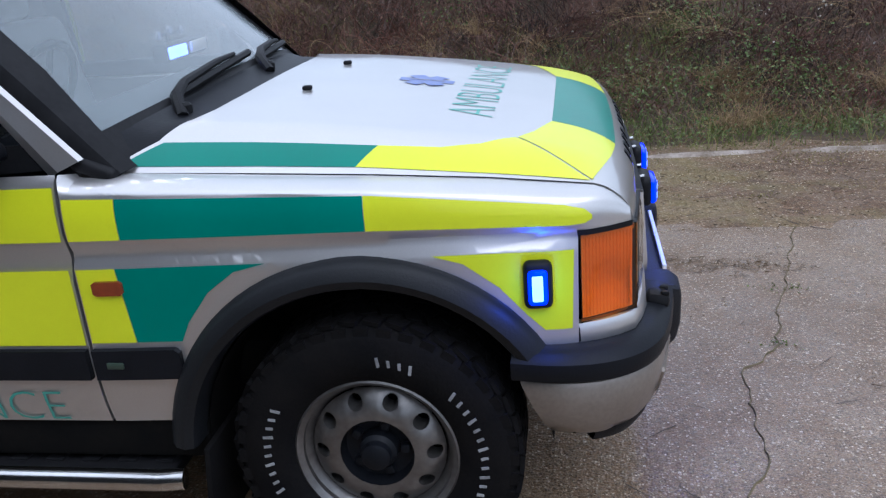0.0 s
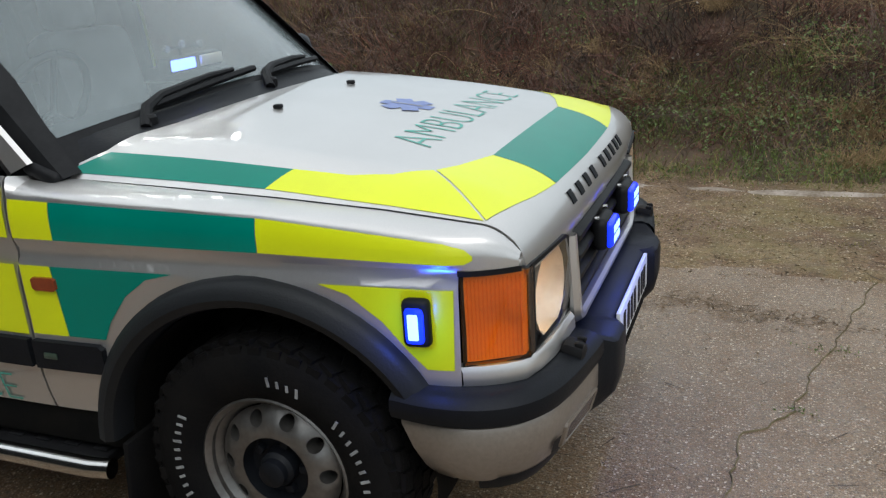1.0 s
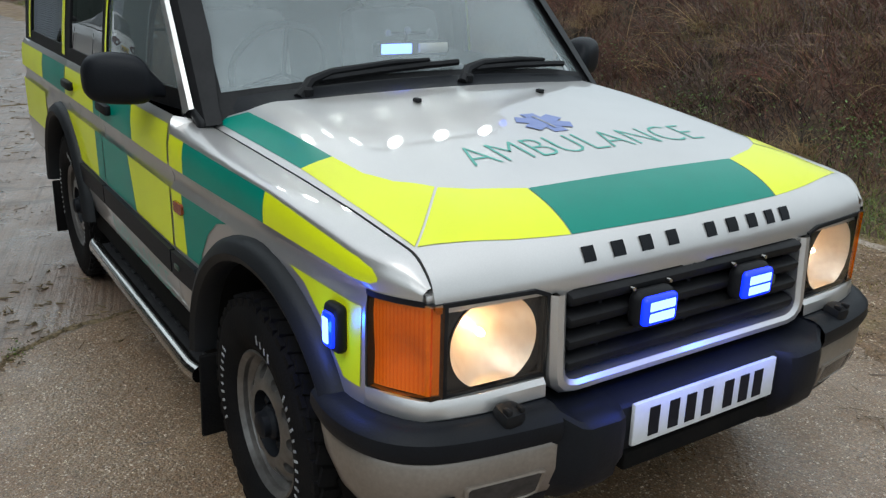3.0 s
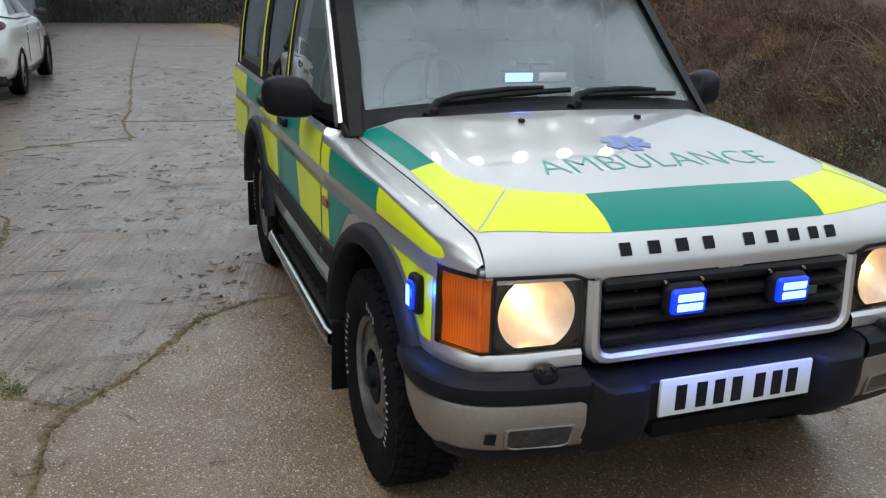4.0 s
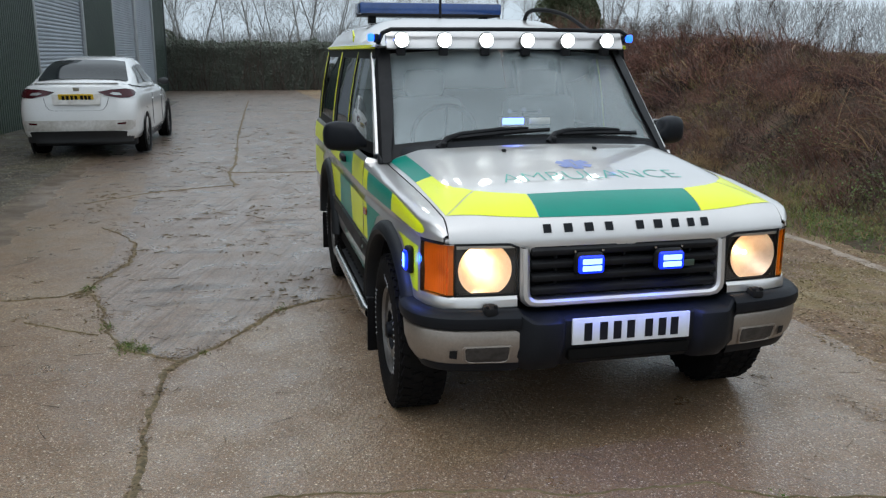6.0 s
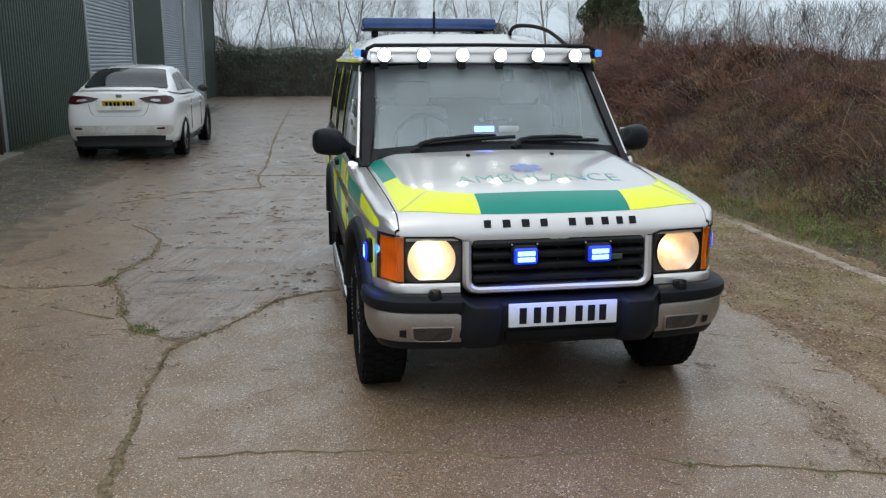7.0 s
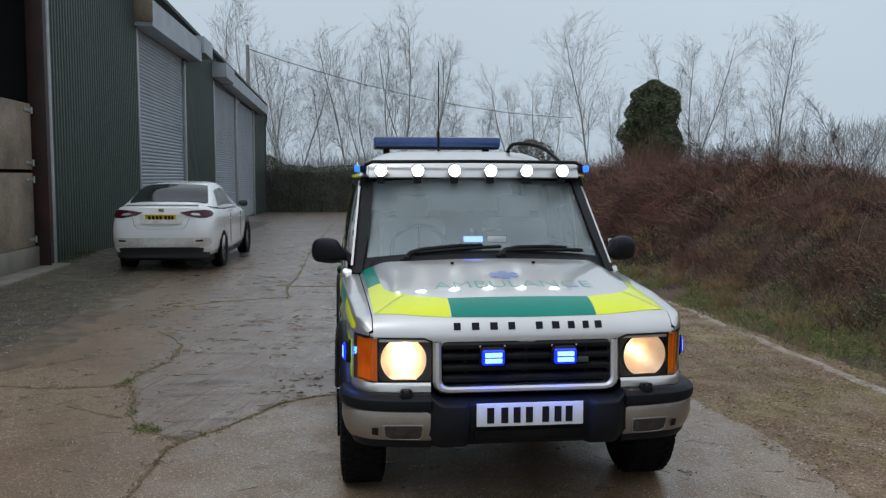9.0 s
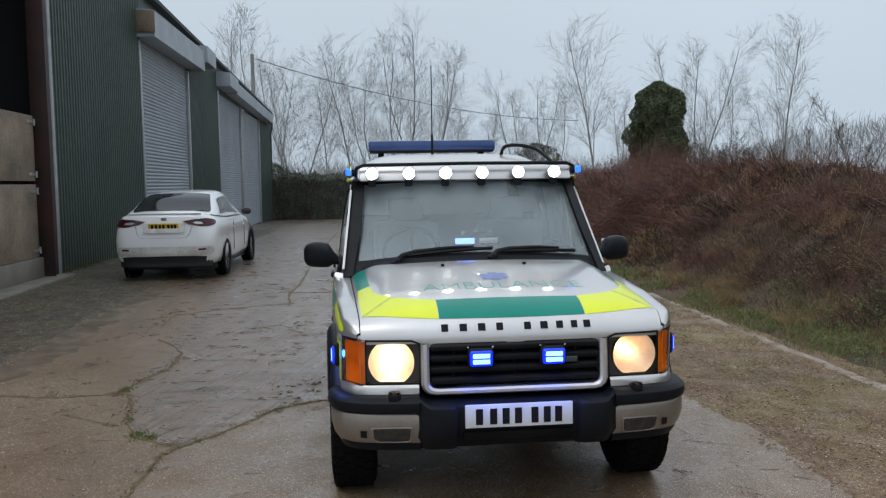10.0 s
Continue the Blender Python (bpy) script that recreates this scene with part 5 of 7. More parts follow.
def housing(x0, x1, z0, z1, h, out):
    b = bmesh.new()
    loft(b, [[(x, wy(x) - 0.02, z), (x, wy(x) + out, z - 0.06), (x, wy(x) + out, z - h), (x, wy(x) - 0.02, z - h)] for x, z in ((x0, z0), (x1, z1))], ring=True, cap=True)
    return b


part("shutter_housing", housing(-18.9, -26.4, 6.38, 6.42, 0.75, 0.5), HOUSING, barn, "long grey roller housing above the shutter")
part("shutter_housing", housing(-26.4, -28.2, 6.62, 6.6, 0.62, 0.6), HOUSING, barn)
part("shutter_housing", housing(-31.7, -34.2, 6.38, 6.36, 0.62, 0.6), HOUSING, barn)
part("shutter_housing", housing(-34.2, -50.5, 6.3, 6.1, 0.60, 0.5), HOUSING, barn)
b = bmesh.new()
box(b, (-18.86, wy(-18.9) + 0.26, 6.02), (0.06, 0.52, 0.56), 0.01)
part("timber_end", b, PLY, barn)
# roof edge and gutter
part("roof_edge", loft(bmesh.new(), [[(x, wy(x) - 8, eave(x) + 2.2), (x, wy(x) + 0.22, eave(x) + 0.05), (x, wy(x) + 0.22, eave(x) - 0.06), (x, wy(x) - 0.02, eave(x) - 0.06)] for x in (-3.0, -12.2, -30, -53.3)]), ROOFD, barn, smooth=0)
b = bmesh.new()
tube(b, [(-53.0, wy(-53) + 0.16, 6.05), (-53.0, wy(-53) + 0.16, 5.3), (-53.0, wy(-53) + 0.05, 5.1), (-53.0, wy(-53) + 0.05, -0.7)], 0.05, 8)
part("downpipe", b, ROOFD, barn)
b = bmesh.new()
tube(b, [(-12.16, -6.34, 0.0), (-12.16, -6.34, 7.0)], 0.045, 10)
part("downpipe", b, GALV, barn)
# far gable, back and the near part round the doorway
part("end_wall", loft(bmesh.new(), [[(-53.0, -6.05, -0.8), (-53.0, -6.05, 6.1)], [(-53.0, -14.05, -0.8), (-53.0, -14.05, 8.3)]]), SHEETG, barn, smooth=0)
# Unseen back wall, in the same near-black.
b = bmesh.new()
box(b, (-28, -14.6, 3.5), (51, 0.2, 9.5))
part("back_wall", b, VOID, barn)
b = bmesh.new()
box(b, (-11.82, -6.42, 3.5), (0.46, 0.22, 7.0), 0.02)
box(b, (-11.60, -6.37, 3.5), (0.03, 0.30, 7.0), 0.004)
part("door_post", b, RUSTRED, barn, "red oxide steel column")
# Near-black sheets in place of the unlit inside behind the doorway.
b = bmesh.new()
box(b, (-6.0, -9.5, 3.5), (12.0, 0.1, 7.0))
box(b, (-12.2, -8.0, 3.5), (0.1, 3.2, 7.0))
part("inside_shade", b, VOID, barn)
for z0, z1 in ((0.42, 1.74), (1.80, 2.98)):
    b = bmesh.new()
    box(b, (-10.3, -6.50, (z0 + z1) / 2), (2.5, 0.05, z1 - z0), 0.006)
    dr = part("half_door", b, PLY, barn, "weathered plywood stable door leaf")
    for z in (z0 + 0.12, z1 - 0.12):
        b = bmesh.new()
        box(b, (-11.38, -6.465, z), (0.34, 0.012, 0.06), 0.003)
        tube(b, [(-11.53, -6.45, z - 0.06), (-11.53, -6.45, z + 0.06)], 0.02, 8)
        part("hinge", b, GALV, dr)
b = bmesh.new()
box(b, (-9.9, -6.48, 0.20), (3.4, 0.12, 0.42), 0.01)
part("kick_board", b, CONC2, barn)
b = bmesh.new()
box(b, (-9.0, -6.25, 0.02), (6.0, 0.5, 0.06), 0.012)
tagged(part("apron", b, CONC2, None, "pale concrete door apron"), kind="structure")

# ---- parked white saloon car ----
saloon = thing("saloon_car", "parked white saloon car with a dirty lower bumper", "car", (-10.5, -4.04, 0.01))
saloon.scale = (1.06, 1.0, 1.10)
saloon.rotation_euler = (0, 0, radians(-2.4))
SILL = mat("car_black_plastic", (0.018, 0.018, 0.019), None, 6, 0.55)
CARGLASS = mat("car_dark_glass", (0.02, 0.024, 0.026), (0.026, 0.03, 0.031), 4, 0.06, 0, 0, 0.0, spec=0.3)


def sx(x, y, z):
    return (-x, y, z)


def ease(t):
    t = max(0.0, min(1.0, t))
    return t * t * (3 - 2 * t)


def rear_lean(x, z):
    """How far the tail leans forward above and below its fullest line."""
    return (0.105 * ease((z - 0.66) / 0.40) + 0.055 * ease((0.47 - z) / 0.2)) * max(0.0, 1 - x / 0.6)


SECT = [(0.0, 0.60, 0.30, 0.93, 1.005), (0.015, 0.70, 0.29, 0.935, 1.035), (0.045, 0.775, 0.28, 0.94, 1.056), (0.09, 0.825, 0.27, 0.94, 1.066), (0.16, 0.860, 0.26, 0.94, 1.066), (0.28, 0.885, 0.25, 0.94, 1.060), (0.5, 0.895, 0.24, 0.94, 1.05), (0.8, 0.90, 0.23, 0.935, 1.03), (1.4, 0.90, 0.22, 0.93, 0.98), (2.2, 0.897, 0.21, 0.92, 0.97), (3.1, 0.893, 0.21, 0.90, 0.98), (3.7, 0.88, 0.22, 0.84, 0.92), (4.2, 0.83, 0.24, 0.76, 0.82), (4.48, 0.70, 0.30, 0.66, 0.70), (4.57, 0.5, 0.40, 0.58, 0.62)]
rows = []
for x, w, zb, zs_, zd in SECT:
    half = [(0, zd), (w * 0.45, zd - 0.002), (w * 0.75, zd - 0.008), (w * 0.87, lerp(zd, zs_, 0.30)), (w * 0.93, lerp(zd, zs_, 0.75)), (w * 0.965, zs_ - 0.05), (w * 0.985, zs_ - 0.14), (w, zs_ - 0.28), (w * 0.995, lerp(zb, zs_, 0.40)), (w * 0.975, lerp(zb, zs_, 0.18)), (w * 0.93, zb + 0.03), (w * 0.85, zb), (0, zb)]
    rows.append([sx(x + rear_lean(x, z), y, z) for y, z in half] + [sx(x + rear_lean(x, z), -y, z) for y, z in reversed(half[1:-1])])
body = part("body", loft(bmesh.new(), rows, ring=True, cap=True), CARWHITE, saloon, smooth=50)
TAILPLAN = [(0.0, 0.0), (0.0, 0.60), (0.015, 0.70), (0.045, 0.775), (0.09, 0.825), (0.16, 0.86), (0.28, 0.885), (0.5, 0.895)]
TAILLEN = np.concatenate([[0], np.cumsum([math.dist(a, b) for a, b in zip(TAILPLAN, TAILPLAN[1:])])])


def tail_at(off):
    """The car's tail over (l, z): l runs from the middle round the corner."""
    def f(l, z):
        a = abs(l)
        x, w = float(np.interp(a, TAILLEN, [p[0] for p in TAILPLAN])), float(np.interp(a, TAILLEN, [p[1] for p in TAILPLAN]))
        frac = float(np.interp(z, [0.32, 0.40, 0.52, 0.66, 0.80, 0.90, 0.96, 1.03], [0.93, 0.965, 0.99, 1.0, 0.985, 0.965, 0.935, 0.87]))
        turn = min(1.0, max(0.0, (a - 0.55) / 0.4))
        return sx(x + rear_lean(x, z) - off * (1 - 0.7 * turn), math.copysign(w * frac + off * turn, l), z)
    return f


TOP = [(0.44, 0.79, 0.74, 1.03, 1.05), (0.70, 0.79, 0.70, 1.02, 1.16), (1.0, 0.80, 0.655, 1.0, 1.31), (1.25, 0.80, 0.62, 0.98, 1.375), (1.5, 0.80, 0.58, 0.98, 1.42), (2.0, 0.80, 0.575, 0.97, 1.445), (2.4, 0.80, 0.57, 0.97, 1.42), (2.75, 0.79, 0.58, 0.97, 1.28), (3.1, 0.77, 0.62, 0.97, 1.08), (3.3, 0.74, 0.66, 0.96, 0.99)]
rows = []
for x, wb, wt_, zb, zt in TOP:
    half = [(0, zt), (wt_ * 0.6, zt - 0.006), (wt_ * 0.9, zt - 0.03), (wt_, zt - 0.06 * min(1, (zt - zb) * 3)), (lerp(wt_, wb, 0.5), lerp(zt, zb, 0.5)), (wb, zb)]
    rows.append([sx(x, -y, z) for y, z in reversed(half)] + [sx(x, y, z) for y, z in half[1:]])
part("roof", loft(bmesh.new(), rows), CARWHITE, saloon, smooth=50)


def top_at(x):
    c = [[t[i] for t in TOP] for i in range(5)]
    return [float(np.interp(x, c[0], c[i])) for i in range(1, 5)]


def rear_screen(u, v):
    x = lerp(0.58, 1.27, v)
    wb, wt_, zb, zt = top_at(x)
    a = abs(u)
    return sx(x - 0.004, u * wt_ * 0.985, zt - 0.035 * a ** 4 + 0.008)


part("rear_window", patch([(-1, 0), (1, 0), (0.92, 1), (-0.92, 1)], rear_screen, 0.15), CARGLASS, saloon, "dark rear window")
for s in (-1, 1):
    def side_glass(x, v, s=s):
        wb, wt_, zb, zt = top_at(x)
        t = lerp(0.12, 0.86, v)
        return sx(x, s * (lerp(wb, wt_, t) + 0.016), lerp(zb, zt - 0.05, t))
    part("side_window", patch([(1.0, 0.05), (1.62, 0.05), (1.66, 0.95), (1.28, 0.92)], side_glass, 0.1), CARGLASS, saloon)
    part("side_window", patch([(1.70, 0.05), (2.95, 0.05), (2.50, 0.92), (1.72, 0.95)], side_glass, 0.1), CARGLASS, saloon)
    b = bmesh.new()
    rws = []
    for y, h, l in ((0.86, 0.05, 0.05), (0.90, 0.10, 0.09), (0.96, 0.125, 0.12), (1.02, 0.11, 0.10), (1.045, 0.06, 0.06)):
        rws.append([sx(2.80 + l / 2 * math.cos(a), s * y, 1.02 + h / 2 * math.sin(a)) for a in [math.tau * k / 12 for k in range(12)]])
    part("door_mirror", loft(b, rws, ring=True, cap=True), SILL, saloon)
    # tail lamp wrapping the corner, reflector, door handles and seams
    lamp = part("tail_lamp", patch([(s * l, z) for l, z in ((0.34, 0.950), (0.44, 0.906), (0.66, 0.866), (0.80, 0.866), (0.96, 0.896), (1.05, 0.935), (0.98, 0.975), (0.80, 0.994), (0.56, 0.982))], tail_at(0.012), 0.06, 0.02), REDLENS, saloon, "dark red tail lamp")
    part("clear_lens", patch([(s * l, z) for l, z in ((0.52, 0.926), (0.59, 0.905), (0.70, 0.905), (0.68, 0.936), (0.58, 0.945))], tail_at(0.016), 0.06), GALV, lamp)
    part("reflector", patch([(s * l, z) for l, z in ((0.60, 0.492), (0.72, 0.492), (0.73, 0.522), (0.60, 0.516))], tail_at(0.010), 0.06, 0.012), REDLENS, saloon)
    for x in (1.66, 2.78):
        b = bmesh.new()
        box(b, sx(x, s * 0.902, 0.63), (0.006, 0.010, 0.50), 0.002)
        part("door_seam", b, SILL, saloon)
    for x in (1.82, 2.86):
        b = bmesh.new()
        box(b, sx(x - 0.10, s * 0.905, 0.79), (0.17, 0.024, 0.022), 0.009)
        part("door_handle", b, CARWHITE, saloon)
    for x in (0.98, 3.68):
        m = Matrix.Translation(sx(x, s * 0.80, 0.318)) @ Matrix.Rotation(radians(-90 * s), 4, "X")
        b = lathe(bmesh.new(), [(0.20, -0.10), (0.30, -0.10), (0.318, -0.08), (0.318, 0.08), (0.30, 0.102), (0.23, 0.104), (0.215, 0.09)], m, 32)
        wh = part("wheel", b, RUBBER, saloon)
        b = lathe(bmesh.new(), [(0.222, 0.092), (0.208, 0.094), (0.200, 0.070), (0.190, 0.03), (0.001, 0.03)], m, 24)
        part("rim", b, SILL, wh)
        b = lathe(bmesh.new(), [(0.05, 0.05), (0.045, 0.085), (0.001, 0.088)], m, 16)
        for k in range(10):
            box(b, (0, 0, 0), (0.155, 0.020, 0.022), 0.005, m @ Matrix.Rotation((k // 2) * math.tau / 5 + (0.16 if k % 2 else -0.16), 4, "Z") @ Matrix.Translation((0.125, 0, 0.072)))
        part("spokes", b, STEEL, wh)
        # Black ring in place of the shaded opening round the wheel.
        b = lathe(bmesh.new(), [(0.325, 0.085), (0.375, 0.101)], m, 32)
        part("arch_shade_ring", b, SILL, saloon)
b = patch([(-0.90, 0.235), (-0.92, 0.33), (-0.74, 0.392), (-0.64, 0.398), (0.64, 0.398), (0.74, 0.392), (0.92, 0.33), (0.90, 0.235)], tail_at(0.006), 0.06, 0.03)
box(b, sx(2.45, 0, 0.21), (3.9, 1.56, 0.12), 0.02)
part("lower_bumper", b, SILL, saloon, "black lower bumper")
GRIMYSHADE = mat("grimy_shaded_white", (0.66, 0.635, 0.60), (0.42, 0.385, 0.34), 3.2, 0.45, 0, 0, 0.2, 22)
part("rear_bumper", patch([(-1.02, 0.47), (-0.80, 0.405), (-0.64, 0.402), (0.64, 0.402), (0.80, 0.405), (1.02, 0.47), (1.0, 0.545), (0.70, 0.552), (-0.70, 0.552), (-1.0, 0.545)], tail_at(0.004), 0.06), GRIMYSHADE, saloon, "white bumper with road grime")
# boot lid's seam, and a slightly raised darker patch as the plate recess's shade
seam = [(-0.50, 0.868), (-0.455, 0.76), (-0.41, 0.705), (-0.34, 0.688), (0.34, 0.688), (0.41, 0.705), (0.455, 0.76), (0.50, 0.868)]
rows = [[tail_at(0.003)(l * k, 0.86 + (z - 0.86) * k) for l, z in seam] for k in (0.985, 1.0)]
part("boot_seam", loft(bmesh.new(), rows), SILL, saloon)
part("plate_shade_patch", patch([(-0.38, 0.915), (-0.35, 0.775), (0.35, 0.775), (0.38, 0.915)], tail_at(0.004), 0.08), GRIMYSHADE, saloon)
b = bmesh.new()
pz = 0.868
pr = pose(0, 0, 0, 0, 20, 0)
px = tail_at(0.016)(0.0, pz)[0]
box(b, (px, 0, pz), (0.012, 0.52, 0.111), 0.003, pr)
pl = part("number_plate", b, PLATEY, saloon, "yellow number plate with dark bars")
for y in (-0.19, -0.125, -0.06, 0.0, 0.085, 0.145, 0.20):
    b = bmesh.new()
    box(b, (px + 0.007 * math.cos(radians(20)), y, pz - 0.007 * math.sin(radians(20))), (0.002, 0.042, 0.07), 0, pr)
    part("bar", b, BLACK, pl)
b = bmesh.new()
box(b, tail_at(0.008)(0, 0.982), (0.012, 0.09, 0.06), 0.004, pose(0, 0, 0, 0, 26, 0))
part("badge", b, GALV, saloon)
b = bmesh.new()
box(b, sx(0.175, 0, 1.066), (0.09, 1.24, 0.014), 0.006, pose(0, 0, 0, 0, -8, 0))
part("boot_lip", b, CARWHITE, saloon)

# ---- plants and litter ----
rng = np.random.default_rng(5)


def strands(name, root, way, length, radius, bend, material, seg=4, sides=3, sag=0.5, parent=None):
    """Many thin tapering stems in one mesh: roots, first directions, lengths, base radii, and how far each bends."""
    n = len(root)
    way = way / np.linalg.norm(way, axis=1, keepdims=True)
    t = np.linspace(0, 1, seg + 1)
    lean = rng.normal(0, 1, (n, 3)) * bend[:, None]
    mid = root[:, None, :] + way[:, None, :] * (length[:, None] * t)[:, :, None]
    mid = mid + lean[:, None, :] * (length[:, None] * t ** 2)[:, :, None]
    mid[:, :, 2] -= sag * length[:, None] * t ** 2.5
    d = np.gradient(mid, axis=1)
    d /= np.linalg.norm(d, axis=2, keepdims=True) + 1e-9
    a = np.cross(d, np.array([0.31, 0.52, 0.80]))
    a /= np.linalg.norm(a, axis=2, keepdims=True) + 1e-9
    b = np.cross(d, a)
    r = radius[:, None] * (1 - 0.75 * t)
    vs = np.stack([mid + r[:, :, None] * (a * math.cos(k * math.tau / sides) + b * math.sin(k * math.tau / sides)) for k in range(sides)], axis=2)
    idx = np.arange(n * (seg + 1) * sides).reshape(n, seg + 1, sides)
    f = np.stack([idx[:, :-1, :], np.roll(idx, -1, 2)[:, :-1, :], np.roll(idx, -1, 2)[:, 1:, :], idx[:, 1:, :]], axis=3).reshape(-1, 4)
    return raw(name, vs.reshape(-1, 3).tolist(), f.tolist(), material, parent)


def leaves(name, at, size, material, parent=None, flat=0.0, aspect=0.6):
    """Many small pointed leaves in one mesh."""
    n = len(at)
    u = rng.normal(0, 1, (n, 3))
    u[:, 2] *= 1 - flat
    u /= np.linalg.norm(u, axis=1, keepdims=True)
    w = rng.normal(0, 1, (n, 3))
    w = np.cross(u, w)
    w /= np.linalg.norm(w, axis=1, keepdims=True)
    nrm = np.cross(u, w)
    s = size[:, None]
    vs = np.stack([at - u * s * 0.5, at + w * s * aspect * 0.5 + nrm * s * 0.1, at + u * s * 0.5, at - w * s * aspect * 0.5 + nrm * s * 0.1], axis=1)
    f = np.arange(n * 4).reshape(n, 4)
    return raw(name, vs.reshape(-1, 3).tolist(), f.tolist(), material, parent)


def up(n, spread):
    w = rng.normal(0, spread, (n, 3))
    w[:, 2] = 1
    return w


def bank_points(n, x0, x1, y0, y1):
    p = np.stack([rng.uniform(x0, x1, n), rng.uniform(y0, y1, n), np.zeros(n)], axis=1)
    p[:, 2] = [ground_z(x, y) + bank_z(x, y) - 0.04 for x, y, _ in p]
    return p


# Broad light-and-dark noise here stands in for shading over the mounds.
BRAMBLE = mat("dead_bramble_stem", (0.198, 0.088, 0.058), (0.068, 0.033, 0.026), 0.9, 0.8, vary=0.5)
BRACKEN = mat("withered_leaf", (0.23, 0.125, 0.076), (0.125, 0.070, 0.048), 1.0, 0.85, vary=0.5)
STRAW = mat("dry_grass", (0.33, 0.222, 0.110), (0.21, 0.135, 0.064), 1.5, 0.85, vary=0.45)
MAUVE = mat("weathered_stem", (0.185, 0.130, 0.106), (0.092, 0.062, 0.051), 1.3, 0.85, vary=0.65)
# Near-black stems carry the mounds' shade in their colour.
SHADESTEM = mat("shade_stem", (0.060, 0.038, 0.030), (0.030, 0.021, 0.018), 1.3, 0.85, vary=0.4)
GRASS = mat("green_grass", (0.100, 0.155, 0.028), (0.170, 0.172, 0.044), 1.5, 0.7, vary=0.5)
OLIVE = mat("olive_grass", (0.225, 0.190, 0.066), (0.140, 0.120, 0.046), 1.2, 0.8, vary=0.45)
WEED = mat("weed_leaf", (0.120, 0.185, 0.045), (0.17, 0.20, 0.075), 2.0, 0.6, vary=0.4)
MOSS = mat("moss", (0.205, 0.182, 0.048), (0.135, 0.118, 0.032), 8.0, 0.9, vary=0.4)
TWIG = mat("twig_bark", (0.13, 0.10, 0.08), (0.075, 0.06, 0.05), 2, 0.85, vary=0.35)
# Bark lightened beyond its own grey, standing in for haze over distance.
BARK = mat("hazed_tree_bark", (0.31, 0.30, 0.285), (0.22, 0.212, 0.20), 0.8, 0.9, 0, 0.3, 0, 12)
# Ivy and hedge greens raised and greyed: far haze put into the colour.
IVY = mat("hazed_ivy_leaf", (0.120, 0.138, 0.075), (0.088, 0.102, 0.060), 0.5, 0.8, vary=0.2, spec=0.2)
HEDGE = mat("hazed_hedge_leaf", (0.150, 0.162, 0.130), (0.115, 0.124, 0.100), 0.5, 0.8, vary=0.12, spec=0.2)
PEBBLE = mat("pebble", (0.50, 0.42, 0.30), (0.24, 0.18, 0.12), 20, 0.55, vary=0.5)
SOIL = mat("crack_soil", (0.200, 0.145, 0.078), (0.070, 0.055, 0.026), 30, 0.9, 0, 0.4)
CHALK = mat("chalky_ridge", (0.40, 0.335, 0.28), (0.15, 0.11, 0.072), 5, 0.9, 0, 0.9, 0, 45)


def stuff(ob, label, category):
    return tagged(ob, label, category, kind="stuff")



def blades(name, root, way, length, width, material, curl):
    """Many thin pointed blades in one mesh, each bent once and drooping at the tip."""
    n = len(root)
    way = way / np.linalg.norm(way, axis=1, keepdims=True)
    a = np.cross(way, rng.normal(0, 1, (n, 3)))
    a /= np.linalg.norm(a, axis=1, keepdims=True)
    mid = root + way * (length * 0.55)[:, None]
    tip = root + way * length[:, None] + rng.normal(0, 1, (n, 3)) * (curl * length)[:, None] - np.array([0, 0, 0.25]) * length[:, None]
    h = a * width[:, None] * 0.5
    vs = np.stack([root - h, root + h, mid - h * 0.8, mid + h * 0.8, tip], 1).reshape(-1, 3)
    k = np.arange(n) * 5
    fs = np.stack([k, k + 1, k + 3, k + 2], 1).tolist() + np.stack([k + 2, k + 3, k + 4], 1).tolist()
    return raw(name, vs.tolist(), fs, material)


def clumps(name, n, per, x0, x1, y0, y1, lens, width, spread, lean, material, label, category, keep=None):
    """Tufts of dead or green growth on the bank: every tuft leans its own way."""
    c = bank_points(n, x0, x1, y0, y1)
    if keep:
        c = c[np.array([keep(x, y) for x, y, _ in c])]
    n = len(c)
    size = rng.uniform(0.55, 1.35, n)
    tilt = rng.normal(0, lean, (n, 3)) * [1, 1, 0] + [0, -0.25, 0]
    p = np.repeat(c, per, 0) + rng.normal(0, 1, (n * per, 3)) * [spread, spread, 0]
    p[:, 2] = [ground_z(x, y) + bank_z(x, y) - 0.04 for x, y, _ in p]
    way = up(n * per, 0.42) + np.repeat(tilt, per, 0)
    foot = np.clip((p[:, 1] - 3.5) / 1.4, 0.35, 1)
    length = rng.uniform(*lens, n * per) * np.repeat(size, per) * foot
    return stuff(blades(name, p, way, length, rng.uniform(0.6, 1.4, n * per) * width, material, rng.uniform(0.1, 0.4, n * per)), label, category)


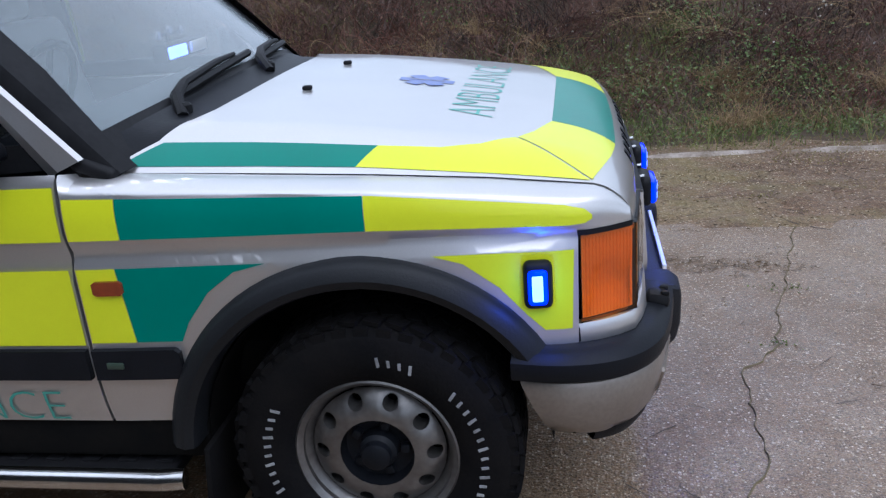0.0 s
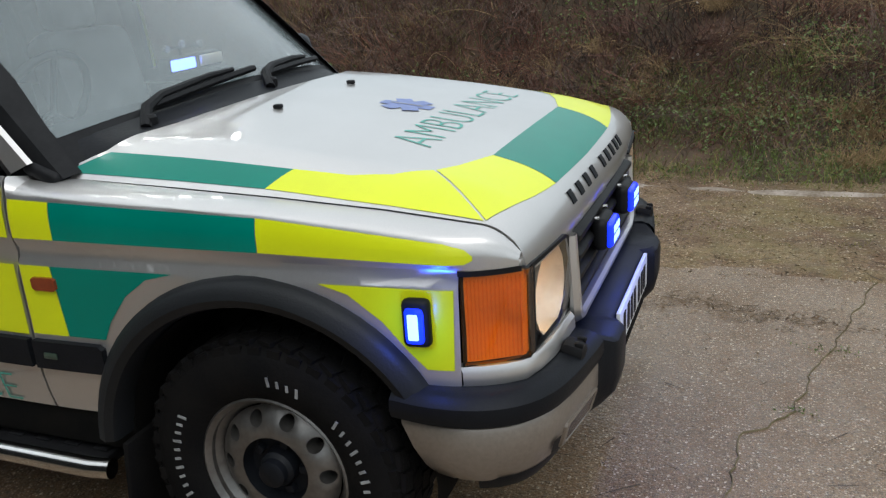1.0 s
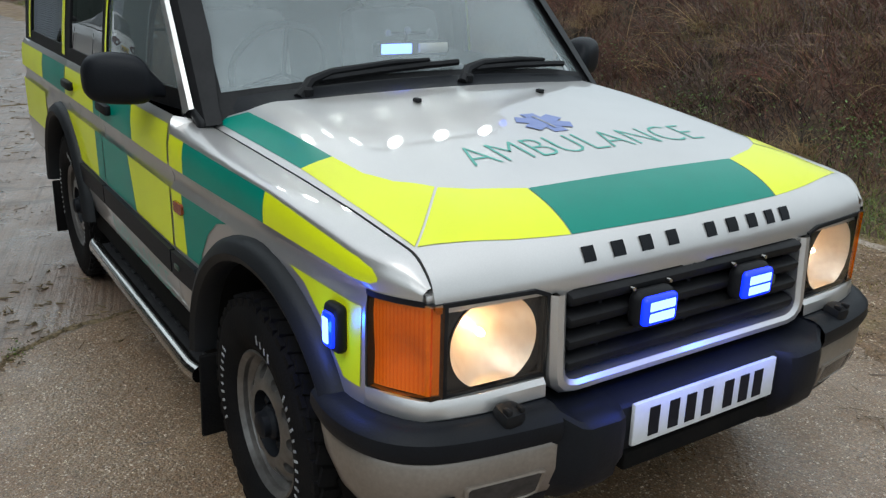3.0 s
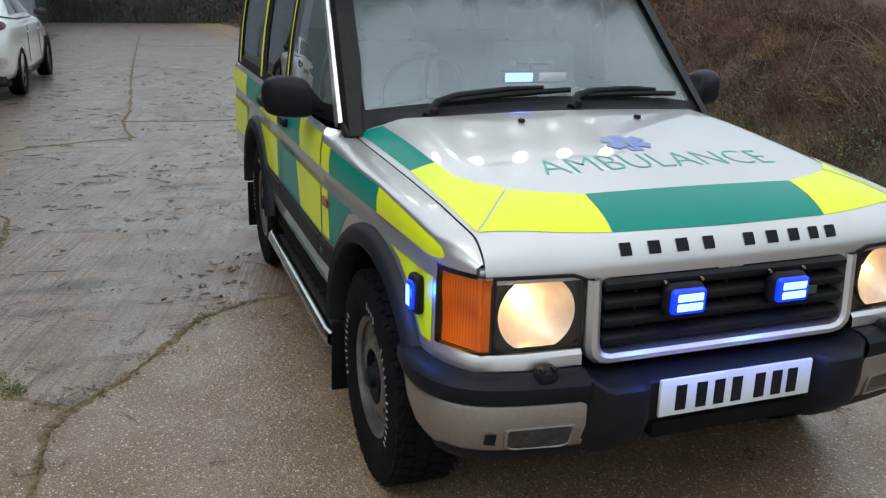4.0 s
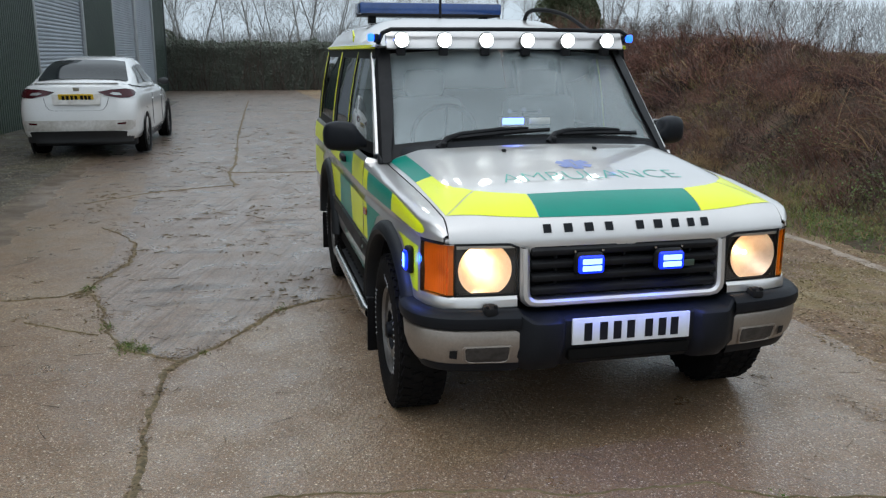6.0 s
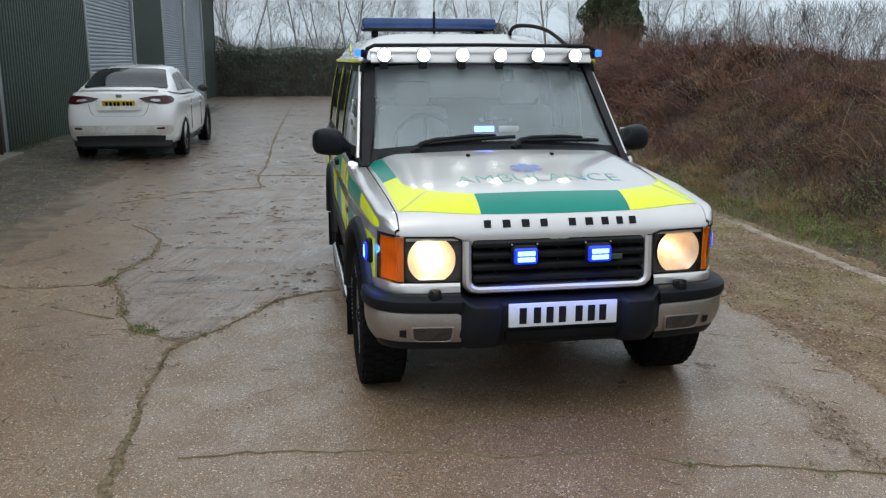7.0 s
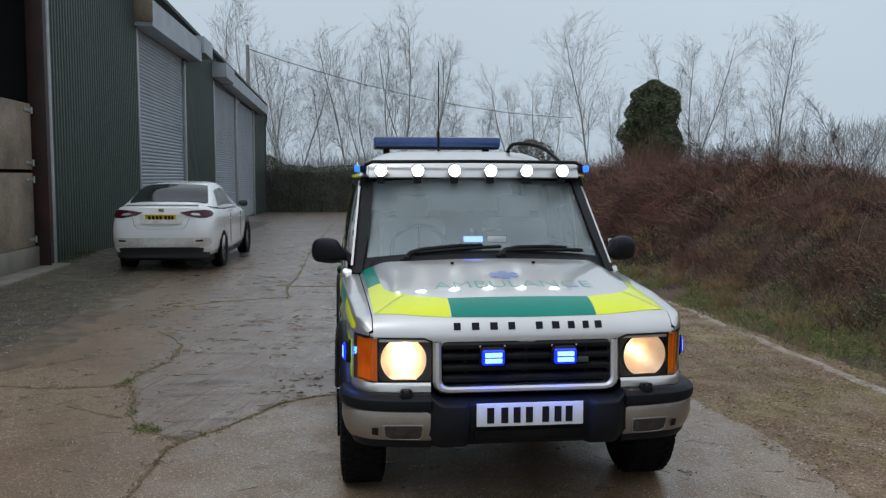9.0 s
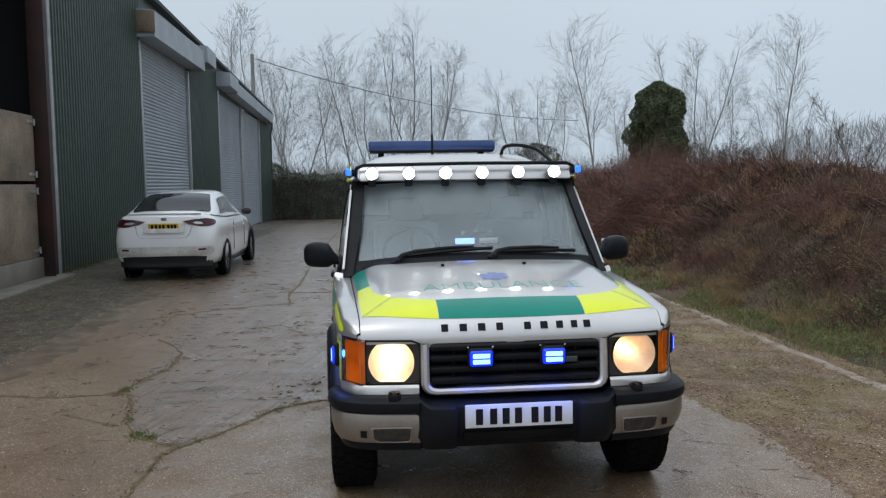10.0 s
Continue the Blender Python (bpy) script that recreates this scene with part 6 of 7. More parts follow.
low = lambda x, y: noise.noise((x * 0.5, y * 0.8, 21.0)) + 0.5 * noise.noise((x * 1.7, y * 1.9, 25.0)) - 0.24 * (y - 4.6) - min(0.5, 0.16 * max(0.0, -0.5 - x)) > 0.0
red = lambda x, y: noise.noise((x * 0.5, y * 0.5, 51.0)) + 0.25 * (y - 5.0) > -0.25
# Noise patches, not tied to the bank's shape, where dark stems act as shade.
shade_mask = lambda x, y: noise.noise((x * 0.55, y * 0.95, 111.0)) + 0.5 * noise.noise((x * 1.4, y * 1.8, 113.0)) > 0.0
pale = lambda x, y: not shade_mask(x, y) and noise.noise((x * 0.8, y * 0.9, 71.0)) > 0.0
for x0, x1, k, w, tall in ((-9, 7, 1.0, 0.0062, 1.0), (-24, -9, 0.55, 0.014, 1.15), (-56, -24, 0.30, 0.034, 1.35)):
    clumps("bramble_mound", int(950 * k), 52, x0, x1, 4.0, 9.2, (0.10 * tall, 0.42 * tall), w, 0.14, 0.45, BRAMBLE, "reddish brown mounds of dead bramble on the bank", "brambles", red)
    clumps("dry_stalks", int(1300 * k), 44, x0, x1, 3.9, 9.2, (0.08 * tall, 0.38 * tall), w, 0.13, 0.5, MAUVE, "grey-brown weathered stalks on the bank", "dry stalks", lambda x, y: not shade_mask(x, y))
    clumps("pale_grass", int(480 * k), 40, x0, x1, 3.85, 9.0, (0.10 * tall, 0.36 * tall), w * 0.85, 0.09, 0.55, STRAW, "pale dry grass leaning over the bank", "dry grass", pale)
    clumps("shade_stalks", int(1700 * k), 40, x0, x1, 4.2, 9.2, (0.10 * tall, 0.32 * tall), w, 0.15, 0.4, SHADESTEM, "dark stalks set in as shade between the brambles", "dry stalks", shade_mask)
    clumps("olive_grass", int(900 * k), 40, x0, x1, 4.2, 9.2, (0.08 * tall, 0.30 * tall), w * 0.85, 0.12, 0.5, OLIVE, "brownish olive grass between the brambles", "grass", lambda x, y: noise.noise((x * 0.45, y * 0.6, 101.0)) > -0.05)
    clumps("bank_grass", int(1300 * k), 46, x0, x1, 3.75, 6.4, (0.05 * tall, 0.24 * tall), w * 0.8, 0.11, 0.4, GRASS, "yellow-green grass low on the bank", "grass", low)
# longer bramble stems arching over the mounds
for n, x0, x1, r0, l0, l1 in ((5200, -9, 7, 0.0028, 0.2, 0.7), (3000, -24, -9, 0.006, 0.3, 0.9), (2200, -56, -24, 0.012, 0.4, 1.1)):
    p = bank_points(n, x0, x1, 4.3, 9.5)
    keep = np.array([noise.noise((x * 0.7, y * 0.9, 1.0)) > -0.1 for x, y, _ in p])
    p = p[keep]
    m = len(p)
    tall = np.clip((p[:, 1] - 3.9) / 1.5, 0.25, 1)
    stuff(strands("bramble_thicket", p, up(m, 0.75), rng.uniform(l0, l1, m) * tall, rng.uniform(0.5, 1.4, m) * r0, rng.uniform(0.1, 0.45, m), BRAMBLE, sag=0.35), "tangled dead brown bramble stems on the bank", "brambles")
p = bank_points(150, -12, 6, 4.8, 8.0)
p[:, 2] += 0.18
stuff(strands("fallen_stem", p, np.stack([rng.normal(0, 1, 150), rng.normal(-0.4, 0.6, 150), rng.normal(0.15, 0.15, 150)], 1), rng.uniform(0.3, 0.9, 150), rng.uniform(0.002, 0.004, 150), rng.uniform(0.1, 0.4, 150), STRAW, seg=6, sag=0.2), "pale dry stems lying over the brambles", "dry stems")
for n, x0, x1, s in ((30000, -9, 7, 0.030), (12000, -24, -9, 0.05), (5000, -56, -24, 0.10)):
    p = bank_points(n, x0, x1, 4.05, 8.0)
    tall = np.clip((p[:, 1] - 3.8) / 1.4, 0.15, 1) * np.clip((8.2 - p[:, 1]) / 1.5, 0.2, 1)
    p[:, 2] += 0.03 + rng.uniform(0, 0.30, n) ** 1.3 * tall
    clump = np.array([noise.noise((x * 1.1, y * 1.3, z * 1.5)) > -0.05 for x, y, z in p])
    p = p[clump]
    stuff(leaves("withered_leaves", p, rng.uniform(0.5, 1.4, len(p)) * s, BRACKEN, aspect=0.42), "withered brown leaves among the brambles", "dead leaves")
# green weeds in patches low on the bank
p = bank_points(26000, -16, 7, 3.75, 7.0)
keep = np.array([noise.noise((x * 0.55, y * 0.8, 21.0)) + 0.45 * noise.noise((x * 2.1, y * 2.1, 25.0)) - 0.14 * (y - 4.2) - min(0.4, 0.12 * max(0.0, -x)) > 0.30 for x, y, _ in p])
p = p[keep]
p[:, 2] += rng.uniform(0.03, 0.22, len(p))
stuff(leaves("weed_leaves", p, rng.uniform(0.014, 0.036, len(p)), WEED, flat=0.3, aspect=0.42), "green weed leaves low on the bank", "weeds")
# long stems bent over together, mound by mound
for count, per, x0, x1, r0, l0, l1, mtl, lab in ((190, 44, -9, 7, 0.0026, 0.25, 0.8, BRAMBLE, "reddish bramble stems bent over in sheaves"), (110, 34, -9, 7, 0.0022, 0.2, 0.6, MAUVE, "grey-brown stems bent over in sheaves"), (230, 40, -26, -9, 0.006, 0.5, 1.3, BRAMBLE, "reddish bramble stems bent over in sheaves"), (90, 34, 1, 7, 0.0018, 0.3, 0.75, STRAW, "straw stems bent over in sheaves")):
    c = bank_points(count, x0, x1, 4.5, 8.6)
    c = np.repeat(c, per, 0)
    tilt = np.repeat(rng.normal(0, 0.8, (count, 3)) * [1, 0.7, 0] + [-0.35, -0.35, 0.75], per, 0)
    m = len(c)
    c = c + rng.normal(0, 0.16, (m, 3)) * [1, 1, 0.1]
    stuff(strands("bent_stems", c, tilt + rng.normal(0, 0.28, (m, 3)), rng.uniform(l0, l1, m), rng.uniform(0.5, 1.4, m) * r0, rng.uniform(0.03, 0.2, m), mtl, seg=4, sag=0.5), lab, "brambles")
# pale canes arching out of the mounds in bundles
roots, ways = [], []
for k in range(46):
    x, y = rng.uniform(-13, 6), rng.uniform(5.0, 7.6)
    roots.append(np.tile([x, y, ground_z(x, y) + bank_z(x, y)], (16, 1)) + rng.normal(0, 0.10, (16, 3)) * [1, 1, 0.3])
    ways.append(np.array([rng.normal(-0.3, 0.9), rng.normal(-0.5, 0.4), 0.75]) + rng.normal(0, 0.35, (16, 3)))
roots, ways = np.concatenate(roots), np.concatenate(ways)
n = len(roots)
stuff(strands("dry_canes", roots, ways, rng.uniform(0.3, 0.85, n), rng.uniform(0.0022, 0.004, n), rng.uniform(0.05, 0.25, n), STRAW, seg=5, sag=0.35), "pale dry canes arching over the bank", "dry canes")
# chalk crumbs showing between the stems
p = bank_points(2600, -1, 7, 4.8, 8.2)
p = p[np.array([noise.noise((x * 0.6, y * 0.6, 81.0)) + 0.5 * noise.noise((x * 2.5, y * 2.5, 83.0)) > 0.22 for x, y, _ in p])]
p[:, 2] += rng.uniform(0.05, 0.16, len(p))
CRUMB = mat("chalk_crumb", (0.55, 0.52, 0.46), (0.36, 0.33, 0.28), 9.0, 0.9, vary=0.3)
stuff(leaves("chalk_crumbs", p, rng.uniform(0.010, 0.030, len(p)), CRUMB, flat=0.5, aspect=0.8), "pale chalk crumbs on the bank", "chalk")
# grass along the bank's foot
for n, x0, x1, wdt in ((17000, -8, 7, 0.005), (8000, -40, -8, 0.012)):
    y = 3.92 + rng.normal(0, 0.28, n)
    x = rng.uniform(x0, x1, n)
    keep = np.array([noise.noise((a * 0.9, b * 1.5, 31.0)) > -0.25 for a, b in zip(x, y)]) & (y > 3.45)
    x, y = x[keep], y[keep]
    p = np.stack([x, y, [ground_z(a, b) + bank_z(a, b) - 0.03 for a, b in zip(x, y)]], 1)
    m = len(p)
    for part_, mtl, nm, lab in ((slice(0, int(m * 0.8)), GRASS, "grass_strip", "yellow-green grass along the foot of the bank"), (slice(int(m * 0.8), m), STRAW, "straw_strip", "dry grass along the foot of the bank")):
        q = p[part_]
        stuff(blades(nm, q, up(len(q), 0.55), rng.uniform(0.04, 0.17, len(q)), np.full(len(q), wdt), mtl, rng.uniform(0.1, 0.5, len(q))), lab, "grass")
# low leafy weeds along the foot, in patches
n = 13000
x, y = rng.uniform(-14, 7, n), 3.74 + rng.normal(0, 0.17, n)
keep = np.array([noise.noise((a * 0.8, b * 1.5, 131.0)) + 0.6 * noise.noise((a * 3.1, b * 4, 133.0)) > 0.05 for a, b in zip(x, y)]) & (y > 3.52)
x, y = x[keep], y[keep]
p = np.stack([x, y, [ground_z(a, b) + bank_z(a, b) + 0.01 for a, b in zip(x, y)]], 1)
p[:, 2] += rng.uniform(0, 0.07, len(p))
FOOTWEED = mat("foot_weed_leaf", (0.075, 0.130, 0.028), (0.125, 0.160, 0.044), 3.0, 0.6, vary=0.35)
stuff(leaves("foot_weeds", p, rng.uniform(0.012, 0.032, len(p)), FOOTWEED, flat=0.55, aspect=0.55), "low green weeds along the foot of the bank", "weeds")
# leafy green clumps on the lower bank
p = []
for x, y, sp, n in ((-0.5, 5.5, 0.20, 260), (-0.15, 5.65, 0.16, 200), (0.4, 6.0, 0.14, 150), (0.55, 6.35, 0.12, 110), (1.5, 5.2, 0.14, 170), (1.95, 4.75, 0.30, 420), (2.4, 4.55, 0.26, 330), (1.25, 6.15, 0.12, 100), (0.25, 4.45, 0.20, 240), (0.85, 4.35, 0.18, 200), (1.45, 4.35, 0.22, 260), (-1.6, 4.6, 0.22, 240), (-3.2, 4.5, 0.25, 260), (-5.0, 4.7, 0.28, 260)):
    n *= 2
    c = rng.normal(0, sp, (n, 3)) * [1.2, 0.8, 0] + [x, y, 0]
    c[:, 2] = [ground_z(a, b) + bank_z(a, b) for a, b, _ in c] + rng.uniform(0.02, 0.30, n) * rng.uniform(0.4, 1.0, n)
    p.append(c)
p = np.concatenate(p)
BANKWEED = mat("bank_weed_leaf", (0.088, 0.150, 0.030), (0.135, 0.165, 0.048), 3.0, 0.5, vary=0.35)
stuff(leaves("bank_weeds", p, rng.uniform(0.014, 0.040, len(p)), BANKWEED, flat=0.45, aspect=0.6), "leafy green weeds among the brambles on the bank", "weeds")
# pale tussocks
for k in range(64):
    x = rng.uniform(-14, 6)
    y = 3.95 + 1.7 * rng.uniform(0, 1) ** 2.0
    n = 190
    base = np.tile([x, y, ground_z(x, y) + bank_z(x, y) - 0.03], (n, 1)) + rng.normal(0, 0.06, (n, 3)) * [1, 1, 0.1]
    ob = strands("grass_tussock", base, up(n, 0.6), rng.uniform(0.14, 0.40, n), rng.uniform(0.0014, 0.0028, n), rng.uniform(0.1, 0.5, n), STRAW, seg=4, sag=0.6)
    tagged(ob, "pale dry grass tussock on the bank", "grass tussock", "grass tussocks")
# chalky ridge at the verge's edge
rows = []
for i in range(260):
    x = -40 + i * 0.18
    yc = 3.36 + 0.012 * max(0, -x) * 1.9 * (1 if x > -14 else 14 / -x) + 0.06 * noise.noise((x * 0.8, 0, 3))
    wd = 0.10 + 0.05 * noise.noise((x * 1.7, 4, 3)) + 0.05 * noise.noise((x * 7.1, 4, 3))
    hgt = 0.030 + 0.016 * noise.noise((x * 2.3, 8, 3))
    rows.append([(x, yc + wd * q, ground_z(x, yc) - 0.03 + hgt * (1 - q * q) + 0.012 * noise.noise((x * 9, q * 3, 1))) for q in (-1, -0.5, 0, 0.5, 1)])
b = loft(bmesh.new(), rows)
tagged(part("chalk_ridge", b, CHALK, None, "low chalky ridge of soil along the verge"), kind="structure")
# wet mud washed along the gravel strip
rows = []
for i in range(500):
    x = -13 + i * 0.052
    y0 = -4.10 - 0.10 * noise.noise((x * 0.7, 5, 2))
    y1 = -3.70 + 0.20 * noise.noise((x * 0.6, 1, 6)) + 0.12 * noise.noise((x * 2.7, 1, 6)) + 0.06 * noise.noise((x * 9.0, 1, 6))
    y1 = lerp(y0 + 0.01, y1, min(1.0, (x + 13) / 1.5, (13 - x) / 1.5))
    rows.append([(x, lerp(y0, y1, q), ground_z(x, lerp(y0, y1, q)) + (0.021 if q < 0.4 else 0.006 if q < 1 else -0.006)) for q in (0, 0.2, 0.5, 0.88, 1)])
MUD = mat("wet_mud", (0.165, 0.112, 0.066), (0.072, 0.052, 0.032), 3.0, 0.5, 0, 0.5, 0.4, 60, rough2=0.85)
tagged(part("mud_strip", loft(bmesh.new(), rows), MUD, None, "dark wet mud between the slab and the gravel"), kind="structure")
# moss and short grass on the verge, in patches
n = 60000
p = np.stack([rng.uniform(-12, 6, n), rng.uniform(1.9, 3.75, n), np.zeros(n)], 1)
patchy = np.array([noise.noise((x * 0.7, y * 1.6, 41.0)) + 0.4 * noise.noise((x * 3, y * 4, 43.0)) for x, y, _ in p])
p[:, 2] = [ground_z(x, y) - 0.006 for x, y, _ in p]
for sel, mtl, nm, lab in ((patchy > 0.12, MOSS, "verge_moss", "short moss and grass on the verge"), ((patchy < -0.30), OLIVE, "verge_turf", "short brownish turf on the verge")):
    q = p[sel]
    stuff(blades(nm, q, up(len(q), 0.9), rng.uniform(0.006, 0.026, len(q)), rng.uniform(0.002, 0.0045, len(q)), mtl, rng.uniform(0.1, 0.4, len(q))), lab, "grass")


# small stones
def stones(name, n, x0, x1, y0, y1, s0, s1, label, material=PEBBLE):
    base = np.array([(1, 0, 0), (-1, 0, 0), (0, 1, 0), (0, -1, 0), (0, 0, 1), (0, 0, -1)], float)
    tri = np.array([(0, 2, 4), (2, 1, 4), (1, 3, 4), (3, 0, 4), (2, 0, 5), (1, 2, 5), (3, 1, 5), (0, 3, 5)])
    c = np.stack([rng.uniform(x0, x1, n), rng.uniform(y0, y1, n), np.zeros(n)], 1)
    s = rng.uniform(s0, s1, n) * rng.uniform(0.5, 1, n)
    c[:, 2] = [ground_z(x, y) for x, y, _ in c]
    c[:, 2] += s * 0.12 - (0.012 if y0 > 1.7 else 0) + (0.021 if y1 < -3.5 else 0)
    a = rng.uniform(0, math.tau, n)
    sc = rng.uniform(0.6, 1.2, (n, 6, 1))
    v = base[None] * sc * s[:, None, None]
    v[:, :, 2] *= 0.45
    ca, sa = np.cos(a)[:, None], np.sin(a)[:, None]
    v = np.stack([v[:, :, 0] * ca - v[:, :, 1] * sa, v[:, :, 0] * sa + v[:, :, 1] * ca, v[:, :, 2]], 2) + c[:, None, :]
    f = (tri[None] + (np.arange(n) * 6)[:, None, None]).reshape(-1, 3)
    return stuff(raw(name, v.reshape(-1, 3).tolist(), f.tolist(), material), label, "grit")


stones("grit", 27000, -2.0, 3.4, -3.4, 1.8, 0.002, 0.0064, "loose grit scattered over the concrete")
stones("grit", 15000, -3.0, 3.0, -4.3, -3.0, 0.003, 0.0080, "coarse grit washed to the edge of the concrete")
stones("verge_stones", 16000, -8, 5, 1.75, 3.7, 0.003, 0.011, "small stones in the verge")
# straw, leaf and bark crumbs flattened into the verge
n = 34000
p = np.stack([rng.uniform(-9, 5, n), rng.uniform(1.72, 3.7, n), np.zeros(n)], 1)
p = p[np.array([noise.noise((x * 1.3, y * 2.6, 141.0)) + 0.6 * noise.noise((x * 5, y * 7, 143.0)) > -0.12 for x, y, _ in p])]
p[:, 2] = [ground_z(x, y) + 0.006 + 0.022 * noise.noise((x * 0.9, y * 1.2, 4)) * min(1, max(0.25, (y - 1.7) * 2)) - (0.010 if y > 2.3 else 0) for x, y, _ in p]
VERGEBITS = mat("verge_crumbs", (0.30, 0.215, 0.115), (0.090, 0.060, 0.034), 9.0, 0.8, vary=0.65)
stuff(leaves("verge_litter", p, rng.uniform(0.006, 0.030, len(p)), VERGEBITS, flat=0.94, aspect=0.28), "straw and leaf crumbs trodden into the verge", "litter")
DULLSTONE = mat("dull_gravel_stone", (0.29, 0.255, 0.19), (0.09, 0.075, 0.05), 9.0, 0.7, vary=0.6)
stones("side_gravel", 18000, -13, -1, -6.3, -4.00, 0.006, 0.017, "dull brown gravel beside the barn", DULLSTONE)
n = 950
p = np.stack([rng.uniform(-16, -1.5, n), rng.uniform(-3.4, 1.6, n), np.zeros(n)], 1)
keep = np.array([noise.noise((x * 0.8, y * 0.8, 61.0)) > -0.05 for x, y, _ in p])
p = p[keep]
for k in range(3):
    q = p + rng.normal(0, 0.03, p.shape) * [1, 1, 0]
    q[:, 2] = [ground_z(x, y) + 0.004 for x, y, _ in q]
    m = len(q)
    a = rng.uniform(0, math.tau, m)
    stuff(strands("mud_crumbs", q, np.stack([np.cos(a) * 0.5, np.sin(a), np.full(m, 0.03)], 1), rng.uniform(0.015, 0.08, m), rng.uniform(0.002, 0.006, m), rng.uniform(0.1, 0.4, m) * 0.4, SOIL, seg=3, sides=4, sag=0.0), "crumbs of mud and dead leaf on the concrete", "mud")
# dead leaf litter, in drifts: on the old slab, along the cracks' meeting and beside the verge
drift = [(rng.uniform(-15, -1.0), rng.uniform(-3.3, 1.5), rng.uniform(0.03, 0.16), int(rng.integers(6, 26))) for _ in range(320)]
drift += [(rng.uniform(-1.2, 3.4), rng.uniform(-3.3, 1.5), rng.uniform(0.03, 0.10), int(rng.integers(3, 9))) for _ in range(60)]
drift += [(0.2, 1.05, 0.06, 30), (0.35, -3.0, 0.14, 70), (0.75, -2.9, 0.10, 50)]
drift += [(-0.8, -1.98, 0.06, 90), (-0.9, -1.86, 0.07, 90), (-1.2, -1.6, 0.06, 80), (-1.5, -1.4, 0.05, 60), (1.7, -2.02, 0.06, 70), (2.2, -2.05, 0.07, 80), (-0.3, -2.0, 0.04, 50)]
q = np.concatenate([np.stack([x + rng.normal(0, sp * 0.55, k), y + rng.normal(0, sp * 1.35, k), np.zeros(k)], 1) for x, y, sp, k in drift])
x = 0.45 + 1.2 * rng.beta(1.6, 1.2, 750)
y = 1.34 - 0.10 * (x - 0.45) + rng.normal(0, 0.055, 750) + 0.05 * np.sin(x * 9)
keep = np.array([noise.noise((a_ * 5, b_ * 9, 91.0)) > -0.25 for a_, b_ in zip(x, y)])
q = np.concatenate([q, np.stack([x, y, x * 0], 1)[keep]])
q[:, 2] = [ground_z(x, y) + 0.006 for x, y, _ in q]
LITTER = mat("dead_leaf_litter", (0.21, 0.145, 0.085), (0.11, 0.078, 0.045), 3.0, 0.75, vary=0.5)
stuff(leaves("leaf_litter", q, rng.uniform(0.005, 0.021, len(q)), LITTER, flat=0.93, aspect=0.4), "wet brown leaf litter on the concrete", "dead leaves")
a = rng.uniform(0, math.tau, len(q) // 4)
stuff(strands("litter_stalks", q[::4][:len(a)], np.stack([np.cos(a), np.sin(a) * 0.6, np.full(len(a), 0.04)], 1), rng.uniform(0.02, 0.09, len(a)), rng.uniform(0.001, 0.0022, len(a)), rng.uniform(0.02, 0.12, len(a)), LITTER, seg=3, sag=0.0), "thin stalks among the leaf litter", "twigs")
n = 700
p = np.stack([rng.uniform(-14.5, -12.2, n), -6.2 + rng.normal(0, 0.08, n), np.full(n, 0.03)], 1)
p[:, 2] += rng.uniform(0, 0.13, n)
WALLWEED = mat("wall_weed_leaf", (0.055, 0.080, 0.028), (0.085, 0.095, 0.040), 2.0, 0.7, vary=0.4)
stuff(leaves("wall_weeds", p, rng.uniform(0.02, 0.05, n), WALLWEED, flat=0.2, aspect=0.4), "green weeds at the foot of the barn wall", "weeds")
# wind-blown twigs
n = 420
p = np.stack([rng.uniform(-12, 3.5, n), rng.uniform(-3.5, 3.0, n), np.zeros(n)], 1)
p[:, 2] = [ground_z(x, y) + 0.004 for x, y, _ in p]
a = rng.uniform(0, math.tau, n)
stuff(strands("fallen_twigs", p, np.stack([np.cos(a), np.sin(a), np.full(n, 0.02)], 1), rng.uniform(0.04, 0.20, n), rng.uniform(0.0012, 0.0028, n), rng.uniform(0.05, 0.3, n) * 0.3, TWIG, seg=3, sag=0.0), "thin twigs blown over the yard", "twigs")


# cracks in the slab, filled with soil
def crack(pts, w0, w1, seed):
    rows = []
    dense = []
    for (x0, y0), (x1, y1) in zip(pts, pts[1:]):
        k = max(2, int(math.dist((x0, y0), (x1, y1)) / 0.03))
        dense += [(lerp(x0, x1, i / k), lerp(y0, y1, i / k)) for i in range(k)]
    dense.append(pts[-1])
    for i, (x, y) in enumerate(dense):
        q, r = dense[min(i + 1, len(dense) - 1)], dense[max(i - 1, 0)]
        d = Vector((q[0] - r[0], q[1] - r[1])).normalized()
        jx = 0.022 * noise.noise((x * 7, y * 7, seed)) + 0.016 * noise.noise((x * 23, y * 23, seed))
        w = lerp(w0, w1, 0.5 + 0.5 * noise.noise((x * 4, y * 4, seed + 3))) * (0.8 + 0.5 * noise.noise((x * 19, y * 19, seed)))
        w *= 0.85 * (0.35 + 0.9 * max(0.0, 0.55 + 0.9 * noise.noise((x * 2.3, y * 2.3, seed + 9))))
        z = ground_z(x, y) + 0.004
        rows.append([(x - d.y * (jx + w * e * (1 + 0.75 * noise.noise((x * 33, y * 33, seed + 5 * e)))), y + d.x * (jx + w * e * (1 + 0.75 * noise.noise((x * 33, y * 33, seed + 5 * e)))), z + (0.003 if abs(e) < 0.5 else -0.004)) for e in (-1, -0.3, 0.3, 1)])
    return loft(bmesh.new(), rows)


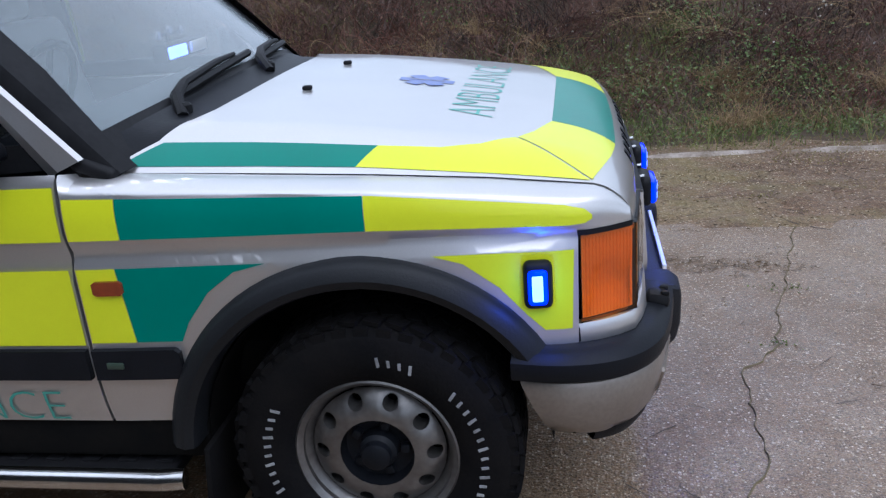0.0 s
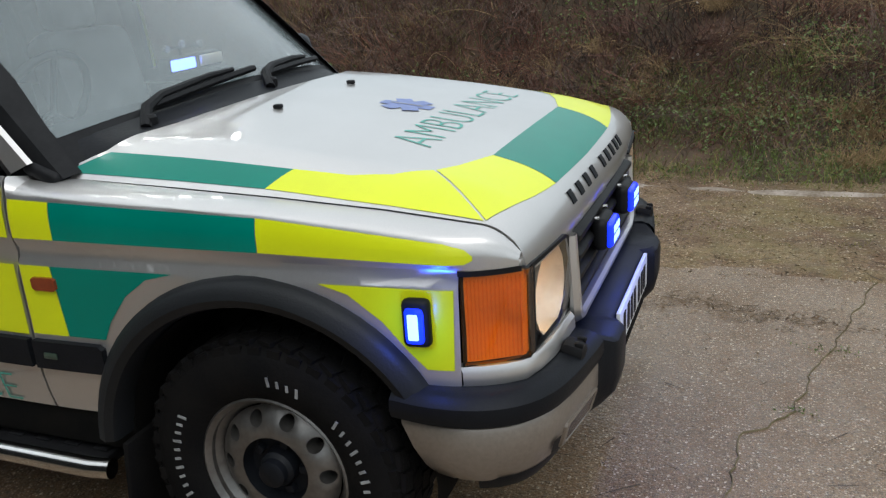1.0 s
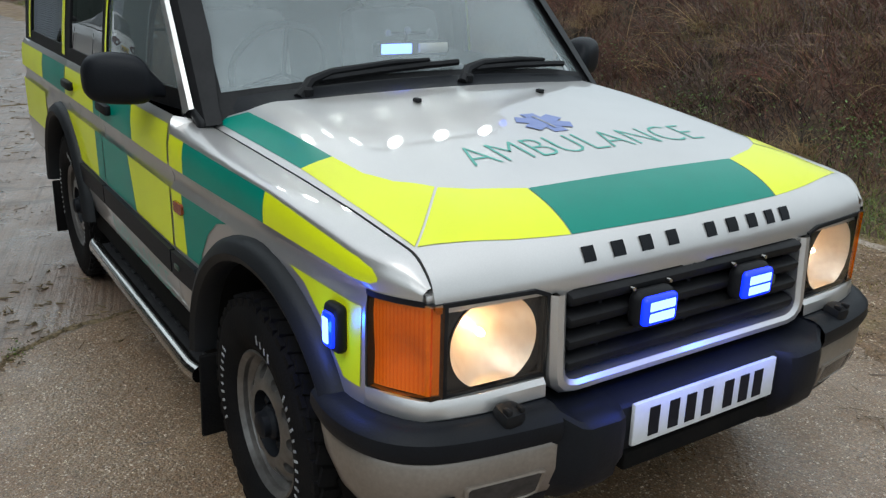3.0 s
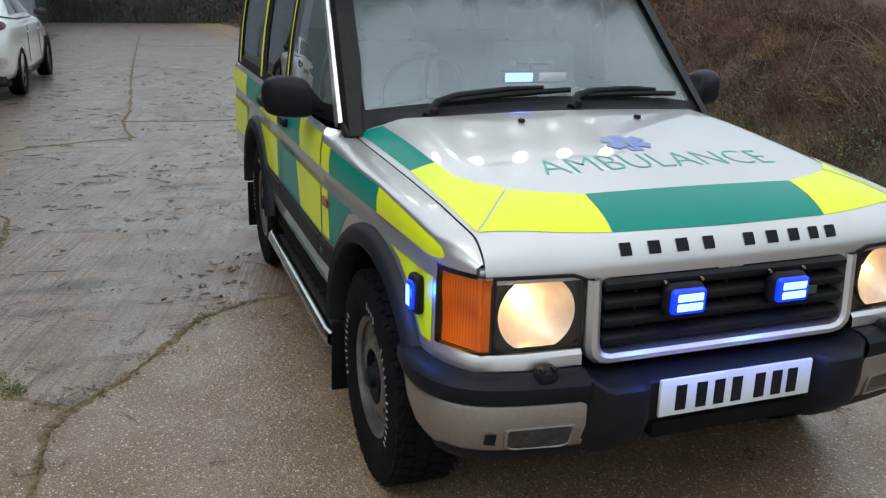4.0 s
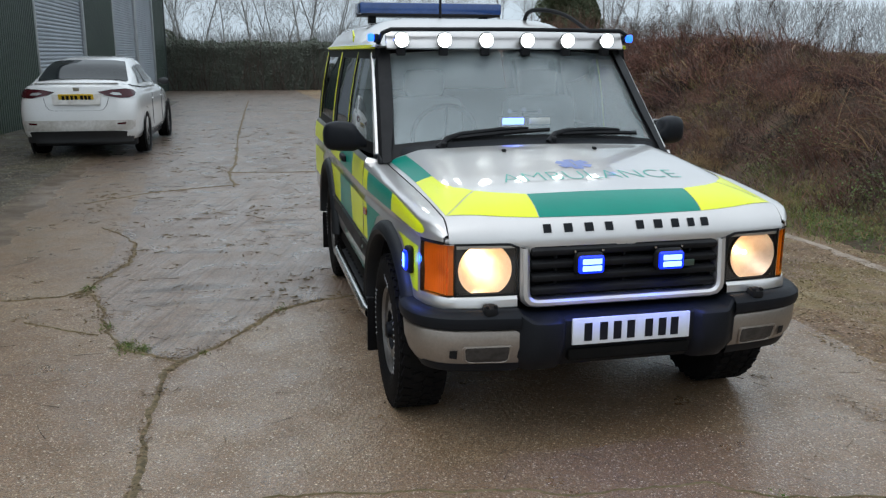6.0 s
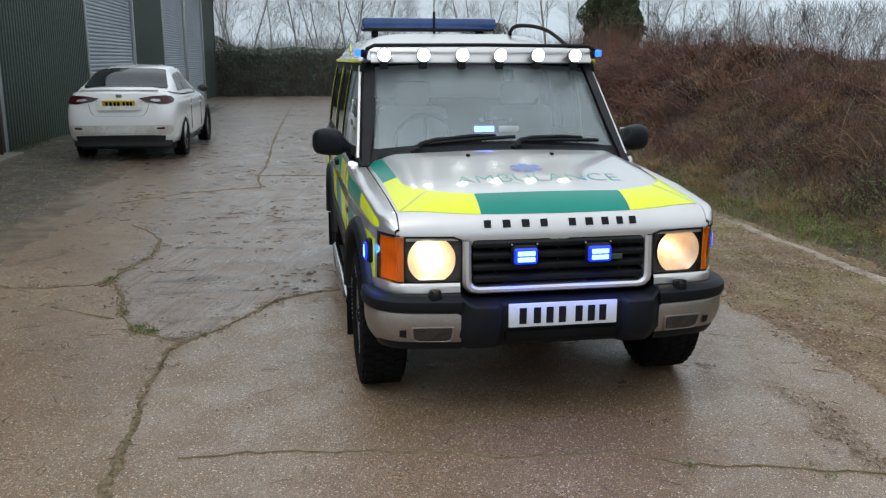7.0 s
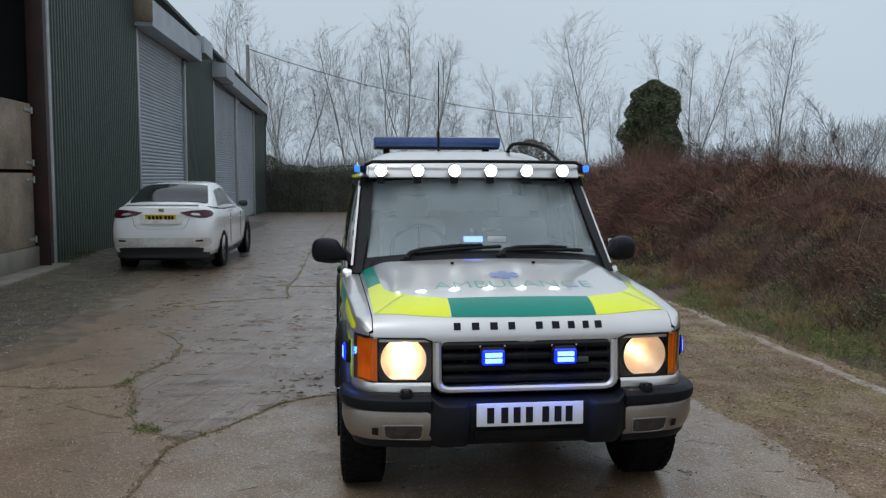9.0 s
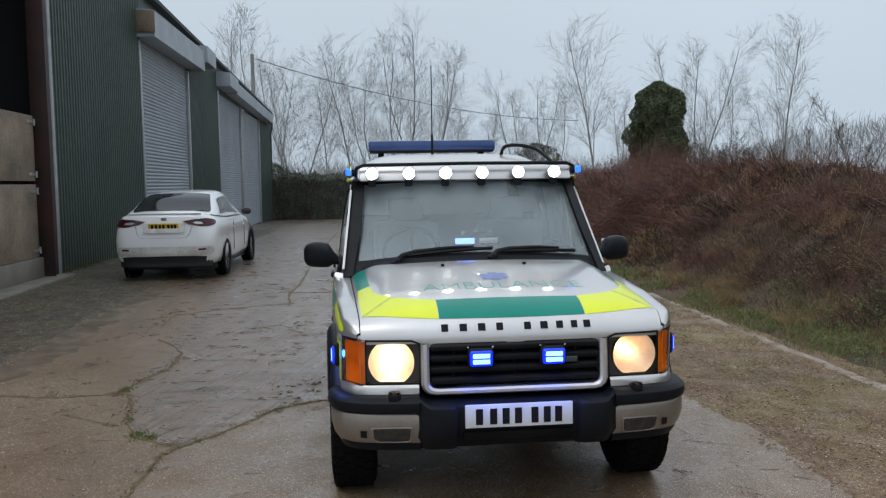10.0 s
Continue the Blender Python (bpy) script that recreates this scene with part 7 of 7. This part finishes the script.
THINSOIL = mat("thin_crack_soil", (0.195, 0.155, 0.085), (0.115, 0.095, 0.046), 14, 0.9, 0, 0.4)
CRACKS = [([(2.4, -2.03), (1.2, -2.0), (0.42, -2.0), (0.02, -2.02), (-0.36, -1.99), (-0.56, -2.0), (-0.74, -1.91), (-0.95, -1.73), (-1.23, -1.57), (-1.59, -1.36), (-1.76, -1.12), (-1.83, -0.89), (-1.9, -0.3), (-1.95, 0.6)], 0.010, 0.050),
          ([(-0.74, -1.91), (-1.03, -2.25), (-1.45, -2.40), (-1.94, -2.50), (-2.42, -2.66), (-2.82, -2.58), (-3.2, -2.47), (-3.9, -2.49), (-4.3, -2.64), (-4.75, -2.9)], 0.007, 0.034),
          ([(-2.42, -2.66), (-2.25, -2.8), (-2.22, -3.14), (-2.34, -3.62), (-2.5, -5.0)], 0.004, 0.016),
          ([(-1.31, -2.43), (-1.69, -2.93)], 0.003, 0.010),
          ([(0.88, -1.75), (0.87, -1.42), (0.93, -1.06), (1.0, -0.7), (1.035, -0.5), (1.12, -0.36), (1.11, -0.18), (1.137, 0.04), (1.128, 0.2), (1.22, 0.28), (1.31, 0.42), (1.37, 0.73), (1.49, 1.09), (1.67, 1.75)], 0.0012, 0.0060),
          ([(-7.1, -1.65), (-8.5, -1.76), (-9.5, -1.66), (-13.4, -1.64), (-24.5, -1.45), (-34, -1.25)], 0.02, 0.05),
          ([(-8.5, -1.76), (-8.35, -0.9), (-8.4, 0.4)], 0.01, 0.04), ([(-24.5, -3.2), (-24.5, 1.0)], 0.03, 0.05), ([(-7.3, -1.6), (-6.9, -2.6), (-6.2, -3.3)], 0.005, 0.02)]
for k, (pts, w0, w1) in enumerate(CRACKS):
    tagged(part("slab_crack", crack(pts, w0, w1, k * 3.7), THINSOIL if w1 < 0.012 else SOIL, None, "soil-filled crack in the concrete slab"), kind="structure")
# litter caught along the cracks
q = []
for pts, w0, w1 in CRACKS[:4]:
    for (x0, y0), (x1, y1) in zip(pts, pts[1:]):
        k = int(math.dist((x0, y0), (x1, y1)) * 260)
        t = rng.uniform(0, 1, k)
        q.append(np.stack([x0 + (x1 - x0) * t + rng.normal(0, 0.022, k), y0 + (y1 - y0) * t + rng.normal(0, 0.022, k), t * 0], 1))
q = np.concatenate(q)
q = q[np.array([noise.noise((x * 3, y * 3, 95.0)) > -0.05 for x, y, _ in q])]
q[:, 2] = [ground_z(x, y) + 0.008 for x, y, _ in q]
stuff(leaves("crack_litter", q, rng.uniform(0.005, 0.022, len(q)), LITTER, flat=0.9, aspect=0.45), "brown leaf crumbs along the slab cracks", "dead leaves")
# moss in the cracks
pts_ = []
for x, y, sp, n in ((-1.05, -2.24, 0.07, 420), (-0.98, -2.14, 0.05, 300), (-2.42, -2.66, 0.07, 250), (-1.45, -2.40, 0.05, 120), (-1.62, -1.33, 0.05, 80), (1.31, 0.42, 0.05, 50), (1.45, 0.95, 0.06, 60), (-0.86, -1.8, 0.03, 60)):
    pts_.append(np.array([[x, y, ground_z(x, y) + 0.006]]) + rng.normal(0, 1, (n, 3)) * [sp * 0.8, sp * 0.45, 0.004])
pts_ = np.concatenate(pts_)
CRACKMOSS = mat("bright_moss", (0.078, 0.125, 0.022), (0.13, 0.14, 0.036), 20.0, 0.9, vary=0.4)
stuff(leaves("crack_moss", pts_, rng.uniform(0.005, 0.016, len(pts_)), CRACKMOSS, flat=0.5), "green moss growing in the slab cracks", "moss")


# ---- bare trees ----
def branch_net(h, stems, seed, wide=0.35):
    """Line pieces (start, end, r0, r1, order) of a bare tree: straight leaders, rising limbs, fine twigs."""
    r = random.Random(seed)
    out = []

    def grow(p, d, length, rad, order):
        k = (14, 5, 3, 2)[order]
        wander = (0.05, 0.075, 0.09, 0.10)[order]
        for i in range(k):
            d = (d + Vector((r.gauss(0, wander), r.gauss(0, wander), (0.05, 0.05, 0.02, 0.0)[order]))).normalized()
            q = p + d * (length / k)
            r1 = rad * (0.90, 0.80, 0.75, 0.7)[order]
            out.append((p, q, rad, r1, order))
            if order < 3 and (order > 0 or i >= 3):
                for _ in range((2, 2, 1)[order] + (order == 2 and r.random() < 0.5)):
                    a = r.uniform(0, math.tau)
                    side_ = d.orthogonal().normalized()
                    side_ = Matrix.Rotation(a, 3, d) @ side_
                    ang = radians(r.uniform(24, 48))
                    nd = (d * math.cos(ang) + side_ * math.sin(ang)).normalized()
                    ln = h * 0.36 * (1 - 0.72 * i / k) * r.uniform(0.5, 1.15) if order == 0 else length * r.uniform(0.32, 0.60)
                    grow(q, nd, ln, r1 * (0.38, 0.5, 0.6)[order], order + 1)
            p, rad = q, r1
        return p

    for s in range(stems):
        a = math.tau * s / stems + r.uniform(0, 1)
        lean = wide * r.uniform(0.6, 1.2) * (stems > 1)
        d = Vector((math.cos(a) * lean, math.sin(a) * lean, 1)).normalized()
        grow(Vector((math.cos(a) * 0.12, math.sin(a) * 0.12, -0.1)), d, h * r.uniform(0.78, 0.97), h * 0.0068, 0)
    return out


def lines_mesh(name, pieces, sides, material, parent, rmin):
    p0 = np.array([a for a, *_ in pieces])
    p1 = np.array([b_ for _, b_, *_ in pieces])
    d = p1 - p0
    d /= np.linalg.norm(d, axis=1, keepdims=True)
    a = np.cross(d, [0.37, 0.61, 0.29])
    a /= np.linalg.norm(a, axis=1, keepdims=True)
    b = np.cross(d, a)
    r0 = np.maximum(rmin, np.array([q[2] for q in pieces]))[:, None]
    r1 = np.maximum(rmin, np.array([q[3] for q in pieces]))[:, None]
    vs = np.stack([base + rr * (a * math.cos(k * math.tau / sides) + b * math.sin(k * math.tau / sides)) for base, rr in ((p0, r0), (p1, r1)) for k in range(sides)], 1)
    idx = np.arange(len(pieces) * 2 * sides).reshape(-1, 2, sides)
    f = np.stack([idx[:, 0, :], np.roll(idx, -1, 2)[:, 0, :], np.roll(idx, -1, 2)[:, 1, :], idx[:, 1, :]], 2).reshape(-1, 4)
    return raw(name, vs.reshape(-1, 3).tolist(), f.tolist(), material, parent, smooth=True)


def bare_tree(h, stems, seed, wide, label, rmin=0.0032):
    net = branch_net(h, stems, seed, wide)
    ob = thing("bare_tree", label, "tree", group="bare trees")
    lines_mesh("trunk", [q for q in net if q[4] == 0], 7, BARK, ob, rmin)
    tagged(lines_mesh("branchwork", [q for q in net if q[4] in (1, 2)], 4, BARK, ob, rmin), kind="stuff")
    tagged(lines_mesh("fine_twiggery", [q for q in net if q[4] > 2], 3, BARK, ob, rmin), kind="stuff")
    return ob


kinds = [bare_tree(10, 2, 3, 0.16, "tall bare winter tree with two upright stems"), bare_tree(10, 1, 8, 0.0, "tall bare winter tree with a single stem"), bare_tree(10, 3, 15, 0.24, "spreading bare winter tree with many stems")]
SPOTS = [(-60, -8.6, 13.5, 0), (-62, -5.0, 11.5, 2), (-60, -2.6, 10.5, 1), (-60, -0.4, 13.5, 1), (-61, 3.0, 13.0, 0), (-63, 5.2, 12.0, 2), (-64, 7.3, 8.5, 1), (-66, 10.2, 7.5, 2), (-64, 13.4, 9.5, 2), (-62, 15.2, 9.0, 0), (-60, 18.1, 15.0, 1), (-60, 26.0, 12.0, 2), (-64, 29.5, 9.5, 0), (-60, 33.4, 14.5, 1), (-66, 22.0, 8.5, 0), (-70, 38.5, 9, 2), (-63, -6.8, 12.0, 1), (-66, 1.4, 10.5, 2)]
for i, (x, y, h, k) in enumerate(SPOTS):
    m = pose(x, y, ground_z(x, y) - 0.1, 0, 0, 47 * i) @ Matrix.Scale(h / 8.6, 4)
    if i in (0, 1, 2):
        kinds[k].matrix_basis = m
    else:
        c = copy_thing(kinds[k], m)
        c.scale = [h / 8.6] * 3
# shrubs on the bank
for i, (x, y, h) in enumerate(((-18.5, 9.2, 1.6), (-17.2, 10.4, 1.5), (-9.5, 8.6, 1.1), (-26, 12.5, 2.0), (-22, 9.0, 1.2), (-20, 10.0, 1.5), (-24, 10.5, 1.6), (-15.5, 9.4, 1.1), (-14.0, 11.0, 2.3), (-20.5, 10.8, 2.3), (-21.5, 11.6, 1.9), (-18, 12.5, 1.8))):
    net = [q for q in branch_net(h, 2, 40 + i, 0.5) if q[4] < 3]
    ob = thing("bare_shrub", "small bare shrub on the bank", "shrub", (x, y, ground_z(x, y) + bank_z(x, y) - 0.05), "bare shrubs")
    tagged(lines_mesh("stem", [q for q in net if q[4] == 0], 5, TWIG, ob, 0.004), kind="stuff")
    tagged(lines_mesh("fine_twiggery", [q for q in net if q[4] > 0], 3, TWIG, ob, 0.0025), kind="stuff")


# ---- ivy-covered tree, hedge, far woods ----
def lump_points(n, c, rx, ry, h, seed, shell=0.35):
    out = []
    while len(out) < n:
        m = n * 2
        a = rng.uniform(0, math.tau, m)
        t = rng.uniform(0, 1, m)
        k = np.array([1 + 0.5 * noise.noise((math.cos(q) * 1.4, math.sin(q) * 1.4 + seed, w * 4.5)) + 0.38 * noise.noise((math.cos(q) * 3.5, math.sin(q) * 3.5 + seed, w * 11)) for q, w in zip(a, t)])
        env = np.interp(t, [0, 0.15, 0.55, 0.8, 0.93, 1.0], [0.95, 1.0, 0.98, 0.85, 0.58, 0.12])
        r = k * env * (1 - shell * rng.uniform(0, 1, m) ** 2)
        out += np.stack([c[0] + rx * r * np.cos(a), c[1] + ry * r * np.sin(a), c[2] + h * t], 1).tolist()
    return np.array(out[:n])


ivy = thing("ivy_tree", "tree trunk thickly covered in green ivy, paled for haze", "tree", (-46, 17.9, ground_z(-46, 17.9)))
lines_mesh("trunk", [(Vector((0, 0, -0.2)), Vector((0, 0, 7.2)), 0.3, 0.12, 0)], 9, BARK, ivy, 0.05)
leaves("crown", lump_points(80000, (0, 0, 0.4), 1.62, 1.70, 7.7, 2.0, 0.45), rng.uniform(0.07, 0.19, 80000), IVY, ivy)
def hedge_face(y, t):
    """Front and top of the hedge: t runs up the face and over."""
    h = 3.0 + 0.45 * noise.noise((y * 0.5, 1, 1)) + 0.3 * noise.noise((y * 1.7, 1, 5))
    x = -53.45 + 0.22 * noise.noise((y * 0.8, t * 3, 4)) + 0.12 * noise.noise((y * 2.6, t * 8, 9))
    bend = max(0.0, (t - 0.86) / 0.14)
    return (x - 1.1 * bend ** 1.6, y, ground_z(-54, 0) + h * min(1.0, t * 1.05))


hedge = thing("hedge", "clipped hedge closing the far end of the yard, paled for haze", "hedge")
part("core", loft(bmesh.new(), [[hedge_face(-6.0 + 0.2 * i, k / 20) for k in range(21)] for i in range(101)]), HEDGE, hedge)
n = 60000
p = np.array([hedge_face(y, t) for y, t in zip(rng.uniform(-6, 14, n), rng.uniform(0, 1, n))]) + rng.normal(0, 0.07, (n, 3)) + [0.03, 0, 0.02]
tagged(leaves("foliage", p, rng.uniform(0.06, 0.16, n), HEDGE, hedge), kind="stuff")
n = 1300
p = np.stack([-53.8 + rng.normal(0, 0.4, n), rng.uniform(-6.0, 14.0, n), np.full(n, ground_z(-54, 0))], 1)
stuff(strands("hedge_stems", p, up(n, 0.25), rng.uniform(1.2, 3.9, n), rng.uniform(0.012, 0.025, n), rng.uniform(0.05, 0.2, n), TWIG, seg=3, sag=0.05), "bare stems in the hedge", "hedge stems")
# tall reddish scrub before the ivy tree and along the bank's crest
n = 2400
p = np.stack([rng.uniform(-44, -20, n), rng.uniform(7.5, 17.5, n), np.zeros(n)], 1)
p[:, 2] = [ground_z(x, y) + bank_z(x, y) - 0.05 for x, y, _ in p]
stuff(strands("tall_scrub", p, up(n, 0.22), rng.uniform(0.5, 1.9, n), rng.uniform(0.004, 0.009, n), rng.uniform(0.05, 0.25, n), BRAMBLE, seg=4, sag=0.08), "tall reddish brown scrub stems", "scrub")
n = 1500
p = np.stack([rng.uniform(-43.5, -37, n), rng.uniform(13.0, 18.4, n), np.zeros(n)], 1)
p[:, 2] = [ground_z(x, y) + bank_z(x, y) - 0.05 for x, y, _ in p]
stuff(strands("red_scrub", p, up(n, 0.14), rng.uniform(1.0, 2.9, n) * np.clip(1.3 - np.abs(p[:, 1] - 16) * 0.25, 0.4, 1), rng.uniform(0.005, 0.012, n), rng.uniform(0.03, 0.15, n), BRAMBLE, seg=4, sag=0.03), "upright red-brown scrub before the ivy tree", "scrub")
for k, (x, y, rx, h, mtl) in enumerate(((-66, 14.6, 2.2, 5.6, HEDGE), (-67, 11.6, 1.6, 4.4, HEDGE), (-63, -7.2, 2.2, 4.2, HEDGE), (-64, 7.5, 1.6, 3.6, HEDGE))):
    bush = thing("evergreen_bush", "evergreen bush behind the yard, paled for haze", "bush", (x, y, ground_z(x, y)), "evergreen bushes")
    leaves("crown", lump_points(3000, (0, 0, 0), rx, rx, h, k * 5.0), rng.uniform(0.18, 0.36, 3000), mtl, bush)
# Twigs paled to light grey: distance haze put into the colour.
FARW = mat("hazed_far_twigs", (0.40, 0.405, 0.41), (0.33, 0.335, 0.34), 0.1, 0.95, vary=0.3)
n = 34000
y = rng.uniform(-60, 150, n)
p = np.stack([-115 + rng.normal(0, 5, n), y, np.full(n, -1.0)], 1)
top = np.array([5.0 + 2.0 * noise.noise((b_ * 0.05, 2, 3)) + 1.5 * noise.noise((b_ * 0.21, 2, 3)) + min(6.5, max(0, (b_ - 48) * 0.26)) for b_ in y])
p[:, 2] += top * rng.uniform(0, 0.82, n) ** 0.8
stuff(strands("far_wood", p, up(n, 0.45), rng.uniform(0.8, 2.6, n), rng.uniform(0.018, 0.05, n), rng.uniform(0.05, 0.3, n), FARW, seg=3, sag=0.0), "far wood of bare trees, haze put into its pale grey", "woods")
# pole and cable
pole = thing("utility_pole", "grey wooden utility pole behind the barn", "pole", (-57, -7.45, -0.8))
lines_mesh("post", [(Vector((0, 0, 0)), Vector((0, 0, 11.6)), 0.17, 0.13, 0)], 10, BARK, pole, 0.05)
a_, c_ = Vector((-57, -7.45, 10.55)), Vector((-74, 20.5, 7.2))
pts_ = [a_.lerp(c_, i / 24) + Vector((0, 0, -1.0 * 4 * (i / 24) * (1 - i / 24))) for i in range(25)]
tagged(part("overhead_cable", tube(bmesh.new(), pts_, 0.022, 6), BLACK, None, "black overhead cable sagging from the pole"), category="cable")
